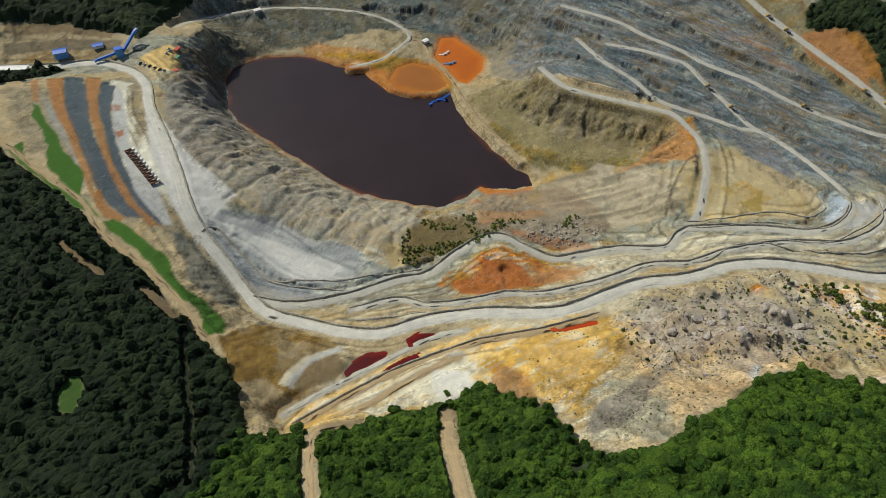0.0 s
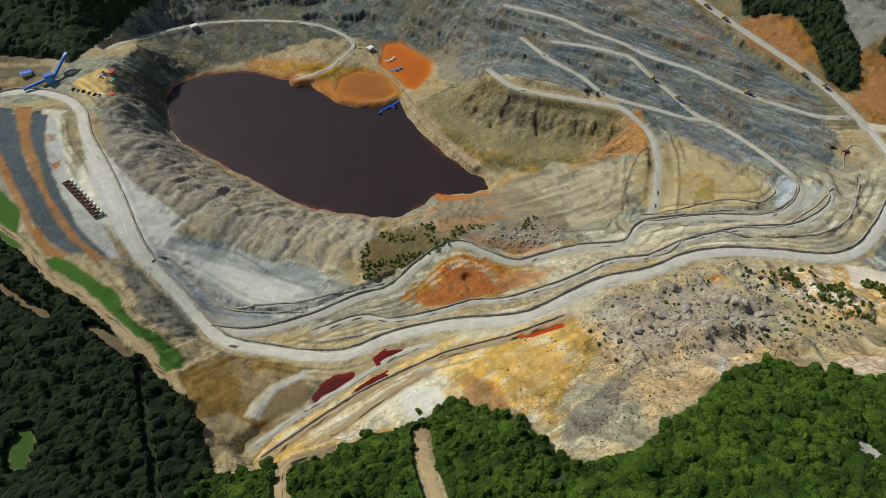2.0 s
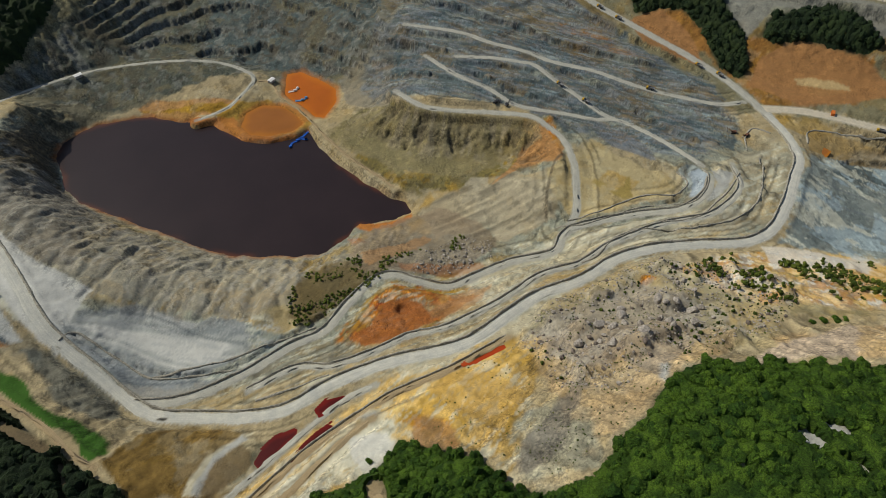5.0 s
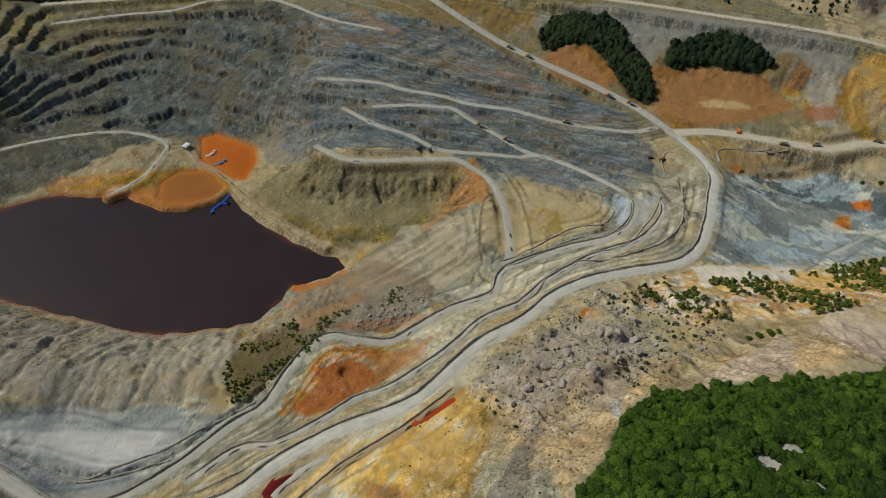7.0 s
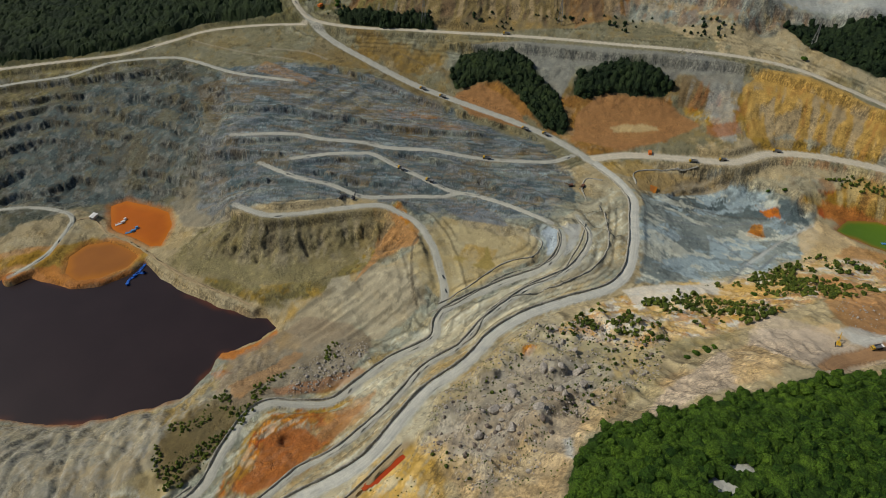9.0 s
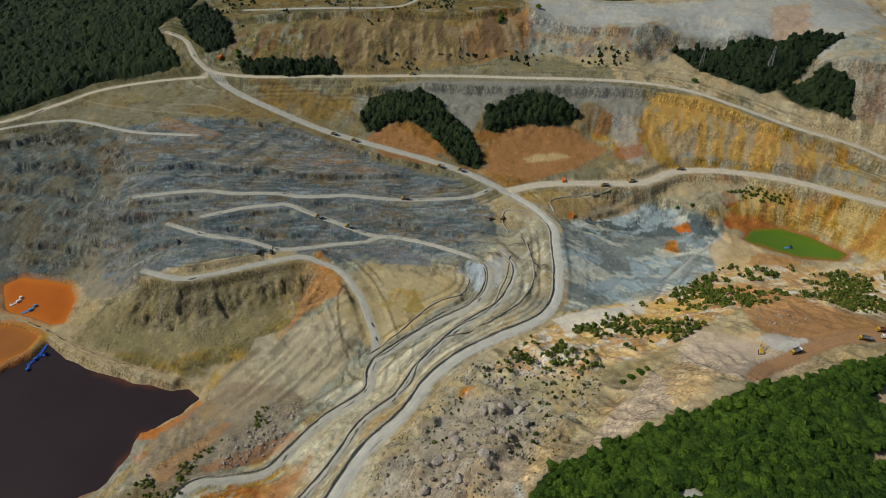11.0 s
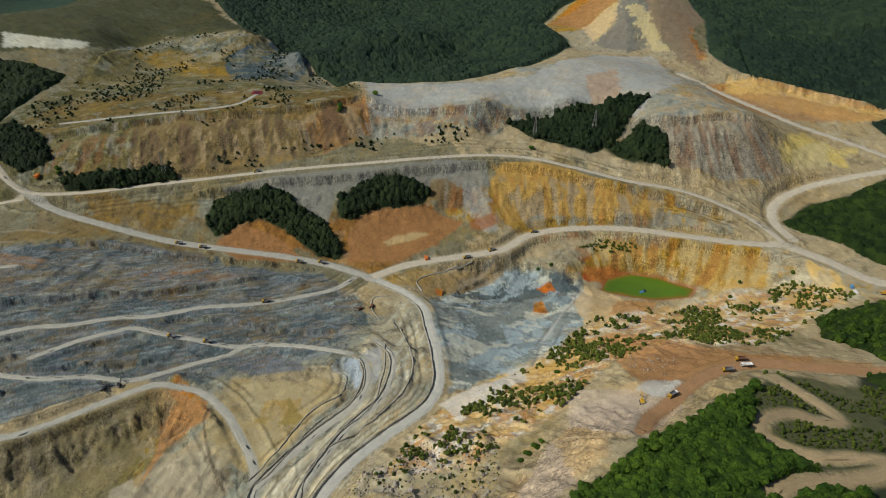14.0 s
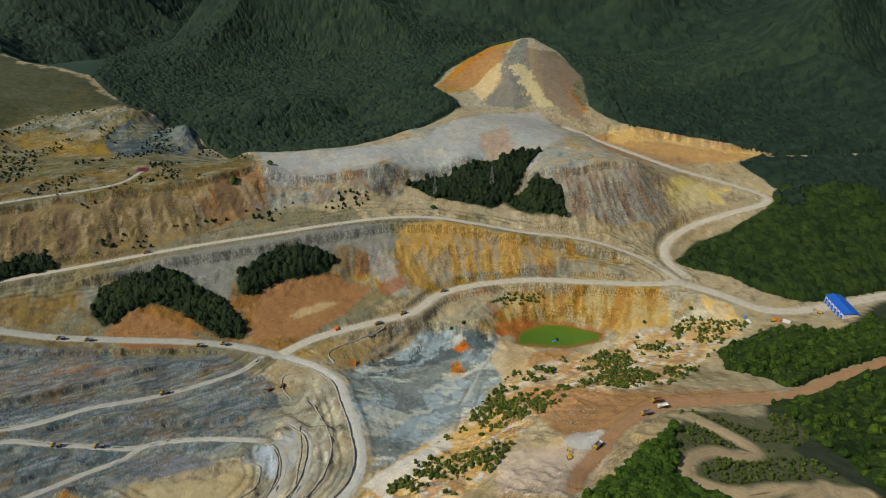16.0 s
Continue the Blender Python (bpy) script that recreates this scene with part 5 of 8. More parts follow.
EAST_SLOPE = [(340, 205), (430, 165), (540, 128), (600, 60), (640, 10), (660, -40), (640, -90), (600, -60), (560, -40), (500, -10), (470, 60), (430, 95), (370, 110), (290, 150), (265, 205)]
YARD = [(655, -20), (700, -15), (690, -70), (660, -130), (625, -90), (600, -20), (600, 60), (640, 40)]
PIT = [(50, 275), (77, 298), (100, 306), (120, 300), (150, 275), (124, 252), (105, 246), (85, 246), (65, 258)]
SLOPE = [(-71, 161), (-30, 195), (10, 214), (60, 222), (150, 212), (150, 195), (125, 150), (91, 115), (76, 146), (56, 174), (34, 165), (2, 166)]
FLAT = [(480, 275), (565, 255), (594, 215), (600, 160), (580, 135), (530, 138), (470, 150), (423, 175), (375, 203), (405, 225), (447, 250)]
BENCH_ZONE = [(230, 640), (175, 560), (190, 510), (290, 445), (310, 400), (345, 355), (385, 305), (460, 330), (480, 400), (445, 500), (425, 600), (360, 690), (300, 720)]
PIT_FACE = [(-150, 690), (-60, 650), (60, 650), (165, 592), (240, 620), (300, 700), (280, 780), (200, 840), (50, 910), (-60, 770)]
BOWL = [(-120, 343), (-107, 350), (-85, 365), (-40, 335), (10, 318), (20, 289), (-14, 279), (-69, 293), (-91, 307)]
TERRACES = [(-80, 280), (0, 300), (110, 320), (250, 300), (340, 280), (480, 300), (420, 225), (300, 222), (80, 222), (-60, 258)]
SPUR = [(120, 512), (150, 430), (170, 402), (215, 385), (270, 372), (300, 390), (302, 412), (240, 455), (202, 486), (192, 500), (160, 530)]
BANK = [(-147, 600), (-112, 560), (-73, 471), (-12, 423), (40, 385), (60, 378), (60, 345), (10, 318), (-40, 335), (-95, 372), (-140, 440), (-155, 540)]
OCHRE_WALL = [(615, 300), (650, 345), (700, 260), (722, 180), (738, 100), (735, 30), (710, 20), (695, 100), (672, 180), (630, 235)]
MESA = [(690, 440), (735, 470), (790, 520), (809, 433), (841, 373), (899, 330), (1000, 270), (1060, 260), (1080, 180), (1040, 100), (960, 60), (866, 10), (820, -10), (780, 40), (780, 100), (820, 170), (812, 260), (762, 318)]
UPPER = [(450, 850), (440, 740), (520, 640), (600, 540), (690, 460), (760, 500), (860, 640), (890, 770), (840, 900), (700, 930), (640, 880)]
for outline, tone, size, seed, lo, hi, amount, drawn, turn in (
        (FLAT, "bluewhite", 34, 201, 0.0, 0.14, 0.9, 2.2, 150), (FLAT, "slate", 22, 202, 0.10, 0.22, 0.35, 1.8, 160), (FLAT, "white", 26, 203, 0.16, 0.26, 0.7, 2.5, 120),
        (BENCH_ZONE, "slate", 30, 204, 0.02, 0.14, 0.8, 3.0, -45), (BENCH_ZONE, "grey", 26, 205, 0.12, 0.22, 0.6, 3.5, -45), (BENCH_ZONE, "brown", 40, 206, 0.20, 0.30, 0.5, 2.5, -45),
        (BENCH_ZONE, "bluewhite", 22, 207, 0.24, 0.32, 0.45, 3.0, -45),
        (BOWL, "white", 16, 208, 0.0, 0.15, 0.7, 5.0, -28), (BOWL, "slate", 14, 209, 0.12, 0.24, 0.45, 6.0, -28),
        (PIT, "brown", 10, 231, 0.04, 0.16, 0.7, 1, 0), (PIT, "rust", 12, 232, 0.1, 0.2, 0.7, 1, 0), (PIT, "tanlobe", 9, 233, 0.16, 0.26, 0.6, 1, 0),
        (SLOPE, "ochre", 18, 234, 0.12, 0.24, 0.45, 3, 20), (SLOPE, "white", 14, 235, 0.10, 0.22, 0.5, 4, 20), (SLOPE, "grey", 8, 236, 0.2, 0.3, 0.5, 5, 20),
        (EAST_SLOPE, "cream", 26, 241, -0.05, 0.05, 0.6, 1.5, 140), (EAST_SLOPE, "white", 16, 242, 0.12, 0.2, 0.6, 1.5, 140), (EAST_SLOPE, "ochre", 22, 243, 0.1, 0.2, 0.6, 1.5, 140), (EAST_SLOPE, "rust", 14, 244, 0.2, 0.28, 0.6, 1, 0),
        (EAST_SLOPE, "olive", 18, 245, 0.14, 0.2, 0.7, 1, 0), (EAST_SLOPE, "grey", 12, 246, 0.2, 0.28, 0.6, 1, 0),
        (YARD, "palesand", 20, 247, -0.1, 0.0, 0.6, 1, 0), (YARD, "ochre", 16, 248, 0.16, 0.24, 0.5, 1, 0), (YARD, "grey", 12, 249, 0.18, 0.26, 0.5, 1, 0),
        (TERRACES, "grey", 16, 210, 0.05, 0.2, 0.5, 5.0, -6), (TERRACES, "ochre", 24, 211, 0.16, 0.26, 0.2, 4.0, -6), (TERRACES, "white", 16, 212, 0.14, 0.26, 0.45, 5.0, -6),
        (SPUR, "umber", 13, 213, 0.12, 0.22, 0.4, 1, 0), (SPUR, "sandgrey", 20, 214, 0.14, 0.26, 0.55, 1, 0), (SPUR, "ochre", 24, 215, 0.16, 0.3, 0.4, 1, 0),
        (BANK, "umber", 11, 216, 0.16, 0.26, 0.35, 2.0, -40), (BANK, "sandgrey", 13, 217, 0.12, 0.24, 0.55, 2.0, -40), (BANK, "ochre", 30, 218, 0.14, 0.26, 0.4, 1.5, -40),
        (OCHRE_WALL, "grey", 22, 219, 0.0, 0.14, 0.75, 1, 0), (OCHRE_WALL, "brown", 16, 220, 0.1, 0.22, 0.6, 1, 0), (OCHRE_WALL, "brown", 12, 221, 0.2, 0.3, 0.4, 1, 0),
        (MESA, "flatgrey", 60, 222, -0.2, -0.1, 0.75, 1.5, 120), (MESA, "pink", 36, 223, 0.12, 0.24, 0.5, 1.5, 120), (MESA, "ochre", 30, 224, 0.22, 0.32, 0.35, 1.5, 120),
        (EAST_SLOPE, "cream", 9, 251, 0.2, 0.28, 0.5, 1, 0), (UPPER, "scrub", 30, 225, 0.04, 0.18, 0.6, 1.5, 120), (UPPER, "yellowrock", 26, 226, 0.1, 0.2, 0.5, 1.5, 120), (UPPER, "grey", 16, 227, 0.18, 0.3, 0.5, 2, 120)):
    mottle(outline, tone, size, seed, lo, hi, amount, drawn, turn)
for tone, size, seed, lo, hi, amount in (("ochre", 48, 81, 0.16, 0.30, 0.30), ("grey", 34, 82, 0.12, 0.26, 0.35), ("white", 26, 84, 0.22, 0.34, 0.22), ("brown", 20, 85, 0.22, 0.34, 0.35), ("ochre", 11, 86, 0.26, 0.38, 0.3)):
    C += (0.5 * np.array(PALETTE[tone]) + 0.5 * C - C) * (crisp(size, seed, lo, hi)[..., None] * amount * near_mine * H[..., None])
# paler on raised ribs and crags, darker in the hollows
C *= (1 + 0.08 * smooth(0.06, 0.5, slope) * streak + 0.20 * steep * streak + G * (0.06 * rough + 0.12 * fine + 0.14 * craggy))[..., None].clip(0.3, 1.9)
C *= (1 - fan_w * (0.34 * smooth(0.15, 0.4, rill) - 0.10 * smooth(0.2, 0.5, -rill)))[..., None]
# small scuffs, slumps and washed-out spots
scuff = fbm(X, Y, 8, 4, 431, 0.62)
wash = fbm(X, Y, 6, 4, 432, 0.62)
C *= (1 - (0.15 + 0.25 * G) * smooth(0.27, 0.31, scuff) + 0.20 * smooth(0.29, 0.33, wash))[..., None]
# grey benches: slate on the faces, flat grey on the treads
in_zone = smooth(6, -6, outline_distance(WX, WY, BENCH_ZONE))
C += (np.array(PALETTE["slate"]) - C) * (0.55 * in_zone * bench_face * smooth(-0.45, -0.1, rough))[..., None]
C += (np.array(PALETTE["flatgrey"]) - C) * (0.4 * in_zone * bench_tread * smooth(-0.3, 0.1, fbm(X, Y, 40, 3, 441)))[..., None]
# benches shaded by colour: faces darkened, treads lightened
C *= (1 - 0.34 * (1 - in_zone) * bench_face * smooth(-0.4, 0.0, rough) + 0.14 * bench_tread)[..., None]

# wheel tracks and scraped ledges beside the haul roads
for name in ("haul_road_south", "terrace_road", "bench_road_upper", "bench_road_lower", "upper_road"):
    line = glide([q[:3] for q in ROADS[name][3]], 10)[:, :2]
    box = stretch_of(line, 48)
    d = line_distance(X[box], Y[box], line) + 2.2 * fbm(X[box], Y[box], 60, 2, 411) + 0.8 * fine[box]
    along = fbm(X[box], Y[box], 55, 2, 412)
    for k, off in enumerate((-42, -35, -29, -22, -16, -11, 11, 15, 21, 27, 34, 41)):
        here = smooth(0.0, 0.15, vnoise(X[box] / 70, Y[box] / 70, 420 + k) + 0.3 * along) * smooth(46, 20, np.abs(d)) * (1 - road_mask[box]) * smooth(-4, 4, outline_distance(X[box], Y[box], FLAT))
        here = here * (1 - smooth(0.35, 0.6, slope[box]))
        C[box] *= (1 - 0.42 * here * smooth(1.5, 0.5, np.abs(d - off)) + 0.22 * here * smooth(2.4, 1.0, np.abs(d - off - 3.0)))[..., None]
C = (C.mean(-1, keepdims=True) + (C - C.mean(-1, keepdims=True)) * 1.4).clip(0.02, 0.75) * (1.0, 1.0, 0.93)


def detail(tone, amount, outline, spread=1.4):
    """A clearly bordered patch of another rock."""
    box = stretch_of(outline, 6)
    d = outline_distance(X[box] + spread * fine[box] + 0.8 * spread * rough[box], Y[box] + spread * rough[box] - spread * fine[box], outline)
    w = amount * smooth(1.0, -1.0, d)
    grain = 1 + 0.18 * steep[box] * streak[box] + 0.10 * fine[box] + 0.08 * craggy[box]
    C[box] += (np.array(PALETTE[tone]) * grain[..., None] - C[box]) * w[..., None]


detail("yellowbrown", 0.85, [(498, 649), (523, 604), (552, 559), (592, 517), (632, 479), (668, 455), (730, 483), (693, 508), (650, 549), (616, 597), (586, 646), (551, 688)], 3)
detail("clay", 0.6, [(668, 455), (632, 479), (650, 520), (693, 508), (730, 483)], 4)
detail("grey", 0.8, [(-263, 533), (-245, 502), (-227, 465), (-206, 415), (-200, 391), (-205, 395), (-217, 437), (-232, 462), (-246, 489)])
detail("clay", 0.95, [(-263, 554), (-251, 559), (-238, 509), (-223, 468), (-205, 421), (-191, 386), (-181, 371), (-167, 357), (-171, 355), (-182, 359), (-192, 378), (-206, 415), (-227, 465), (-245, 502)])
detail("slate", 0.95, [(-247, 551), (-224, 541), (-211, 478), (-197, 437), (-183, 404), (-173, 381), (-154, 354), (-167, 357), (-181, 372), (-193, 396), (-210, 439), (-234, 499)])
detail("clay", 0.9, [(-228, 553), (-213, 547), (-209, 503), (-197, 459), (-187, 425), (-174, 396), (-159, 367), (-142, 345), (-151, 348), (-167, 371), (-181, 397), (-196, 440), (-214, 491)])
detail("slate", 1, [(-210, 535), (-199, 531), (-196, 487), (-186, 446), (-174, 409), (-163, 382), (-143, 352), (-143, 346), (-158, 367), (-174, 396), (-186, 425), (-195, 459), (-207, 502)])
detail("palegrey", 0.9, [(-199, 531), (-191, 518), (-179, 471), (-172, 439), (-147, 386), (-134, 346), (-141, 347), (-163, 383), (-185, 446), (-195, 487)])
detail("clay", 0.8, [(-279, 559), (-273, 564), (-261, 518), (-266, 519)])
detail("rust", 0.6, [(-195, 500), (-189, 497), (-188, 489), (-192, 489)])
detail("rust", 0.8, [(-188, 460), (-180, 459), (-179, 452), (-184, 450)])
detail("whitest", 0.9, [(-164, 479), (-157, 469), (-144, 447), (-120, 411), (-98, 379), (-112, 362), (-120, 348), (-126, 350), (-139, 386), (-151, 427)])
detail("orange", 1, [(105, 404), (112, 404), (121, 392), (143, 387), (155, 390), (154, 383), (131, 379), (112, 384), (106, 392)])
detail("orange", 0.9, [(95, 386), (105, 376), (105, 364), (96, 371)])
detail("scarp", 0.95, [(227, 378), (252, 389), (272, 402), (288, 408), (296, 415), (297, 401), (293, 380), (295, 372), (283, 360), (273, 373), (258, 382)])
detail("mustard", 0.95, [(304, 315), (309, 312), (318, 315), (325, 321), (328, 320), (316, 300), (308, 301), (305, 309)])
detail("mustard", 0.8, [(297, 330), (302, 333), (306, 323), (300, 322)])
detail("iceblue", 0.9, [(368, 296), (379, 296), (379, 284), (370, 275), (356, 273), (352, 276), (365, 286)])
detail("palegrey", 0.8, [(387, 292), (397, 282), (404, 280), (390, 270), (368, 263), (360, 265), (380, 275)])
detail("duskblue", 0.8, [(336, 384), (359, 376), (365, 346), (358, 324), (349, 341), (338, 359)])
detail("olivebrown", 0.75, [(43, 343), (75, 351), (117, 324), (89, 311), (65, 304), (38, 296), (24, 307), (35, 327)])
detail("rust", 0.9, [(63, 253), (56, 268), (74, 271), (90, 284), (104, 285), (111, 273), (112, 254), (89, 247)])
detail("rust", 0.7, [(98, 259), (141, 267), (152, 261), (130, 253), (106, 250)])
detail("umber", 0.7, [(-143, 605), (-124, 633), (-113, 629), (-116, 579), (-120, 515), (-138, 510), (-146, 572)])
detail("talus", 0.6, [(262, 660), (239, 640), (234, 602), (208, 556), (184, 501), (157, 552), (164, 598), (197, 608), (225, 628)])
detail("brown", 0.7, [(263, 713), (298, 707), (271, 668), (242, 627), (242, 651)])
detail("brown", 0.6, [(288, 691), (339, 633), (316, 608), (304, 651), (281, 631), (280, 666)])
detail("scarp", 0.55, [(348, 705), (367, 630), (352, 629), (326, 694)])
detail("gold", 0.9, [(673, 285), (699, 283), (720, 247), (725, 201), (723, 163), (693, 138), (679, 178), (667, 219), (632, 247)])
detail("brown", 0.9, [(651, 344), (678, 309), (656, 300), (636, 297), (621, 325)])
detail("palegrey", 0.55, [(663, 309), (672, 296), (648, 272), (615, 252), (614, 272), (636, 301)], 5)
detail("rust", 0.7, [(618, 287), (641, 266), (632, 255), (609, 275)], 4)
detail("streakgrey", 0.85, [(529, 550), (599, 466), (677, 340), (688, 304), (649, 347), (632, 344), (635, 391), (586, 436), (531, 416), (551, 482)])
detail("clay", 0.95, [(468, 514), (502, 508), (505, 462), (492, 409), (475, 442), (460, 478)])
detail("clay", 0.95, [(509, 375), (541, 395), (580, 391), (612, 355), (618, 326), (615, 292), (568, 307), (532, 329)])
detail("paleyellow", 0.5, [(549, 358), (578, 336), (582, 316), (547, 348)], 4)
detail("ochre", 0.7, [(517, 304), (586, 233), (576, 229), (518, 263), (494, 281)])
detail("scarp", 0.9, [(1197, 369), (1348, 307), (1356, 264), (1274, 271), (1182, 308)], 9)
detail("cream", 0.8, [(1182, 308), (1267, 271), (1193, 252), (1121, 275)], 9)
detail("talus", 0.8, [(1342, 280), (1235, 244), (1112, 199), (1099, 239), (1110, 273), (1183, 250)], 9)
detail("paleyellow", 0.8, [(1251, 255), (1248, 225), (1118, 155), (1111, 178), (1173, 217)], 9)
detail("dustbrown", 0.85, [(1335, 233), (1316, 154), (1284, 114), (1183, 134), (1058, 92), (1115, 148), (1210, 205)], 9)
detail("gold", 0.85, [(682, 67), (692, -17), (656, -17), (640, 27), (659, 63)])
detail("gold", 0.7, [(665, 145), (676, 115), (661, 97), (645, 122), (635, 152)])
detail("gold", 0.8, [(695, 290), (716, 228), (723, 149), (732, 97), (708, 103), (692, 156), (663, 215), (683, 246)])
detail("streakgrey", 0.8, [(672, 358), (696, 298), (671, 283), (653, 310), (659, 339)])
detail("orange", 0.9, [(619, 158), (635, 136), (643, 116), (613, 129), (609, 147)])
detail("cream", 0.75, [(600, 151), (600, 122), (572, 80), (604, 1), (573, -21), (544, 29), (534, 88), (516, 126), (560, 151)], 3)
detail("cream", 0.85, [(356, 206), (416, 173), (457, 141), (501, 124), (431, 126), (368, 143), (344, 176)], 3)
detail("scarp", 0.9, [(500, 122), (536, 98), (528, 77), (446, 82), (427, 102)], 3)
detail("dustred", 0.8, [(473, 82), (481, 49), (468, 29), (408, 38), (396, 64), (422, 81)], 3)
detail("pinkwhite", 0.85, [(357, 107), (378, 85), (374, 49), (309, 67), (332, 105)], 2)
detail("whitest", 0.7, [(430, 175), (443, 161), (409, 148), (376, 156)], 2)
detail("scarp", 0.8, [(588, 115), (604, 76), (574, 80), (555, 116)], 2)
detail("whitest", 0.6, [(390, 67), (402, 46), (390, 38), (377, 60)], 2)
detail("scarp", 0.6, [(457, 2), (494, -52), (503, -82), (490, -79), (465, -43), (448, -5)], 2)
detail("gold", 0.6, [(575, 3), (597, -31), (550, -36), (510, -4)], 3)
detail("bankgrey", 0.55, [(-140, 560), (-112, 540), (-73, 471), (-12, 423), (40, 385), (55, 365), (30, 318), (-10, 322), (-50, 352), (-95, 378), (-135, 440), (-150, 530)], 4)
detail("coolgrey", 0.7, [(-126, 348), (-99, 364), (-66, 360), (-34, 332), (-1, 318), (-4, 298), (-25, 286), (-61, 287), (-88, 304), (-110, 338)], 3)
detail("whitest", 0.85, [(-101, 352), (-87, 348), (-51, 329), (-19, 307), (-15, 299), (-33, 294), (-52, 306), (-80, 334), (-99, 345)], 2)
detail("palegrey", 0.8, [(-83, 361), (-59, 352), (-32, 330), (-41, 329), (-68, 349)], 2)
detail("coolgrey", 0.7, [(-118, 340), (-99, 333), (-73, 300), (-22, 275), (-34, 269), (-73, 283), (-99, 314)], 2)
detail("rockgrey", 0.5, [(171, 205), (197, 205), (231, 206), (250, 178), (242, 151), (210, 134), (176, 127), (177, 148), (158, 154), (152, 179), (157, 205)], 4)
detail("rockdark", 0.75, [(128, 142), (151, 152), (153, 145), (132, 131), (114, 116), (95, 115), (94, 122), (106, 133)], 2)
detail("pinkwhite", 0.85, [(256, 115), (315, 112), (269, 88), (240, 97), (217, 102), (219, 111)], 2)
detail("scarp", 0.75, [(69, 187), (84, 171), (78, 143), (65, 151), (61, 173)], 3)
detail("gold", 0.55, [(104, 208), (127, 186), (126, 165), (103, 149), (94, 171), (85, 198)], 4)
detail("umber", 0.7, [(-315, 627), (-256, 622), (-205, 614), (-204, 599), (-266, 611), (-315, 613)], 2)
detail("brown", 0.7, [(-315, 648), (-267, 644), (-214, 630), (-214, 618), (-267, 632), (-315, 635)], 2)
detail("streakgrey", 0.6, [(-154, 547), (-138, 510), (-115, 533), (-97, 486), (-131, 448), (-152, 481)], 3)
detail("gravel", 0.6, [(805, 142), (820, 110), (860, 42), (870, 6), (840, -33), (793, 22), (774, 96)], 4)
detail("palegrey", 0.6, [(785, 507), (823, 378), (881, 300), (1066, 248), (1089, 168), (960, 114), (821, 152), (823, 269), (763, 386), (711, 461)], 6)
detail("scarp", 0.45, [(903, 234), (937, 200), (826, 178), (835, 212)], 6)
detail("paleyellow", 0.7, [(877, -29), (930, -69), (875, -71), (847, -33)], 3)
detail("scarp", 0.7, [(996, 87), (1042, -41), (1018, -141), (973, -38), (898, 57)], 3)
detail("bankbrown", 0.65, [(-150, 507), (-115, 555), (-88, 483), (-99, 407), (-128, 410), (-149, 455)], 4)
detail("spuryellow", 0.6, [(131, 496), (157, 452), (205, 403), (227, 409), (192, 453), (161, 496)], 4)
detail("spurdark", 0.35, [(186, 496), (225, 462), (278, 432), (276, 414), (224, 430), (180, 470)], 4)
detail("scarp", 0.6, [(126, 274), (167, 266), (138, 249), (112, 257)], 3)
detail("rust", 0.5, [(63, 255), (117, 246), (112, 243), (77, 246)], 1.5)
for outline, tone, size, seed, lo, hi, amount, drawn, turn in (
        (EAST_SLOPE, "cream", 16, 260, -0.02, 0.04, 0.7, 1.5, 140), (EAST_SLOPE, "whitest", 9, 261, 0.08, 0.14, 0.75, 1.5, 140), (EAST_SLOPE, "scarp", 10, 262, 0.1, 0.16, 0.8, 1.5, 140), (EAST_SLOPE, "dustbrown", 7, 263, 0.14, 0.2, 0.7, 1, 0), (EAST_SLOPE, "gold", 12, 264, 0.16, 0.22, 0.6, 1.5, 140),
        (LAKE_BANK, "streakgrey", 9, 265, 0.1, 0.18, 0.5, 2.5, 60), (LAKE_BANK, "palesand", 8, 266, 0.14, 0.2, 0.45, 2.5, 60), (ROCK_FIELD, "rockdark", 6, 267, 0.18, 0.24, 0.4, 1, 0), (ROCK_FIELD, "palesand", 8, 268, 0.16, 0.22, 0.5, 1, 0),
        (BENCH_ZONE, "dustbrown", 14, 269, 0.14, 0.22, 0.5, 3, -45), (BENCH_ZONE, "duskblue", 16, 270, 0.12, 0.2, 0.5, 3, -45), (BOWL, "palegrey", 9, 271, 0.1, 0.18, 0.6, 6, -28),
        (BENCH_ZONE, "coolgrey", 9, 272, 0.14, 0.2, 0.5, 4, -45), (BENCH_ZONE, "darkrock", 8, 273, 0.14, 0.2, 0.55, 4, -45), (PIT_FACE, "grey", 8, 274, 0.16, 0.22, 0.45, 1, 0), (PIT_FACE, "umber", 7, 275, 0.12, 0.18, 0.5, 1, 0),
        (PIT_FACE, "yellowrock", 18, 276, 0.1, 0.18, 0.5, 1, 0)):
    mottle(outline, tone, size, seed, lo, hi, amount, drawn, turn)
detail("spurrock", 0.6, [(151, 534), (189, 499), (228, 466), (280, 435), (296, 413), (289, 397), (254, 403), (220, 398), (199, 411), (155, 450), (131, 496), (120, 517)], 4)
detail("spurdark", 0.35, [(189, 490), (218, 465), (219, 454), (203, 450), (182, 473)], 4)
detail("spuryellow", 0.6, [(134, 500), (158, 455), (206, 405), (227, 409), (189, 448), (158, 492)], 4)
detail("dustbrown", 0.65, [(109, 386), (143, 386), (178, 380), (200, 347), (199, 317), (176, 300), (138, 301), (109, 312), (85, 331), (88, 359)], 4)
detail("scarp", 0.6, [(94, 350), (123, 348), (150, 353), (152, 344), (120, 333), (94, 332)], 3)
detail("rust", 0.5, [(114, 314), (150, 291), (173, 289), (174, 296), (143, 309), (115, 323)], 2)
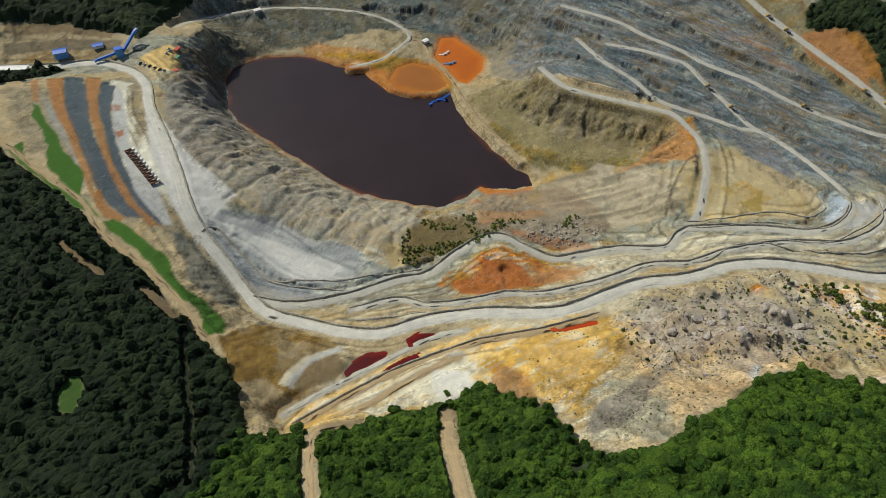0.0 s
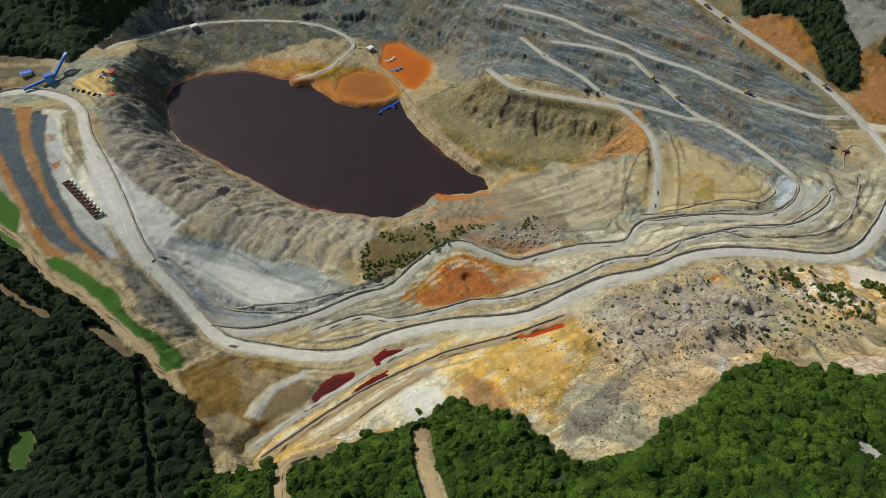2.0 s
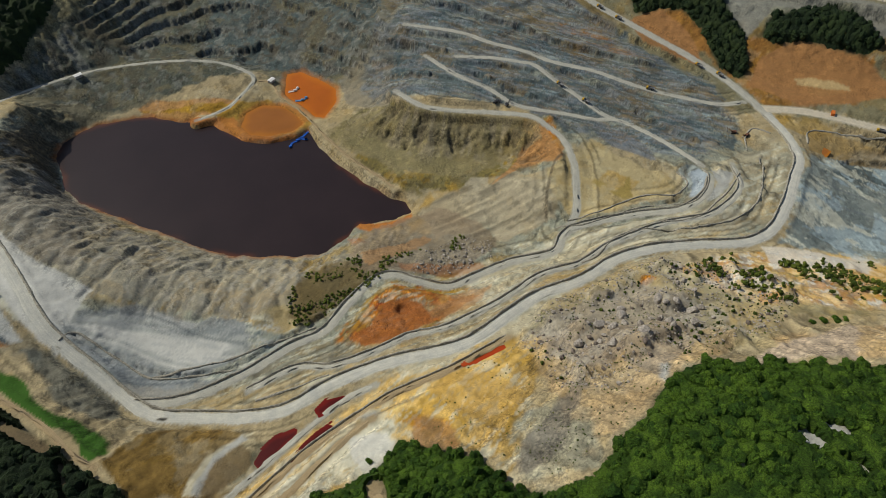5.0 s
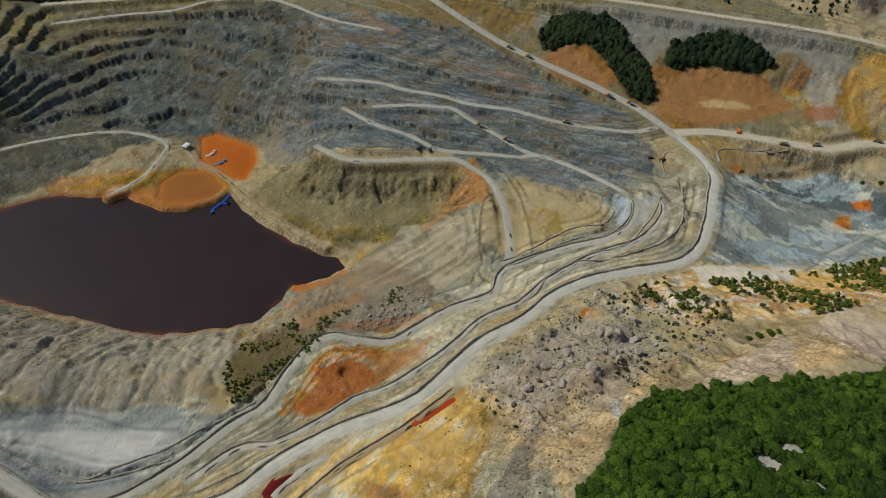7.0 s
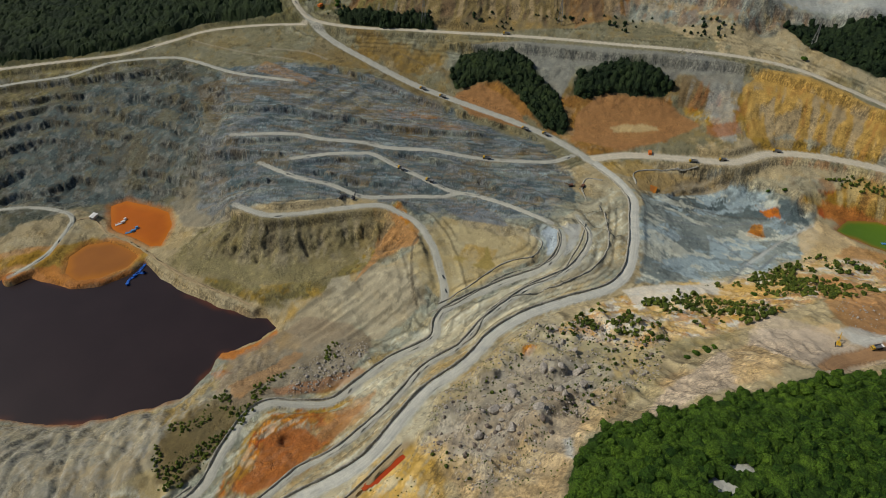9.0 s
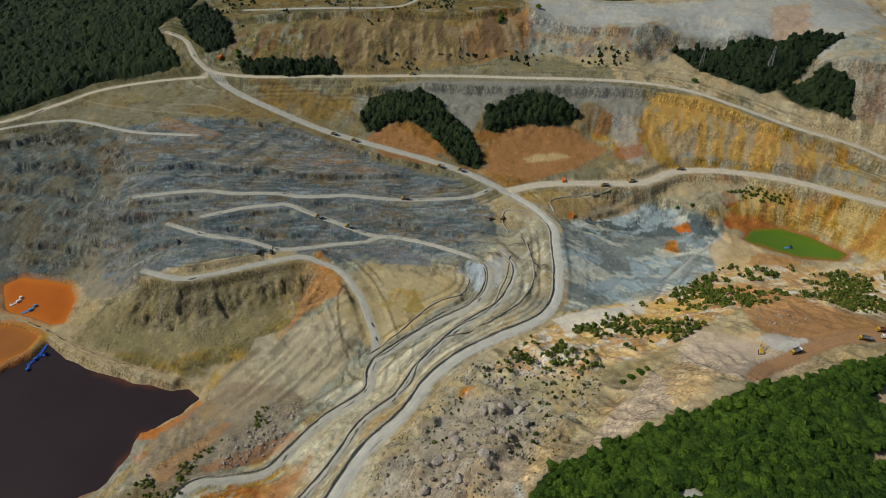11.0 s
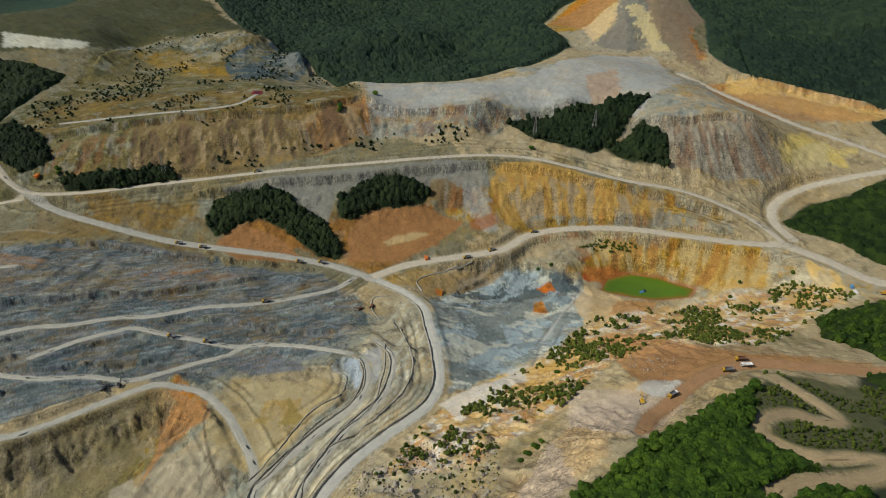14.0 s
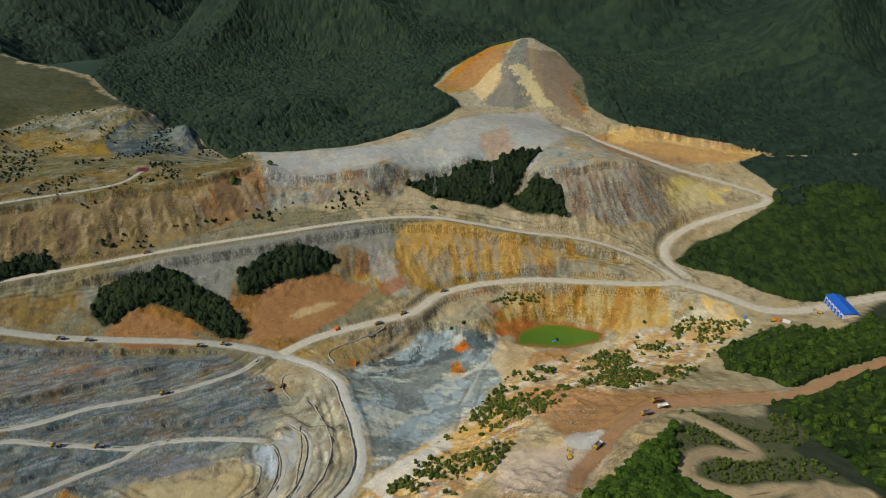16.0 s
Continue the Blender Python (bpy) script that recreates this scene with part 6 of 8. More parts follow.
detail("whitest", 0.9, [(-175, 536), (-165, 499), (-149, 463), (-124, 417), (-91, 378), (-105, 359), (-114, 349), (-118, 331), (-133, 361), (-149, 406), (-165, 470)], 2)

detail("orange", 0.85, [(8, 607), (29, 592), (48, 586), (50, 571), (76, 538), (97, 535), (110, 539), (110, 531), (88, 530), (49, 548), (25, 578), (4, 600)], 2)
detail("pinkwhite", 0.6, [(378, 115), (383, 85), (380, 53), (394, 46), (366, 37), (338, 55), (318, 83), (340, 108)], 3)
detail("scarp", 0.8, [(510, 110), (514, 84), (475, 41), (469, 0), (493, -44), (464, -35), (435, 15), (407, 42), (395, 72), (423, 93)], 3)
detail("whitest", 0.7, [(397, 68), (406, 49), (398, 40), (380, 53), (384, 71)], 2)
detail("gold", 0.7, [(416, 173), (454, 140), (488, 127), (448, 117), (393, 129), (369, 148)], 2)
detail("whitest", 0.65, [(357, 206), (404, 179), (431, 163), (419, 156), (364, 171), (344, 184)], 2)
detail("whitest", 0.75, [(32, 195), (51, 184), (52, 169), (39, 158), (30, 158), (28, 178)], 2)
detail("brown", 0.5, [(72, 185), (81, 180), (73, 155), (66, 162)], 3)
detail("mustard", 0.9, [(-33, 184), (-27, 185), (-28, 181), (-32, 181)], 0.5)
detail("mustard", 0.8, [(-51, 191), (-42, 193), (-44, 189), (-49, 188)], 0.5)
detail("brown", 0.8, [(-50, 212), (-40, 219), (-27, 223), (-21, 215), (-24, 207), (-37, 201), (-51, 198), (-55, 202)], 1.5)
detail("palegrey", 0.8, [(-58, 203), (-50, 214), (-36, 225), (-25, 229), (-22, 224), (-37, 220), (-47, 213), (-55, 199)], 1)
# the eastern slope is pale rock, its colours raised by up to 28 percent
box = stretch_of(EAST_SLOPE, 30)
C[box] *= (1 + 0.28 * smooth(25, -5, outline_distance(WX[box], WY[box], EAST_SLOPE)))[..., None]


def stroke(tone, amount, wide, line):
    """A thin line of another tone, such as a tyre track."""
    box = stretch_of(line, 6)
    d = line_distance(X[box] + 0.8 * fine[box], Y[box] + 0.8 * rough[box], glide([(*q, 0) for q in line], 4)[:, :2])
    C[box] += (np.array(PALETTE[tone]) - C[box]) * (amount * smooth(wide + 0.8, wide - 0.6, np.abs(d)))[..., None]


stroke("whitest", 0.8, 1.1, [(-114, 346), (-86, 334), (-61, 308), (-41, 293)])
stroke("whitest", 0.7, 0.9, [(-110, 354), (-72, 337), (-32, 302), (-14, 291)])
stroke("slate", 0.6, 1.0, [(-119, 339), (-102, 313), (-77, 298), (-42, 284)])
stroke("slate", 0.5, 0.9, [(-89, 362), (-59, 347), (-29, 315), (-8, 301)])
stroke("palegrey", 0.7, 1.0, [(-103, 357), (-64, 341), (-24, 303)])
stroke("slate", 0.5, 1.2, [(-111, 322), (-83, 305), (-49, 292), (-15, 289)])
# dark line along the fan's crest
stroke("umber", 0.75, 1.1, [(293, 368), (281, 364), (263, 345), (248, 324), (243, 315)])
stroke("umber", 0.5, 0.9, [(569, 172), (572, 152), (524, 161), (480, 166)])
stroke("whitest", 0.6, 1.2, [(484, 162), (540, 158), (590, 149)])
stroke("duskblue", 0.6, 1.2, [(441, 158), (484, 162), (481, 152), (520, 152)])
stroke("duskblue", 0.5, 1.0, [(469, 246), (510, 215), (551, 190), (586, 170)])
stroke("duskblue", 0.5, 1.0, [(465, 219), (495, 195), (487, 159)])
stroke("umber", 0.5, 0.8, [(354, 355), (361, 327), (369, 308), (365, 295), (346, 287)])
stroke("umber", 0.45, 1.2, [(544, 296), (540, 265), (531, 228), (573, 175)])
stroke("umber", 0.5, 0.8, [(469, 613), (476, 581), (486, 543)])
stroke("umber", 0.5, 0.8, [(413, 607), (426, 562), (441, 522)])
stroke("tanlobe", 0.6, 1.2, [(364, 732), (394, 692), (404, 661)])
stroke("tanlobe", 0.6, 1.0, [(308, 809), (318, 786), (343, 735), (374, 686)])
# dark lines along the low earth banks by the tracks
stroke("umber", 0.6, 0.7, [(-23, 186), (-1, 196), (13, 196), (35, 200), (56, 200), (81, 198)])
stroke("umber", 0.6, 0.7, [(-34, 179), (-10, 182), (11, 189), (30, 196), (49, 198)])
stroke("umber", 0.5, 0.7, [(-1, 226), (22, 232), (50, 223), (71, 220)])
stroke("umber", 0.5, 0.7, [(60, 210), (81, 206), (101, 209)])
stroke("palegrey", 0.6, 1.2, [(-17, 187), (2, 196), (29, 204), (50, 201)])
# stains that run down the tall faces; on the spur, umber in its crevices
MESA_FACE = [(497, 773), (513, 726), (567, 691), (648, 531), (701, 499), (742, 478), (775, 331), (829, 238), (828, 189), (814, 124), (849, 62), (866, 25), (872, -12), (820, -14), (785, 39), (775, 93), (800, 160), (812, 262), (762, 318), (714, 390), (690, 445), (630, 492), (590, 540), (505, 640), (456, 735)]
POND_WALL = [(600, 172), (640, 215), (670, 160), (684, 70), (700, -10), (660, -25), (640, 30), (652, 90), (625, 150)]
for outline, tone, lo, hi, amount, sign in (
        (OCHRE_WALL, "grey", 0.2, 0.5, 0.45, 1), (OCHRE_WALL, "rust", 0.25, 0.6, 0.35, -1), (POND_WALL, "rust", 0.25, 0.6, 0.4, 1), (POND_WALL, "paleyellow", 0.1, 0.4, 0.5, -1),
        (MESA_FACE, "rust", 0.3, 0.6, 0.35, 1), (MESA_FACE, "sandgrey", 0.15, 0.45, 0.6, -1), (MESA_FACE, "umber", 0.15, 0.4, 0.2, 1), (SPUR, "umber", 0.3, 0.5, 0.5, 1), (SPUR, "tanlobe", 0.25, 0.5, 0.4, -1),
        (PIT_FACE, "grey", 0.15, 0.45, 0.45, 1), (PIT_FACE, "umber", 0.2, 0.5, 0.5, -1), ([(498, 649), (592, 517), (668, 455), (730, 483), (650, 549), (551, 688)], "umber", 0.1, 0.4, 0.5, 1), ([(498, 649), (592, 517), (668, 455), (730, 483), (650, 549), (551, 688)], "gold", 0.15, 0.4, 0.35, -1),
        ([(802, 767), (896, 745), (866, 650), (791, 630), (750, 705)], "grey", 0.2, 0.4, 0.6, 1)):
    box = stretch_of(outline, 10)
    w = amount * smooth(lo, hi, sign * drip[box]) * smooth(3, -3, outline_distance(WX[box], WY[box], outline)) * smooth(0.15, 0.4, slope[box])
    C[box] += (np.array(PALETTE[tone]) - C[box]) * w[..., None]
lay_patches(("grass",), True)
C += (ROAD_TONE * 0.97 - C) * (0.18 * road_mask * smooth(0.0, 0.3, ROAD_W + 0.2))[..., None] * (ROAD_TONE.sum(-1, keepdims=True) > 0)
C += (ROAD_TONE - C) * (0.94 * ROAD_W)[..., None]
for name, level, tone, reach in (("lake", 0, "rust", 5), ("orange", 3, "orange", 6), ("north", 4, "orange", 7), ("green", 8, "rust", 6)):
    w = smooth(reach, 0, shore[name] + 2.5 * fine) * (0.75 if name != "lake" else 0.7 * smooth(-0.1, 0.35, fbm(X, Y, 70, 2, 83)))
    C += (np.array(PALETTE[tone]) - C) * w[..., None]

mine_d = outline_distance(WX, WY, MINE_ALL)
FORESTS = {
    "knoll_wood": [(486, 538), (513, 548), (535, 538), (552, 509), (556, 487), (546, 455), (541, 417), (524, 392), (510, 385), (503, 410), (508, 436), (517, 461), (515, 490), (499, 505), (478, 516)],
    "ledge_wood": [(574, 427), (601, 417), (623, 404), (636, 384), (638, 357), (633, 340), (613, 345), (595, 372), (579, 390), (558, 400), (555, 413)],
    "pylon_wood": [(778, 307), (807, 266), (863, 172), (862, 146), (793, 169), (762, 192), (765, 265)],
    "cone_wood": [(779, 179), (817, 147), (800, 112), (770, 100), (766, 142)],
    "yard_wood": [(584, -57), (615, -119), (641, -182), (655, -215), (578, -190), (544, -125), (526, -80), (544, -57)],
    "mesa_wood": [(462, 720), (480, 690), (530, 620), (520, 600), (480, 650), (456, 700)],
    "hedge_wood": [(-345, 578), (-290, 585), (-262, 585), (-250, 578), (-265, 571), (-287, 562), (-345, 556)],
    "junction_wood": [(470, 850), (452, 790), (450, 760), (480, 740), (500, 780), (510, 840)],
}
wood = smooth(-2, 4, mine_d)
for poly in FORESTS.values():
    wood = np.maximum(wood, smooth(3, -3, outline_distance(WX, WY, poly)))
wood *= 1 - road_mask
# glades and a cut line in the western wood
GLADE = [(-179, 220), (-168, 221), (-163, 208), (-168, 190), (-178, 196)]
glade = smooth(2, -2, outline_distance(WX, WY, GLADE))
bare = np.zeros_like(X)
for wide, line in ((3.5, [(-205, 335), (-191, 317), (-173, 300)]), (3.5, [(-145, 284), (-131, 266), (-123, 256)]), (2.2, [(-117, 244), (-109, 196), (-98, 135)])):
    box = stretch_of(line, 10)
    bare[box] = np.maximum(bare[box], smooth(wide + 1, wide - 1, np.abs(line_distance(X[box] + 2 * rough[box], Y[box], line))))
ROCKY_GAPS = [
    [(194, 69), (199, 67), (200, 58), (194, 57), (190, 65)],
    [(208, 70), (214, 59), (211, 56), (205, 65)],
    [(199, 55), (203, 45), (199, 43), (196, 51)],
    [(162, 70), (164, 67), (160, 64), (159, 66)],
    [(183, 132), (186, 130), (174, 119), (173, 121)],
]
gaps = np.zeros_like(X)
for outline in ROCKY_GAPS:
    box = stretch_of(outline, 8)
    gaps[box] = np.maximum(gaps[box], smooth(1.5, -1.0, outline_distance(X[box] + 2.5 * fine[box], Y[box] + 2.5 * rough[box], outline)))
wood *= (1 - glade) * (1 - bare) * (1 - gaps)
CLEARING = [(428, -2), (440, -32), (452, -79), (420, -85), (398, -66), (345, -95), (320, -30), (345, 8), (380, 6), (405, -4)]
clearing = smooth(3, -3, outline_distance(WX, WY, CLEARING))
# wood floor turns bluer to the east, haze painted in
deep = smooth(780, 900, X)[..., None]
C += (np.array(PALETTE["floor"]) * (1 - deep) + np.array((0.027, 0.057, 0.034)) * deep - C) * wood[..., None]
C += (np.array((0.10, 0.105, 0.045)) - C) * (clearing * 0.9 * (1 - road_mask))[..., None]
# distant hills get a blue-green tint in place of haze
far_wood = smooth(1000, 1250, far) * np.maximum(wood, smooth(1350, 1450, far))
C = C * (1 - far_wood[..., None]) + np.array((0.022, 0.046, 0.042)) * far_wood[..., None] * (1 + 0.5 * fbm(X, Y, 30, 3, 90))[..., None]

C += (np.array((0.045, 0.095, 0.016)) - C) * glade[..., None]
C += (np.array(PALETTE["palegrey"]) - C) * (0.9 * gaps)[..., None]
C += (np.array((0.018, 0.028, 0.012)) - C) * (bare * smooth(-119, -113, X))[..., None]
C += (np.array((0.12, 0.085, 0.045)) - C) * (0.8 * bare * smooth(-112, -118, X))[..., None]
G = G * (1 - far_wood) + 1.0 * far_wood


# ---------------------------------------------------------------- meshes
def mesh_of(name, verts, faces, material, smooth_shade=True):
    """A mesh from arrays of places and of faces that all have the same number of corners."""
    me = bpy.data.meshes.new(name)
    verts, faces = np.asarray(verts, np.float32), np.asarray(faces, np.int32)
    n, k = faces.shape
    me.vertices.add(len(verts))
    me.vertices.foreach_set("co", verts.ravel())
    me.loops.add(n * k)
    me.loops.foreach_set("vertex_index", faces.ravel())
    me.polygons.add(n)
    me.polygons.foreach_set("loop_start", np.arange(0, n * k, k, dtype=np.int32))
    me.polygons.foreach_set("use_smooth", np.full(n, smooth_shade))
    me.materials.append(material)
    me.update(calc_edges=True)
    return me


def grid_faces(nj, ni):
    k = np.arange(nj * ni).reshape(nj, ni)
    return np.stack([k[:-1, :-1], k[:-1, 1:], k[1:, 1:], k[1:, :-1]], -1).reshape(-1, 4)


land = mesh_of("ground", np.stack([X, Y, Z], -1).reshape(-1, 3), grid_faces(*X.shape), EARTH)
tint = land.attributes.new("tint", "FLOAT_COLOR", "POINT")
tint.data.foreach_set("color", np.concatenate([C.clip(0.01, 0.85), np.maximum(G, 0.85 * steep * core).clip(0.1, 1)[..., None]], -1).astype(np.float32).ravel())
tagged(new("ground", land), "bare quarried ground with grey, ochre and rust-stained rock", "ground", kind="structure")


def water_sheet(name, level, poly, material, label, reach=2.5, bank=9.0, stain=0.8):
    """A flat sheet of water out to just under its banks."""
    p = np.array(poly, float)
    lo, hi = p.min(0) - 4, p.max(0) + 4
    d = 2.0 if hi[0] - lo[0] > 60 else 0.7
    gx, gy = np.arange(lo[0], hi[0] + d, d), np.arange(lo[1], hi[1] + d, d)
    x, y = np.meshgrid(gx, gy)
    sd = outline_distance(x, y, poly)
    f = grid_faces(*x.shape)
    f = f[(sd.ravel()[f] < reach).any(1)]
    used, inv = np.unique(f, return_inverse=True)
    co = np.stack([x, y, np.full(x.shape, level)], -1).reshape(-1, 3)[used]
    me = mesh_of(name, co, inv.reshape(-1, 4), material)
    at = me.attributes.new("bank", "FLOAT", "POINT")
    at.data.foreach_set("value", (stain * smooth(-bank, 1.0, sd.ravel()[used] + 3 * fbm(co[:, 0], co[:, 1], 14, 3, 95)) * smooth(-0.25, 0.35, fbm(co[:, 0], co[:, 1], 45, 2, 96) + (stain > 0.5) * 0.6)).astype(np.float32))
    return tagged(new(name, me), label, "water", kind="structure")


water_sheet("water_lake", 0.0, LAKE, LAKE_WATER, "dark brown acid lake in the flooded pit", bank=5, stain=0.45)
water_sheet("water_orange_pond", 3.0, ORANGE_POND, ORANGE_WATER, "shallow orange settling pond behind a rusty bank")
water_sheet("water_north_pond", 4.0, NORTH_POND, NORTH_WATER, "bright orange pond under the rock face")
water_sheet("water_green_pond", 8.0, GREEN_POND, GREEN_WATER, "green pond in the small second pit", bank=6)
water_sheet("water_yellow_pool", float(ground_at(508, 276)) + 0.35, [(502, 282), (512, 281), (514, 274), (506, 271), (500, 274)], ORANGE_WATER, "small ochre-yellow pool beside the road", 1.0, 1.5)
water_sheet("water_red_pool_north", float(ground_at(689, 614)) + 0.4, [(684, 619), (693, 621), (696, 612), (686, 607)], RED_WATER, "small dark red pool on the plateau", 1.0, 1.5)
for level, poly in POOLS:
    water_sheet("water_red_pool", level, poly, BRIGHT_WATER if poly[0][0] > 100 else RED_WATER, "narrow blood-red pool between the earth banks", 1.0, 2.0, 0.5)


def ribbon(name, p, offsets, lift, material, parent=None, jitter=0.0, seed=0):
    """A strip along the line p; offsets and lifts give its cross-section."""
    t = np.gradient(p[:, :2], axis=0)
    t /= np.linalg.norm(t, axis=1)[:, None] + 1e-9
    side = np.stack([-t[:, 1], t[:, 0]], -1)
    run = np.r_[0, np.cumsum(np.hypot(*np.diff(p[:, :2], axis=0).T))]
    n, k = len(p), len(offsets)
    off = np.array(offsets)[None, :] + jitter * np.stack([vnoise(run / 5, np.full(n, 3.0 * j), seed) for j in range(k)], -1)
    hgt = np.array(lift)[None, :] * (1 + (0.45 * vnoise(run / 4, run * 0, seed + 3)[:, None] if jitter else 0))
    co = np.empty((n, k, 3))
    co[..., :2] = p[:, None, :2] + side[:, None, :] * off[..., None]
    co[..., 2] = p[:, 2, None] + hgt
    f = grid_faces(n, k)[:, ::-1]
    me = mesh_of(name, co.reshape(-1, 3), f, material)
    uv = me.uv_layers.new(name="UVMap")
    flat = np.stack([np.broadcast_to(off, (n, k)), np.broadcast_to(run[:, None], (n, k))], -1).reshape(-1, 2)
    uv.data.foreach_set("uv", flat[f.ravel()].astype(np.float32).ravel())
    ob = new(name, me)
    ob.parent = parent
    return ob


for k, (name, (width, berm_l, berm_r, line)) in enumerate(ROADS.items()):
    p = ROAD_LINES[name]
    h = width / 2
    w = h * 0.74
    p = p.copy()
    for e, f in ((0, 1), (-1, -2)):              # a free end runs out into the ground
        if not any(np.hypot(*(q[i, :2] - p[e, :2])) < 4 for other, q in ROAD_LINES.items() if other != name for i in (0, -1)):
            p[e, 2] -= 1.0
            p[f, 2] -= 0.3
    road = ribbon("road_" + name, p, [w + 0.5, w * 0.7, w * 0.35, 0, -w * 0.35, -w * 0.7, -w - 0.5], [-0.3, 0.0, 0.0, 0.05, 0.0, 0.0, -0.3], ROAD_MATS[tone_of(name)], None, 0.8, k)
    for sign, tall in ((1, berm_l), (-1, berm_r)):
        if tall >= 0.6:
            base = np.array([-1.0, -0.5, 0.0, 0.5, 1.0]) * (0.35 + tall * 0.55)
            ribbon("berm", p, list(sign * (h + 0.4 + base + 0.5 * tall))[::sign], list(np.array([-0.5, 0.65, 1.0, 0.6, -0.6]) * tall)[::sign], BERM, road, 0.45, 7 * k + sign)
    tagged(road, "unpaved mine road of pale crushed rock between earth berms", "road", kind="structure")

for k, (tall, line) in enumerate(WINDROWS):
    p = glide([(*q, 0) for q in line], 3.0)
    p[:, 2] = ground_at(p[:, 0], p[:, 1])
    wide = 0.5 + 0.6 * tall
    ridge_ob = ribbon("berm_windrow", p, [wide, wide * 0.5, 0, -wide * 0.5, -wide], [-0.6, 0.6 * tall, tall, 0.6 * tall, -0.6], BERM, None, 0.5, 300 + k)
    tagged(ridge_ob, "low ridge of dark pushed-up earth along a bench", "berm", kind="structure")

# ---------------------------------------------------------------- trees
def ico(sub):
    bm = bmesh.new()
    bmesh.ops.create_icosphere(bm, subdivisions=sub, radius=1.0)
    v = np.array([q.co[:] for q in bm.verts])
    f = np.array([[q.index for q in t.verts] for t in bm.faces])
    bm.free()
    return v, f


ICO1, ICO2 = ico(1), ico(2)
rng = np.random.default_rng(7)


def crown_shape(lobes, tufts, tall=1.0, spray=0.07):
    """A crown of lumpy lobes with leaf tufts standing out of them, about 1 across and standing on 0."""
    vs, fs, n = [], [], 0
    for k in range(lobes):
        a, r = k * 2.4 + rng.uniform(0, 1), (0.30 if k else 0.0) * rng.uniform(0.6, 1.1)
        c = np.array([r * math.cos(a), r * math.sin(a), tall * (0.6 if k == 0 else rng.uniform(0.3, 0.56))])
        s = rng.uniform(0.30, 0.40) * np.array([1, 1, 0.85 * tall])
        ball_ = ICO1
        v = ball_[0] * (1 + rng.uniform(-0.30, 0.30, (len(ball_[0]), 1))) * s + c
        vs.append(v), fs.append(ball_[1] + n)
        n += len(v)
    heads = [(v.mean(0), np.abs(v - v.mean(0)).max(0)) for v in vs]
    for k in range(tufts):                       # sprays of leaves over the lobes, more above than below
        c, r = heads[k % len(heads)]
        d = rng.normal(size=3) + (0, 0, 0.55)
        d /= np.linalg.norm(d)
        q = c + d * r * rng.uniform(0.86, 1.12)
        e = rng.normal(size=(3, 3)) * spray
        e -= np.outer(e @ d, d) * 0.6
        if np.dot(np.cross(e[1] - e[0], e[2] - e[0]), d) < 0:
            e = e[::-1]
        vs.append(q + e), fs.append(np.array([[0, 1, 2]]) + n)
        n += 3
    return np.concatenate(vs), np.concatenate(fs)


BIG = [crown_shape(5, 150, t, 0.062) for t in (0.9, 1.0, 1.15, 1.0)]
MID = [crown_shape(3, 44, t, 0.085) for t in (0.9, 1.05, 1.2)]
SMALL = [crown_shape(2, 16, t, 0.10) for t in (0.9, 1.1)]
FAR_CROWN = [crown_shape(1, 0, t, 0.12) for t in (0.6, 0.75)]


def scatter(poly, gap, seed, x0=None):
    """Jittered places inside an outline."""
    r = np.random.default_rng(seed)
    p = np.array(poly, float)
    lo, hi = p.min(0), p.max(0)
    x, y = np.meshgrid(np.arange(lo[0], hi[0], gap), np.arange(lo[1], hi[1], gap * 0.88))
    x = x + (np.arange(x.shape[0])[:, None] % 2) * gap / 2
    x, y = (x + r.uniform(-0.62, 0.62, x.shape) * gap).ravel(), (y + r.uniform(-0.62, 0.62, y.shape) * gap).ravel()
    ok = outline_distance(x + 2 * fbm(x, y, 15, 2, 5), y, poly) < 0
    return x[ok], y[ok]


def joined(name, places, shapes, material, label, size, seed, category="trees"):
    """Crowns beyond counting, as one mesh."""
    r = np.random.default_rng(seed)
    x, y = places
    z = ground_at(x, y)
    kind = r.integers(len(shapes), size=len(x))
    vs, fs, n = [], [], 0
    for k, (v, f) in enumerate(shapes):
        m = kind == k
        c = int(m.sum())
        if not c:
            continue
        s = (size[0] + (size[1] - size[0]) * r.uniform(0, 1, c) ** (4.0 if category == "rubble" else 1.4))[:, None, None]
        a = r.uniform(0, math.tau, c)
        co, si = np.cos(a)[:, None], np.sin(a)[:, None]
        w = np.stack([v[None, :, 0] * co - v[None, :, 1] * si, v[None, :, 0] * si + v[None, :, 1] * co, np.broadcast_to(v[None, :, 2], (c, len(v))) * r.uniform(0.85, 1.2, (c, 1))], -1) * s
        w += np.stack([x[m], y[m], z[m] - 0.3], -1)[:, None, :]
        vs.append(w.reshape(-1, 3))
        fs.append((f[None] + (np.arange(c) * len(v))[:, None, None] + n).reshape(-1, 3))
        n += c * len(v)
    if vs:
        tagged(new(name, mesh_of(name, np.concatenate(vs), np.concatenate(fs), material, shapes is FAR_CROWN)), label, category, kind="stuff")


def wooded(x, y):
    return bilinear(GX, GY, wood, x, y) > 0.55


def only(places, mask):
    return places[0][mask], places[1][mask]


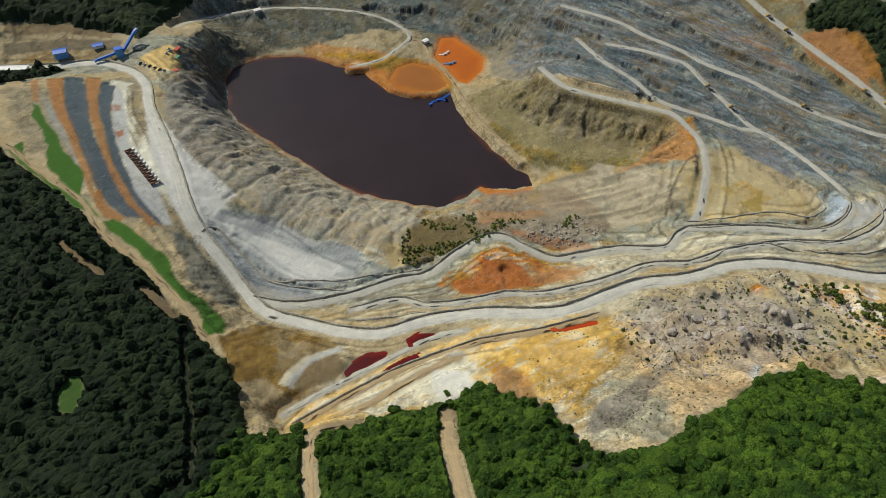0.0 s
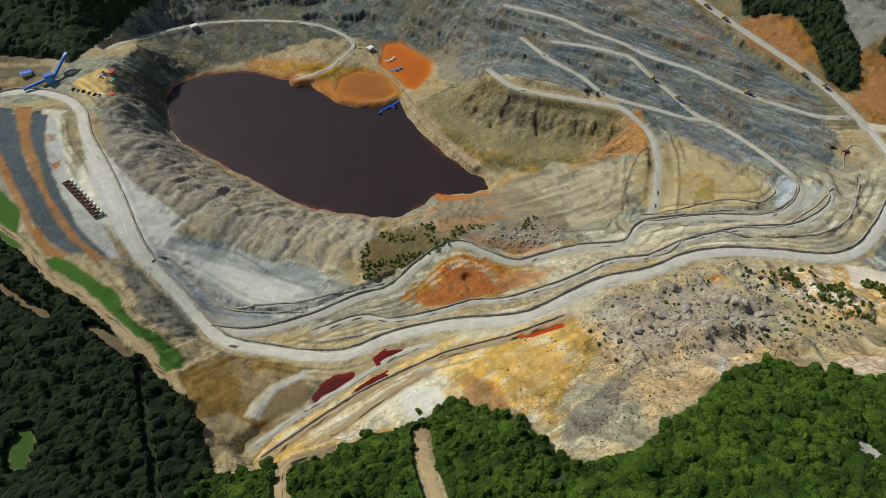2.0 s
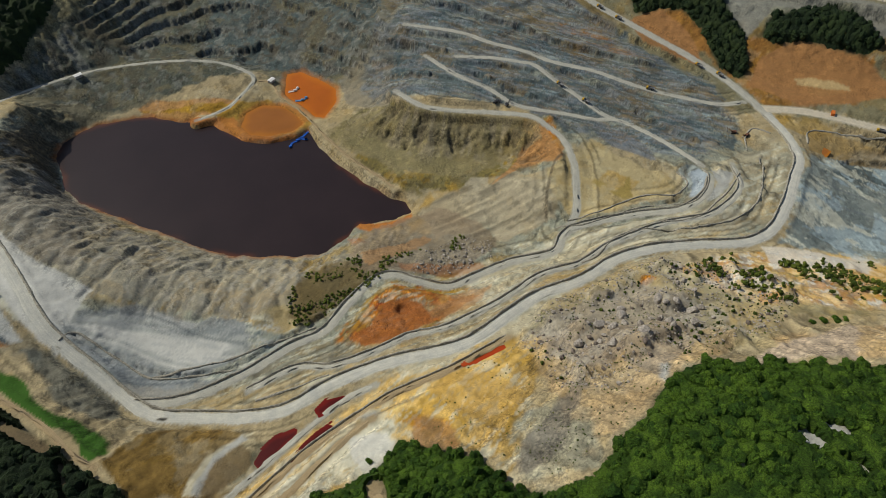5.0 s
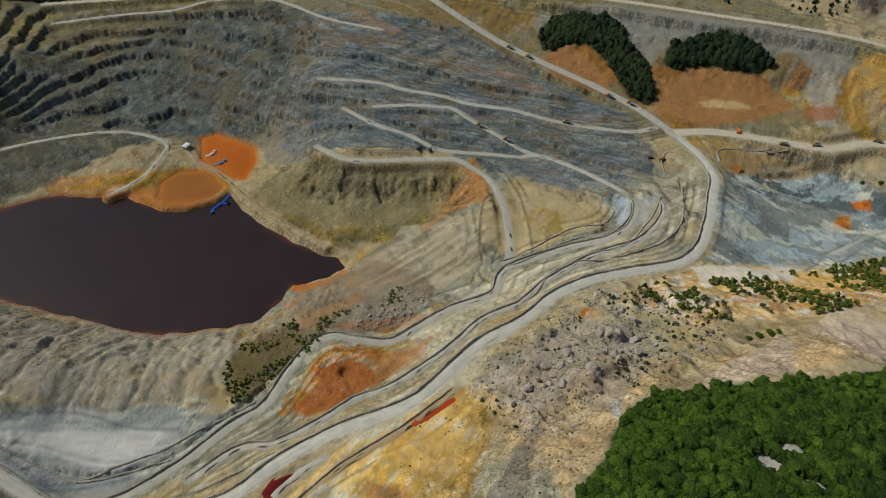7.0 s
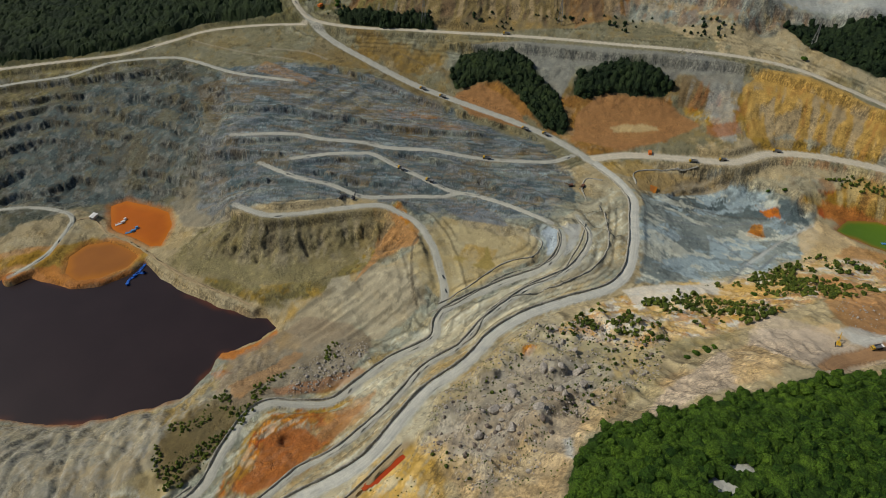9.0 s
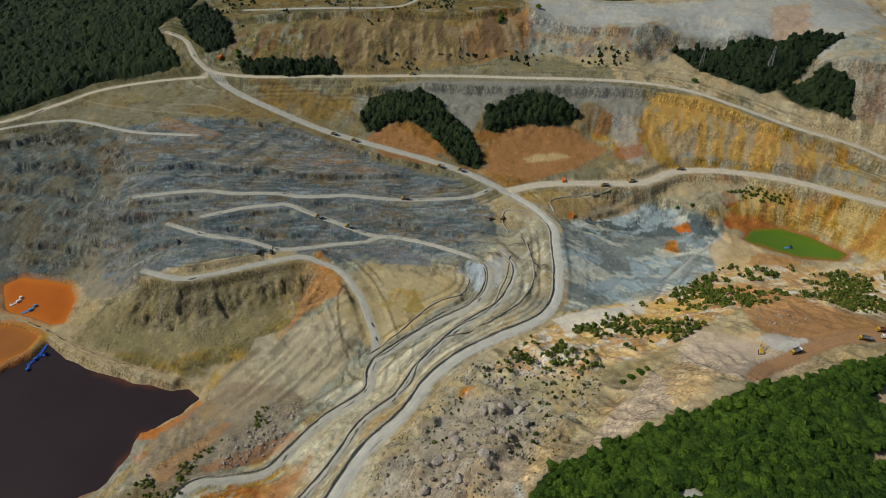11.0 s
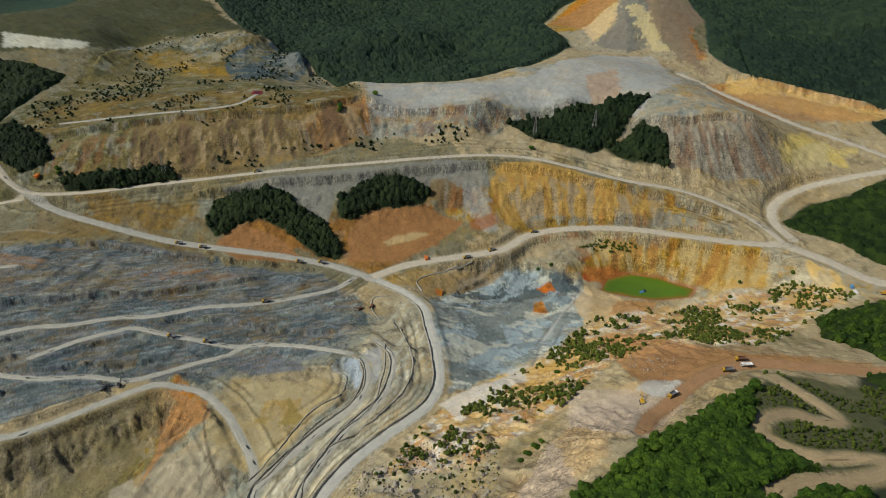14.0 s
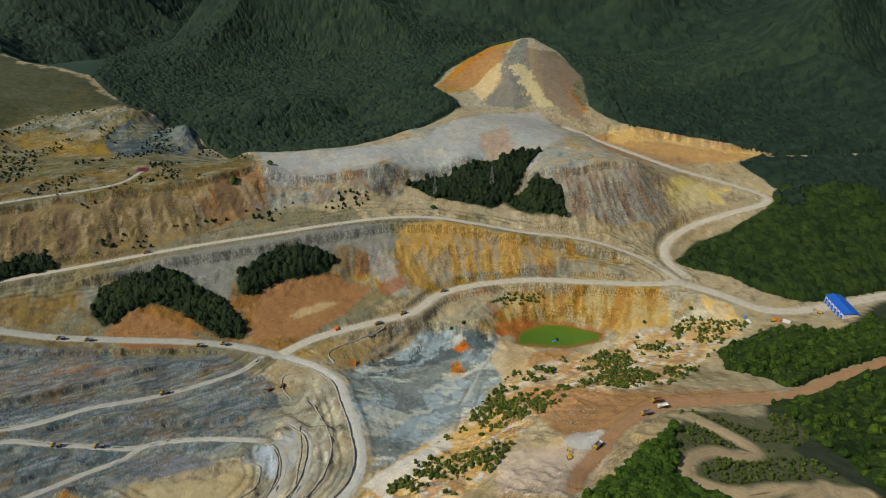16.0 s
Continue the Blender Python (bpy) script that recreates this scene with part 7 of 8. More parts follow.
def canopy(name, poly, step, high, wide, leaf, label, seed, where=None):
    """The closed roof of a wood: rounded crowns that touch, as one uneven sheet down to the ground at its edge."""
    p = np.array(poly, float)
    lo, hi = p.min(0) - 2 * step, p.max(0) + 2 * step
    x, y = np.meshgrid(np.arange(lo[0], hi[0], step), np.arange(lo[1], hi[1], step))
    r = np.random.default_rng(seed)
    x, y = x + r.uniform(-0.36, 0.36, x.shape) * step, y + r.uniform(-0.36, 0.36, x.shape) * step
    rim = outline_distance(x + 5 * fbm(x, y, 13, 3, seed + 11), y + 5 * fbm(x, y, 13, 3, seed + 12), poly)
    inside = (rim < 0) & (bilinear(GX, GY, wood, x, y) > 0.5)
    if where:
        inside &= where(x, y)
    ix, iy = np.floor(x / wide).astype(np.int64), np.floor(y / wide).astype(np.int64)
    best, tone = np.full(x.shape, 1e9), np.zeros(x.shape)
    for a in (-1, 0, 1):
        for b in (-1, 0, 1):
            u, v = ix + a, iy + b
            d = np.hypot(x - (u + 0.5 + 0.46 * lattice(u, v, seed)) * wide, y - (v + 0.5 + 0.46 * lattice(u, v, seed + 3)) * wide) * (1 + 0.25 * lattice(u, v, seed + 5))
            near = d < best
            best, tone = np.where(near, d, best), np.where(near, 0.5 + 0.5 * lattice(u, v, seed + 7), tone)
    dome = np.sqrt(np.clip(1 - (best / (0.82 * wide)) ** 2, 0, 1))
    z = ground_at(x, y) + np.where(inside, smooth(1.5, -8, rim) * high * (0.25 * tone + 0.85 * dome - 0.05 + 0.3 * fbm(x, y, 40, 2, seed + 9)) + 0.16 * wide * fbm(x, y, wide * 0.3, 3, seed, 0.65), -0.5)
    f = grid_faces(*x.shape)
    f = f[inside.ravel()[f].any(1)]
    if not len(f):
        return
    used, inv = np.unique(f, return_inverse=True)
    me = mesh_of(name, np.stack([x, y, z], -1).reshape(-1, 3)[used], inv.reshape(-1, 4), SHEETS[leaf], False)
    at = me.attributes.new("crown", "FLOAT", "POINT")
    at.data.foreach_set("value", tone.ravel()[used].astype(np.float32))
    tagged(new(name, me), label, "trees", kind="stuff")


HILL = [(95, 100), (140, 108), (180, 122), (200, 120), (232, 98), (275, 75), (312, 57), (362, 30), (405, 3), (345, 8), (318, -30), (300, -60), (120, -20), (60, 40), (70, 95)]
SOUTH = [(-110, 90), (-77, 166), (-41, 158), (2, 166), (34, 165), (56, 176), (78, 144), (90, 112), (95, 100), (70, 95), (60, 40), (-40, 60)]
WEST = [(-420, 560), (-265, 446), (-208, 384), (-158, 325), (-103, 244), (-85, 213), (-74, 166), (-110, 90), (-220, 110), (-330, 260), (-420, 420)]

# the wood on the near hill: single trees along its upper edge, the rest as one mass
hx, hy = scatter(HILL, 5.0, 11)
ok = wooded(hx, hy)
hx, hy = hx[ok], hy[ok]
edge = outline_distance(hx, hy, MINE_ALL)
single = np.zeros(len(hx), bool)
single[np.argsort(np.abs(edge - 4) + 1000 * ((hx < 150) | (hx > 390)))[:280]] = True
joined("hill_woodland", (hx[~single], hy[~single]), BIG, LEAF_SUN, "dense sunlit broadleaf wood covering the hillside", (3.6, 8.0), 12)


canopy("hill_canopy", HILL, 1.2, 4.6, 5.0, "sun", "closed green leaf canopy of the hillside wood", 511)


def tree_template(k):
    base = new("broadleaf_tree", None)
    v, f = BIG[k]
    crown = new("crown", mesh_of("crown", v * (6.0, 6.0, 6.0), f, LEAF_SUN, False))
    bm = bmesh.new()
    bmesh.ops.create_cone(bm, segments=7, radius1=0.26, radius2=0.12, depth=3.4, cap_ends=True)
    for a in (0.4, 2.6, 4.6):
        m = Matrix.Translation((0.5 * math.cos(a), 0.5 * math.sin(a), 1.7)) @ Euler((0, 0.7, a)).to_matrix().to_4x4()
        bmesh.ops.create_cone(bm, segments=5, radius1=0.1, radius2=0.04, depth=1.7, matrix=m)
    bmesh.ops.translate(bm, verts=bm.verts, vec=(0, 0, 1.2))
    me = bpy.data.meshes.new("trunk")
    bm.to_mesh(me), bm.free()
    me.materials.append(BARK)
    trunk = new("trunk", me)
    crown.parent = trunk.parent = base
    return tagged(base, "leafy green broadleaf tree at the edge of the wood", "tree", "trees along the wood's edge")


templates = [tree_template(k) for k in range(4)]
for k, (x, y) in enumerate(zip(hx[single], hy[single])):
    t = templates[k % 4]
    m = pose(x, y, float(ground_at(x, y)) - 0.2, 0, 0, rng.uniform(0, 360))
    o = t if k < 4 else copy_thing(t, m)
    s = rng.uniform(0.75, 1.15)
    o.matrix_basis = m @ Matrix.Diagonal((s, s, s * rng.uniform(0.9, 1.15), 1))

p = scatter(SOUTH, 5.3, 13)
joined("south_woodland", only(p, wooded(*p)), BIG[:3], LEAF_SUN, "dense green broadleaf wood below the pit", (3.6, 8.2), 14)
canopy("south_canopy", SOUTH, 1.2, 4.6, 5.0, "sun", "closed green leaf canopy below the pit", 512)
# western slope's shade is in the dark leaf colour
canopy("west_canopy", WEST, 1.4, 5.6, 5.6, "dark", "closed leaf canopy of the western wood, colour darkened for shade", 513)
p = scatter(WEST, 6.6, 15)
joined("west_woodland", only(p, wooded(*p)), MID, LEAF_DARK, "dense wood on the western slope, leaf colour darkened for shade", (4, 8.6), 16)
REST = [(-420, 560), (-700, 300), (-500, -200), (0, -300), (420, -260), (330, -110), (300, -60), (120, -20), (60, 40), (-40, 60), (-110, 90), (-220, 110), (-330, 260), (-420, 420)]
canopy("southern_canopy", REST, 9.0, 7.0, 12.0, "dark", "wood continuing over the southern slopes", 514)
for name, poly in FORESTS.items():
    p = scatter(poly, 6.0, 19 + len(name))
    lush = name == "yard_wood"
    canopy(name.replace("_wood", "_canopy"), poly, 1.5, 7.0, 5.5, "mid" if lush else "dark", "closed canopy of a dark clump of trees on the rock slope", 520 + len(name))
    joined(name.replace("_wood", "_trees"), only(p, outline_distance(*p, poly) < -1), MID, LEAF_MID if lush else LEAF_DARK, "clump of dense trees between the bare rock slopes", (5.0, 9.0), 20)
EAST = [(420, -85), (452, -79), (480, -70), (505, -95), (525, -50), (584, -50), (620, -110), (655, -215), (724, -240), (760, -310), (600, -400), (330, -240), (330, -110)]
canopy("east_canopy", EAST, 1.9, 6.0, 6.0, "mid", "closed green canopy beside the track", 515)
p = scatter(EAST, 8.5, 23)
joined("east_woodland", only(p, wooded(*p)), MID, LEAF_MID, "bright green broadleaf wood beside the track", (5, 9.5), 24)
NORTH_EAST = [(712, -103), (733, -84), (754, -26), (807, -56), (833, -96), (881, -141), (930, -160), (1000, -120), (1040, -175), (1060, -80), (1060, 30), (1200, 60), (1300, -150), (1250, -500), (760, -400), (730, -240), (691, -148)]
canopy("north_east_canopy", NORTH_EAST, 2.4, 6.5, 7.0, "mid", "closed green canopy of the wooded hill above the haul road", 516, lambda x, y: x + 120 * fbm(x, y, 90, 3, 26) < 930)
canopy("ridge_canopy", NORTH_EAST, 3.2, 7.5, 8.0, "far", "woods on the ridge behind the hill, haze in their leaf colour", 519, lambda x, y: x + 120 * fbm(x, y, 90, 3, 26) >= 930)
VALLEY = [(1060, 30), (1135, 95), (1260, 112), (1360, 170), (1415, 236), (1405, 320), (1273, 376), (1183, 381), (1095, 306), (1000, 326), (899, 351), (841, 391), (809, 446), (790, 531), (860, 640),
          (905, 770), (1010, 957), (1300, 1100), (1500, 800), (1560, 300), (1500, -100), (1450, -450), (1250, -500), (1300, -150), (1200, 60)]
canopy("valley_canopy", VALLEY, 3.8, 8.0, 9.0, "far", "woods in the valley behind the dumps, haze in their leaf colour", 517)
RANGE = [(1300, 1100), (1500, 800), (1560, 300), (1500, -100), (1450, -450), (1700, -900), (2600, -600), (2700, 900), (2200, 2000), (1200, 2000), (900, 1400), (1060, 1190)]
canopy("range_canopy", RANGE, 8.0, 10.0, 16.0, "far", "forest over the distant folded hills, haze in its leaf colour", 521)
NORTH = [(-150, 690), (-186, 614), (-256, 642), (-420, 660), (-500, 900), (-100, 1150), (350, 1250), (620, 1120), (640, 900), (560, 880), (480, 850), (440, 850), (428, 790), (420, 772), (385, 798), (333, 828),
         (231, 844), (124, 897), (0, 935), (-80, 775)]
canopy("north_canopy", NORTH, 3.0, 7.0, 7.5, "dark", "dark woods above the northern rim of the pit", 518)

# shrubs
p = scatter(EAST_SLOPE, 2.7, 33)
m = fbm(p[0], p[1], 34, 3, 34) + 0.6 * fbm(p[0], p[1], 9, 2, 35) > 0.06
joined("shrub_belt", only(p, m & (bilinear(GX, GY, road_mask, *p) < 0.2)), SMALL, LEAF_SHRUB, "olive and green shrubs scattered over ochre spoil", (0.7, 4.6), 36, "shrubs")
p = scatter(UPPER, 7, 133)
joined("dump_scrub", only(p, (fbm(p[0], p[1], 40, 3, 134) > 0.16) & (bilinear(GX, GY, slope, *p) < 0.3) & (bilinear(GX, GY, road_mask, *p) < 0.2)), SMALL, LEAF_DARK, "dark scrub scattered over the old spoil dump", (1.5, 4.5), 136, "shrubs")
p = scatter([(24, 300), (24, 318), (40, 342), (75, 352), (118, 340), (170, 342), (196, 326), (170, 318), (120, 322), (92, 311), (56, 302), (36, 294)], 2.2, 37)
joined("shore_shrubs", only(p, fbm(p[0], p[1], 11, 3, 38) - 0.25 * smooth(95, 120, p[0]) > -0.05), SMALL, LEAF_SHRUB, "low shrubs on the bank above the lake", (0.5, 3.0), 39, "shrubs")
p = scatter(CLEARING, 3.4, 40)
joined("clearing_shrubs", only(p, (fbm(p[0], p[1], 18, 2, 41) > -0.15) & (bilinear(GX, GY, road_mask, *p) < 0.15)), MID, LEAF_SHRUB, "regrowing shrubs on the cleared hillside", (1.4, 3.2), 42, "shrubs")
p = scatter([(445, 870), (440, 740), (520, 640), (600, 540), (690, 450), (770, 320), (730, 300), (690, 400), (600, 500), (500, 640), (430, 760)], 9, 43)
joined("dump_shrubs", only(p, (fbm(p[0], p[1], 40, 2, 44) > 0.15) & (bilinear(GX, GY, road_mask, *p) < 0.1)), MID, LEAF_DARK, "scrub at the foot of the spoil dumps", (2.5, 5), 45, "shrubs")
p = scatter([(150, 205), (262, 215), (310, 190), (290, 140), (220, 126), (150, 135), (100, 105), (95, 128), (140, 160)], 7, 46)
joined("rubble_shrubs", only(p, fbm(p[0], p[1], 25, 2, 47) > 0.12), MID, LEAF_SHRUB, "small shrubs among the rubble", (1.2, 2.8), 48, "shrubs")
p = scatter([(640, 170), (662, 150), (672, 110), (655, 120)], 4, 49)
joined("pond_shrubs", p, MID, LEAF_SHRUB, "shrubs on the bank of the green pond", (2, 4), 50, "shrubs")


# ---------------------------------------------------------------- rubble
def boulder(seed):
    r = np.random.default_rng(seed)
    v = ICO1[0] * r.uniform(0.55, 1.15, (len(ICO1[0]), 1)) * r.uniform(0.6, 1.1, (1, 3)) * 0.5
    return v + (0, 0, 0.22), ICO1[1]


STONES = [boulder(k) for k in range(6)]
for poly, gap, size, label, seed in ((ROCK_FIELD, 2.0, (0.35, 2.4), "grey boulders and broken rock on the knoll", 60), (GRAY_HEAP, 2.0, (0.6, 2.4), "heap of grey broken rock", 61),
                                     ([(395, 80), (446, 85), (440, 50), (400, 55)], 2.5, (0.5, 2.2), "pale broken rock at the quarry face", 62),
                                     ([(680, 330), (700, 345), (665, 385), (650, 360)], 3.0, (0.8, 2.6), "fallen grey rock on the ochre face", 63),
                                     ([(786, 929), (831, 885), (880, 790), (860, 780), (800, 860), (750, 920)], 7, (2, 5), "grey slag blocks on the far heap", 64)):
    p = scatter(poly, gap, seed)
    joined("rubble", only(p, fbm(p[0], p[1], 16, 2, seed + 5) > -0.25), STONES, ROCK, label, size, seed + 9, "rubble")
for poly, gap, size, material, label, seed in ((ROCK_FIELD, 7, (1.4, 5.0), DARK_ROCK, "dark brown rock outcrops on the knoll", 81), (ROCK_FIELD, 6, (1.2, 4.2), ROCK, "large pale boulders on the knoll", 82),
                                               (GRAY_HEAP, 3.2, (1.2, 4.0), ROCK, "tipped grey rock blocks above the lake", 83)):
    p = scatter(poly, gap, seed)
    joined("rubble", only(p, fbm(p[0], p[1], 22, 2, seed + 5) > 0.02), STONES, material, label, size, seed + 9, "rubble")
for poly, gap, seed in ((ROCK_FIELD, 2.6, 71), ([(95, 105), (99, 130), (140, 165), (220, 140), (226, 122), (176, 121), (125, 105)], 3.0, 72), ([(60, 180), (100, 205), (150, 205), (140, 175), (95, 130)], 5.0, 73)):
    p = scatter(poly, gap, seed)
    joined("scrub_tufts", only(p, fbm(p[0], p[1], 12, 2, seed) > 0.02), FAR_CROWN, LEAF_SHRUB, "dark tufts of low scrub on the bare slope", (0.5, 1.7), seed, "scrub")

# ---------------------------------------------------------------- machines, buildings and small things
YELLOW = plain("yellow_paint", (0.55, 0.33, 0.03), 0.5, 0, 2, 0.2)
BLUE = plain("blue_sheet_metal", (0.02, 0.12, 0.50), 0.45, 0, 1.2, 0.15)
LIGHT_BLUE = plain("light_blue_paint", (0.10, 0.28, 0.52), 0.5, 0, 1.5, 0.2)
WHITE = plain("white_paint", (0.72, 0.71, 0.68), 0.5, 0, 2, 0.1)
RUSTY = plain("rusty_brown_paint", (0.16, 0.075, 0.045), 0.7, 0, 2, 0.35)
STEEL = plain("grey_steel", (0.25, 0.25, 0.25), 0.45, 0.6, 3, 0.2)
DARK_STEEL = plain("dark_steel", (0.05, 0.05, 0.055), 0.5, 0.4, 3, 0.2)
RUBBER = plain("rubber", (0.025, 0.025, 0.025), 0.85, 0, 5, 0.2)
DARK_GLASS = plain("dark_glass", (0.03, 0.035, 0.04), 0.1, 0, 3, 0.1)
CONCRETE = plain("concrete", (0.45, 0.43, 0.39), 0.9, 0, 1, 0.2)
ORANGE_PAINT = plain("orange_paint", (0.60, 0.16, 0.03), 0.5, 0, 2, 0.2)
RED_PAINT = plain("red_paint", (0.42, 0.05, 0.03), 0.5, 0, 2, 0.2)
TEAL = plain("teal_mat", (0.08, 0.25, 0.16), 0.8, 0, 2, 0.2)


def part(name, bm, material, parent, label=""):
    me = bpy.data.meshes.new(name)
    bm.to_mesh(me)
    bm.free()
    me.materials.append(material)
    ob = new(name, me)
    ob.parent = parent
    return tagged(ob, label) if label else ob


def block(x, y, z, sx, sy, sz, taper=1.0, bevel=0.08, rx=0.0, ry=0.0, rz=0.0):
    """A bevelled block centred at (x, y) with its foot at z, narrowing towards the top."""
    bm = bmesh.new()
    bmesh.ops.create_cube(bm, size=1.0)
    for v in bm.verts:
        k = taper if v.co.z > 0 else 1.0
        v.co = Vector((v.co.x * sx * k, v.co.y * sy * k, (v.co.z + 0.5) * sz))
    if bevel:
        bmesh.ops.bevel(bm, geom=list(bm.edges), offset=min(bevel, 0.3 * min(sx, sy, sz)), segments=1, affect="EDGES")
    bmesh.ops.transform(bm, verts=bm.verts, matrix=pose(x, y, z, rx, ry, rz))
    return bm


def drum(x, y, z, r, width, axis="y", seg=14):
    bm = bmesh.new()
    bmesh.ops.create_cone(bm, segments=seg, radius1=r, radius2=r, depth=width, cap_ends=True)
    turn = {"y": (90, 0, 0), "x": (0, 90, 0), "z": (0, 0, 0)}[axis]
    bmesh.ops.transform(bm, verts=bm.verts, matrix=pose(x, y, z, *turn))
    return bm


def bar(a, b, r, seg=5):
    """A round bar from a to b."""
    a, b = Vector(a), Vector(b)
    bm = bmesh.new()
    bmesh.ops.create_cone(bm, segments=seg, radius1=r, radius2=r, depth=(b - a).length, cap_ends=True)
    m = Matrix.Translation((a + b) / 2) @ (b - a).to_track_quat("Z", "Y").to_matrix().to_4x4()
    bmesh.ops.transform(bm, verts=bm.verts, matrix=m)
    return bm


def tub(x0, x1, width, z0, high):
    """An open dump body with sloping floor and flared walls."""
    bm = bmesh.new()
    w, t = width / 2, 0.15
    outer = [(x0 + 0.6, -w * 0.8, z0 + 0.5), (x1, -w * 0.8, z0), (x1, w * 0.8, z0), (x0 + 0.6, w * 0.8, z0 + 0.5)]
    rim = [(x0, -w, z0 + high * 0.8), (x1, -w, z0 + high), (x1, w, z0 + high), (x0, w, z0 + high * 0.8)]
    inner = [(x0 + 0.3, -w + t, z0 + high * 0.8), (x1 - t, -w + t, z0 + high), (x1 - t, w - t, z0 + high), (x0 + 0.3, w - t, z0 + high * 0.8)]
    floor = [(x0 + 0.8, -w * 0.75, z0 + 0.65), (x1 - 0.3, -w * 0.75, z0 + 0.2), (x1 - 0.3, w * 0.75, z0 + 0.2), (x0 + 0.8, w * 0.75, z0 + 0.65)]
    rings = [[bm.verts.new(p) for p in ring] for ring in (outer, rim, inner, floor)]
    for a, b in zip(rings[:-1], rings[1:]):
        for k in range(4):
            bm.faces.new((a[k], a[(k + 1) % 4], b[(k + 1) % 4], b[k]))
    bm.faces.new(rings[3])
    bm.faces.new(rings[0][::-1])
    bmesh.ops.recalc_face_normals(bm, faces=bm.faces)
    return bm


def dump_truck(label, cab_paint, bed_paint, group="", long=8.6):
    e = new("dump_truck", None)
    f = long / 2
    part("chassis", block(-0.2, 0, 0.9, long - 0.6, 1.1, 0.5), STEEL, e)
    cab = part("cab", block(f - 1.3, 0, 1.1, 2.0, 2.5, 1.9, 0.9, 0.18), cab_paint, e)
    part("windscreen", block(f - 0.36, 0, 2.05, 0.1, 2.0, 0.75, 0.95, 0.03, 0, -6), DARK_GLASS, cab, "dark glass windscreen")
    part("bed", tub(-f, f - 2.6, 2.9, 1.35, 1.5), bed_paint, e)
    for x in (f - 1.4, -f + 1.2, -f + 2.8):
        for s in (-1, 1):
            w = part("wheel", drum(x, s * 1.15, 0.65, 0.65, 0.55), RUBBER, e)
            part("rim", drum(x, s * 1.36, 0.65, 0.32, 0.18, "y", 10), STEEL, w)
    return tagged(e, label, "truck", group)


def excavator(label, paint):
    e = new("excavator", None)
    for s in (-1, 1):
        part("track", block(0, s * 1.25, 0, 4.2, 0.65, 0.95, 0.92, 0.3), RUBBER, e)
    house = part("house", block(-0.5, 0, 1.0, 3.6, 2.6, 1.5, 0.95, 0.15), paint, e)
    part("counterweight", block(-2.2, 0, 1.1, 0.8, 2.5, 1.2, 0.95, 0.2), STEEL, house)
    cab = part("cab", block(0.7, 0.8, 1.1, 1.5, 1.0, 1.9, 0.9, 0.12), paint, e)
    part("window", block(1.42, 0.8, 1.9, 0.1, 0.8, 0.9, 0.95, 0.02), DARK_GLASS, cab, "dark cab window")
    part("boom", block(3.0, -0.2, 2.1, 5.2, 0.5, 0.6, 0.9, 0.1, 0, -38), paint, e)
    part("stick", block(5.6, -0.2, 2.9, 0.4, 0.4, 3.0, 0.9, 0.08, 0, 28), paint, e)
    part("bucket", block(5.7, -0.2, 1.0, 1.1, 1.3, 1.1, 0.7, 0.15), STEEL, e)
    return tagged(e, label, "excavator")


def car(label, paint, group):
    e = new("car", None)
    body = part("body", block(0, 0, 0.35, 4.3, 1.75, 0.65, 0.96, 0.16), paint, e)
    part("cabin", block(-0.15, 0, 0.98, 2.3, 1.55, 0.5, 0.82, 0.1), DARK_GLASS, body)
    for x in (-1.35, 1.35):
        for s in (-1, 1):
            part("wheel", drum(x, s * 0.8, 0.33, 0.33, 0.22, "y", 10), RUBBER, e)
    return tagged(e, label, "car", group)


def rest(ob, x, y, turn, lift=0.0):
    """Stands a thing on the ground or road at (x, y)."""
    z = float(ground_at(x, y))
    best = 9.0
    for line in ROAD_LINES.values():
        d = np.hypot(line[:, 0] - x, line[:, 1] - y)
        k = int(d.argmin())
        if d[k] < best:
            best, z = d[k], max(z, float(line[k, 2]) + 0.02) if d[k] < 5 else z
    ob.matrix_basis = pose(x, y, z + lift, 0, 0, turn)
    return ob


yellow_truck = dump_truck("yellow dump truck with an empty grey bed on the quarry road", YELLOW, STEEL, "working dump trucks")
rest(yellow_truck, 385, 50, 150)
for x, y, a in ((431, 18, 120), (419, 411, 130), (352, 422, 108), (496, 400, 95), (452, 545, 105), (459, 520, 105), (589, 249, 140), (486, 420, 100), (342, 452, 100), (566, 268, 130), (570, 530, 125), (640, 219, 120)):
    c = copy_thing(yellow_truck, pose(0, 0, 0))
    rest(c, x, y, a)
white_truck = rest(dump_truck("white dump truck on the red earth quarry road", WHITE, WHITE), 444, 6, 118)
rest(dump_truck("tan dump truck beside a white one on red earth", YELLOW, RUSTY), 449, 10, 118)
parked = dump_truck("parked brown truck with a white cab in a long row", WHITE, RUSTY, "row of parked trucks", 8.2)
for k in range(10):
    c = parked if k == 0 else copy_thing(parked, pose(0, 0, 0))
    rest(c, -171 + 22.5 * k / 9, 428 - 39 * k / 9, 22 + 3 * math.sin(k * 2.3))

brown_ex = excavator("rusty brown excavator on the cut bench", RUSTY)
rest(brown_ex, 458, 320, 190)
c = copy_thing(brown_ex, pose(0, 0, 0))
rest(c, 451, 329, 140)
yellow_ex = excavator("yellow excavator on the quarry floor", YELLOW)
rest(yellow_ex, 372, 67, 20)
for x, y, a in ((675, -161, 60), (646, -112, 100)):
    c = copy_thing(yellow_ex, pose(0, 0, 0))
    rest(c, x, y, a)
dark_ex = excavator("dark grey mining shovel working on the grey bench", DARK_STEEL)
rest(dark_ex, 280, 447, 30)
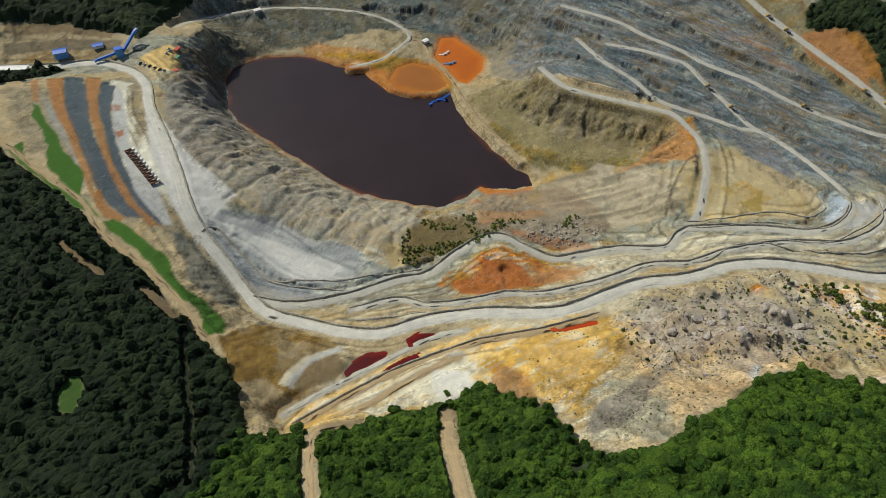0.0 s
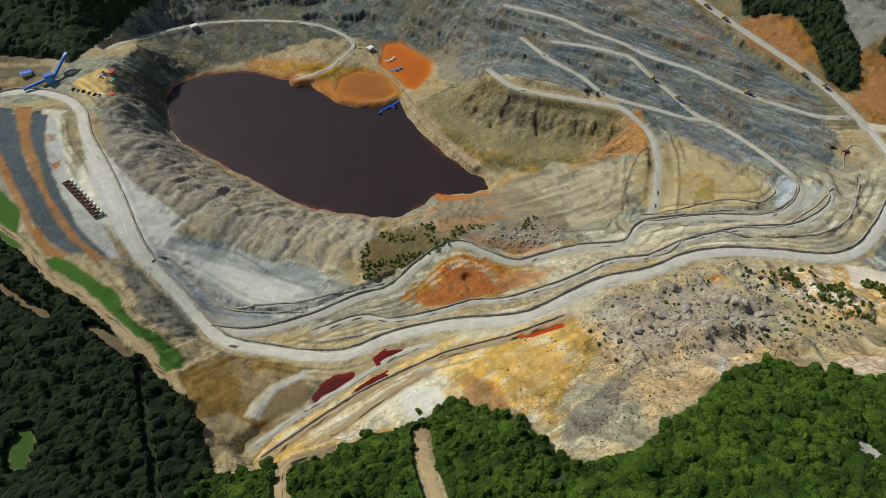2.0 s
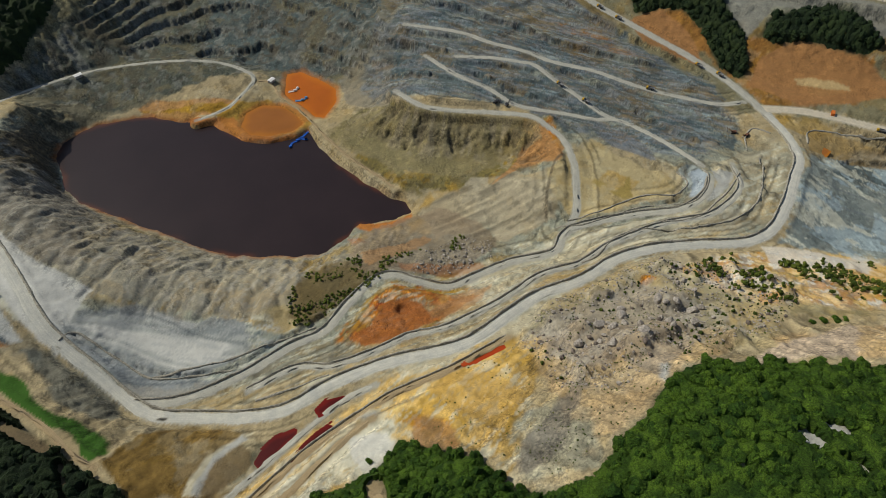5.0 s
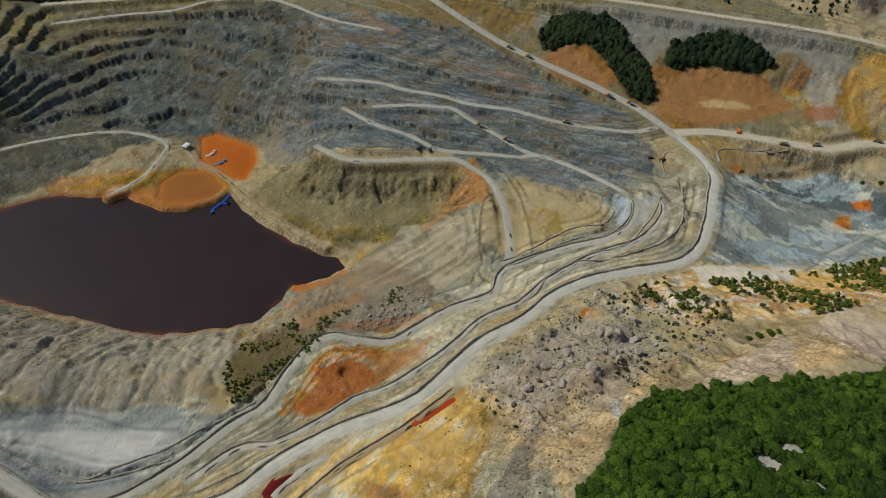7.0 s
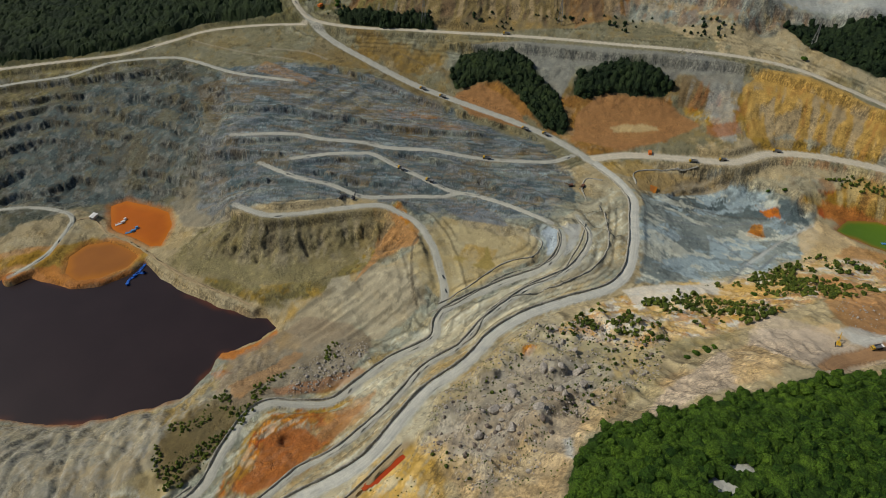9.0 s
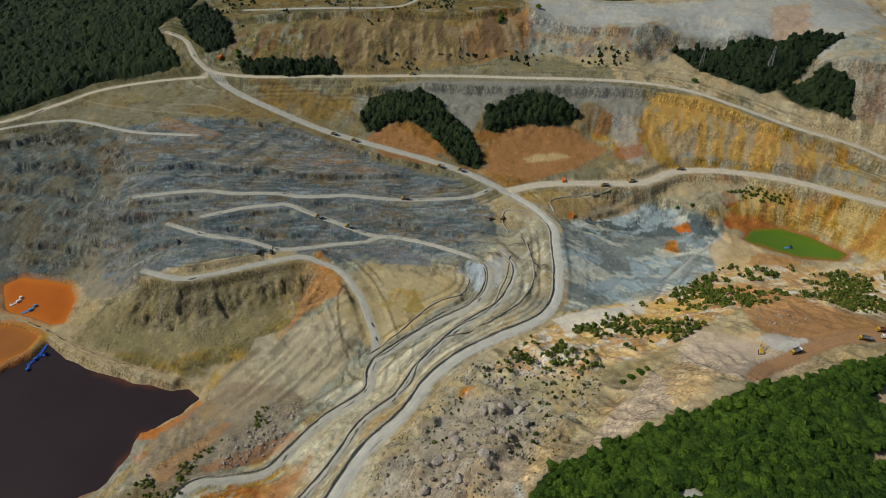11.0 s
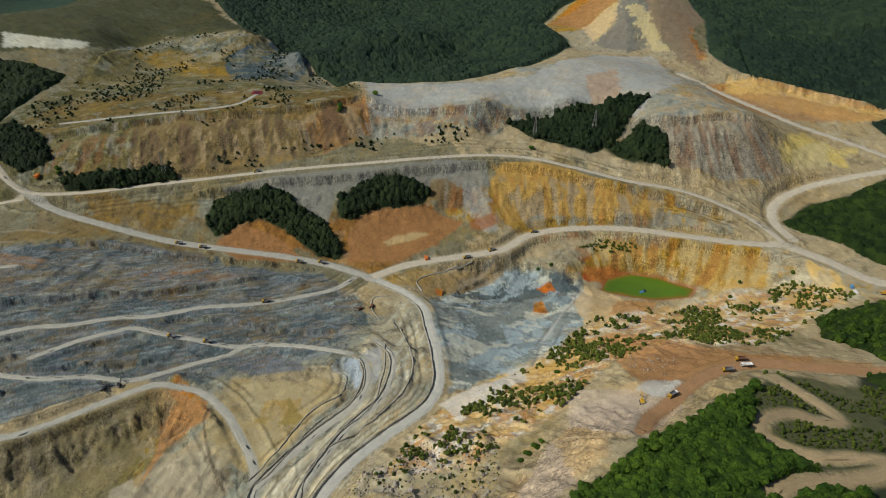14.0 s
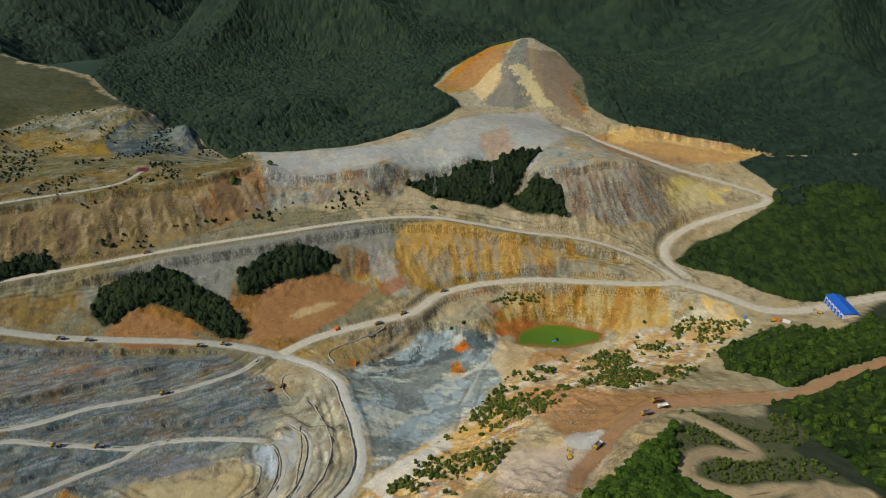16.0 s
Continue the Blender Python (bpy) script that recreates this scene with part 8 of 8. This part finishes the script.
for x, y, a in ((271, 453, 200), (276, 455, 120)):
    c = copy_thing(dark_ex, pose(0, 0, 0))
    rest(c, x, y, a)
for x, y, a, paint, what in ((-182, 568, 60, RUBBER, "black"), (-178, 565, 60, WHITE, "white"), (-173, 562, 60, RUBBER, "black"), (-168, 558, 60, STEEL, "grey"), (-163, 554, 60, RUBBER, "black"),
                             (-159, 552, 60, WHITE, "white"), (-159, 581, 150, WHITE, "white"), (-156, 584, 150, STEEL, "grey"), (-157, 587, 150, WHITE, "white")):
    rest(car(what + " car parked on the pale gravel yard", paint, "cars on the gravel yard"), x, y, a)


def stack(label, x, y, sx, sy, sz, paint, turn=0, category="container"):
    e = new("container", None)
    part("body", block(0, 0, 0.05, sx, sy, sz, 1, 0.06), paint, e)
    for k in range(max(2, int(sx / 1.2))):
        part("rib", block(-sx / 2 + (k + 0.5) * sx / max(2, int(sx / 1.2)), 0, 0.1, 0.12, sy + 0.1, sz - 0.1, 1, 0), paint, e)
    return rest(tagged(e, label, category), x, y, turn)


stack("white site container beside the yard road", 641, -90, 6, 2.5, 2.6, WHITE, 20)
stack("white site container on the yard", 645, -124, 7, 2.5, 2.6, WHITE, 70)
stack("orange container in the machine yard", 648, -116, 6, 2.5, 2.6, ORANGE_PAINT, 70)
stack("blue tank box by the lined basin", 652, -88, 4, 2.5, 2.4, LIGHT_BLUE, 10)
stack("red stacked panels on the gravel yard", -150, 588, 7, 4, 0.8, RED_PAINT, 60, "stack")
stack("green stacked panels on the gravel yard", -150, 578, 6, 3, 0.6, TEAL, 60, "stack")
stack("red stacked panels at the yard's corner", -151, 556, 7, 4, 0.7, RED_PAINT, 20, "stack")
stack("orange hut by the upper road junction", 454, 742, 6, 4, 3, ORANGE_PAINT, 20, "hut")
stack("orange roofed hut beside the quarry road", 548, 306, 6, 3, 2.6, ORANGE_PAINT, 40, "hut")


def long_shed(label, x, y, turn, length, width, high, wall_paint, roof_paint):
    """A shed with corrugated gable roof, walls, posts and doors."""
    e = new("shed", None)
    part("wall", block(0, 0, 0, length, width, high, 1, 0.05), wall_paint, e)
    roof = bmesh.new()
    n = int(length / 1.1)
    l2, w2, rise = length / 2 + 0.6, width / 2 + 0.7, width * 0.13
    for k in range(n):
        xa, xb = -l2 + 2 * l2 * k / n, -l2 + 2 * l2 * (k + 1) / n
        z = high + 0.05 + (0.09 if k % 2 else 0.0)
        ring = [[(q, -w2, z), (q, 0, z + rise), (q, w2, z)] for q in (xa, xb)]
        top = [[roof.verts.new(p) for p in r] for r in ring]
        low = [[roof.verts.new((p[0], p[1], p[2] - 0.25)) for p in r] for r in ring]
        for j in (0, 1):
            roof.faces.new((top[0][j], top[1][j], top[1][j + 1], top[0][j + 1]))
            roof.faces.new((low[0][j], low[0][j + 1], low[1][j + 1], low[1][j]))
        for r in (0, 1):
            for j in (0, 1):
                roof.faces.new((top[r][j], top[r][j + 1], low[r][j + 1], low[r][j]))
        for j in (0, 2):
            roof.faces.new((top[0][j], low[0][j], low[1][j], top[1][j]))
    bmesh.ops.recalc_face_normals(roof, faces=roof.faces)
    part("roof", roof, roof_paint, e, "corrugated sheet metal roof")
    for k in range(max(2, int(length / 6))):
        x0 = -length / 2 + (k + 0.5) * length / max(2, int(length / 6))
        part("door", block(x0, width / 2 + 0.06, 0, 3.6, 0.12, high * 0.7, 1, 0.02), roof_paint, e)
        part("post", block(x0 + 2.6, width / 2 + 0.3, 0, 0.4, 0.4, high, 1, 0.03), roof_paint, e)
    return rest(tagged(e, label, "shed"), x, y, turn)


long_shed("long white workshop with a bright blue metal roof", 681, -181, 12, 36, 15, 8, WHITE, BLUE)
long_shed("small blue crusher hut beside the road", -259, 600, 10, 11, 8, 7, LIGHT_BLUE, BLUE)
long_shed("low blue-roofed hut on the bench", -226, 607, 15, 9, 5, 3.2, WHITE, BLUE)
long_shed("long low white shed behind the trees", -303, 589, -8, 30, 6, 3.5, WHITE, WHITE)
long_shed("small pale pump house above the ponds", 99, 622, 30, 6, 4, 3, CONCRETE, WHITE)
long_shed("small pale hut beside the track over the pit", -80, 701, 20, 7, 4, 3, CONCRETE, WHITE)


def conveyor(label, a, b, legs):
    e = new("conveyor", None)
    a, b = Vector(a), Vector(b)
    run = (b - a)
    yaw, pitch = math.degrees(math.atan2(run.y, run.x)), -math.degrees(math.asin(run.z / run.length))
    bm = block(0, 0, 0, run.length, 2.6, 1.2, 1, 0.1)
    bmesh.ops.transform(bm, verts=bm.verts, matrix=Matrix.Translation((a + b) / 2) @ pose(0, 0, 0, 0, pitch, yaw))
    gallery = part("gallery", bm, LIGHT_BLUE, e)
    bm = block(0, 0, 1.2, run.length, 3.0, 1.0, 0.7, 0.1)
    bmesh.ops.transform(bm, verts=bm.verts, matrix=Matrix.Translation((a + b) / 2) @ pose(0, 0, 0, 0, pitch, yaw))
    part("hood", bm, BLUE, gallery, "blue sheet metal hood")
    for k in range(legs):
        p = a + run * ((k + 0.7) / legs)
        for s in (-1, 1):
            off = Vector((-run.y, run.x, 0)).normalized() * 1.2 * s
            g = float(ground_at(p.x + off.x, p.y + off.y))
            part("leg", bar((p.x + off.x * 1.3, p.y + off.y * 1.3, g - 0.3), (p.x + off.x, p.y + off.y, p.z + 0.2), 0.16), STEEL, e)
    return tagged(e, label, "conveyor")


conveyor("low blue covered conveyor beside the road", (-226, 583, 48.5), (-204, 589, 52), 4)
conveyor("steep blue covered conveyor rising from the crusher", (-201, 588, 51), (-185, 609, 64), 3)
tower = new("transfer_tower", None)
part("housing", block(0, 0, 0, 7, 6, 8, 0.97, 0.1), LIGHT_BLUE, tower)
part("roof", block(0, 0, 8.0, 7.8, 6.8, 0.6, 0.9, 0.05), BLUE, tower)
rest(tagged(tower, "blue metal transfer tower between two conveyors", "tower"), -203, 588, 20)
heap = crown_shape(1, 0, 0.5, ICO2)
spoil = mesh_of("ore_heap", np.concatenate([heap[0] * (20, 20, 14)]), heap[1], BERM)
o = tagged(new("ore_heap", spoil), "dark cone of crushed ore below the conveyor", "heap")
o.matrix_basis = pose(-186, 596, float(ground_at(-186, 596)) - 3.4)


def pontoon(label, water, pts, paint):
    """A floating walkway of decks on round floats with rails and pump boxes."""
    e = new("pump_pontoon", None)
    for k, (a, b) in enumerate(zip(pts[:-1], pts[1:])):
        ax, ay = a
        bx, by = b
        run, yaw = math.hypot(bx - ax, by - ay), math.degrees(math.atan2(by - ay, bx - ax))
        n = max(1, round(run / 5))
        for j in range(n):
            m = pose(ax + (bx - ax) * (j + 0.5) / n, ay + (by - ay) * (j + 0.5) / n, water, 0, 0, yaw)
            bm = block(0, 0, 0.35, run / n - 0.25, 1.7, 0.25, 1, 0.05)
            bmesh.ops.transform(bm, verts=bm.verts, matrix=m)
            deck = part("deck", bm, paint, e)
            for s in (-1, 1):
                bm = drum(0, s * 0.75, 0.15, 0.38, run / n - 0.4, "x", 10)
                bmesh.ops.transform(bm, verts=bm.verts, matrix=m)
                part("float", bm, paint, deck)
                bm = bar((-run / n / 2, s * 0.8, 1.5), (run / n / 2, s * 0.8, 1.5), 0.09)
                bmesh.ops.transform(bm, verts=bm.verts, matrix=m)
                part("rail", bm, paint, deck)
    for x, y in (pts[-1], pts[len(pts) // 2]):
        part("pump_box", block(x, y, water + 0.5, 2.6, 2.2, 1.5, 0.92, 0.1), paint, e)
    return tagged(e, label, "pontoon")


pontoon("bright blue floating pump walkway on the brown lake", 0.0, [(110, 537), (103, 532), (96, 528), (90, 527), (87, 522)], BLUE)
pontoon("short blue floating jetty branching on the lake", 0.0, [(98, 531), (104, 526)], BLUE)
pontoon("blue pump raft on the orange pond", 4.0, [(112, 585), (119, 583), (124, 585)], LIGHT_BLUE)
pontoon("white pump raft on the orange pond", 4.0, [(110, 603), (117, 602), (121, 605)], WHITE)
pontoon("small blue pump raft on the green pond", 8.0, [(614, 96), (618, 92)], LIGHT_BLUE)


def pylon(x, y, tall=28):
    e = new("lattice_pylon", None)
    for sx, sy in ((-1, -1), (-1, 1), (1, -1), (1, 1)):
        part("leg", bar((sx * 2.6, sy * 2.6, -0.5), (sx * 0.4, sy * 0.4, tall), 0.16), STEEL, e)
    for k in range(6):
        z0, z1 = tall * k / 6, tall * (k + 1) / 6
        w0, w1 = 2.6 - 2.2 * k / 6, 2.6 - 2.2 * (k + 1) / 6
        for s in (-1, 1):
            part("brace", bar((-w0, s * w0, z0), (w1, s * w1, z1), 0.09), STEEL, e)
            part("brace", bar((s * w0, w0, z0), (s * w1, -w1, z1), 0.09), STEEL, e)
    for z, w in ((tall * 0.7, 4.2), (tall * 0.82, 5.0), (tall * 0.94, 3.6)):
        part("cross_arm", block(0, 0, z, w * 2, 0.35, 0.35, 1, 0), STEEL, e)
    return rest(tagged(e, "grey steel lattice power pylon on the slope", "pylon", "power pylons"), x, y, 30)


for x, y in ((766, 262), (797, 197), (518, 617), (626, 497)):
    pylon(x, y)

# outcrops of large angular rock
def outcrop(x, y, size, seed):
    r = np.random.default_rng(seed)
    v, f = ICO2[0].copy(), ICO2[1]
    for k in range(9):
        d = r.normal(size=3)
        d /= np.linalg.norm(d)
        over = (v @ d - r.uniform(0.45, 0.8)).clip(0, 9)
        v -= over[:, None] * d
    v = v * size * r.uniform(0.7, 1.2, 3) * (1, 1, 1.15)
    ob = new("boulder", mesh_of("boulder", v, f, ROCK, False))
    ob.matrix_basis = pose(x, y, float(ground_at(x, y)) + size * 0.25, 0, 0, r.uniform(0, 360))
    return tagged(ob, "large angular grey boulder standing on the rubble slope", "boulder", "boulders on the rubble slope")


r_ = np.random.default_rng(91)
for k, (x, y) in enumerate(((212, 186), (206, 180), (238, 170), (242, 166), (246, 164), (232, 173), (199, 176), (192, 171), (220, 160), (211, 152), (205, 165), (226, 180), (258, 176), (180, 168), (176, 160), (190, 155),
                            (232, 152), (250, 152), (168, 176), (236, 186), (184, 182), (262, 190), (214, 170), (223, 168))):
    outcrop(x + r_.uniform(-3, 3), y + r_.uniform(-3, 3), r_.uniform(1.6, 4.2), 400 + k)

# lone trees and bushes in the mine
lone = templates[1]
for x, y, s in ((35, 171, 0.6), (470, 728, 1.2), (466, 721, 1.0), (742, 258, 1.0), (700, 495, 1.3), (693, 492, 1.2), (745, 470, 1.1), (604, 188, 0.7), (598, 200, 0.6), (548, 96, 0.8), (420, 133, 0.7), (300, 122, 0.7),
                (306, 119, 0.8), (294, 124, 0.6), (312, 117, 0.6), (641, -30, 0.7), (655, 5, 0.6), (632, 12, 0.6), (668, -40, 0.7)):
    o = copy_thing(lone, pose(0, 0, 0))
    o["label"], o["group"] = "lone green tree on bare spoil ground", "lone trees in the mine"
    o.matrix_basis = pose(x, y, float(ground_at(x, y)) - 0.2, 0, 0, 57 * x % 360) @ Matrix.Diagonal((s, s, s, 1))
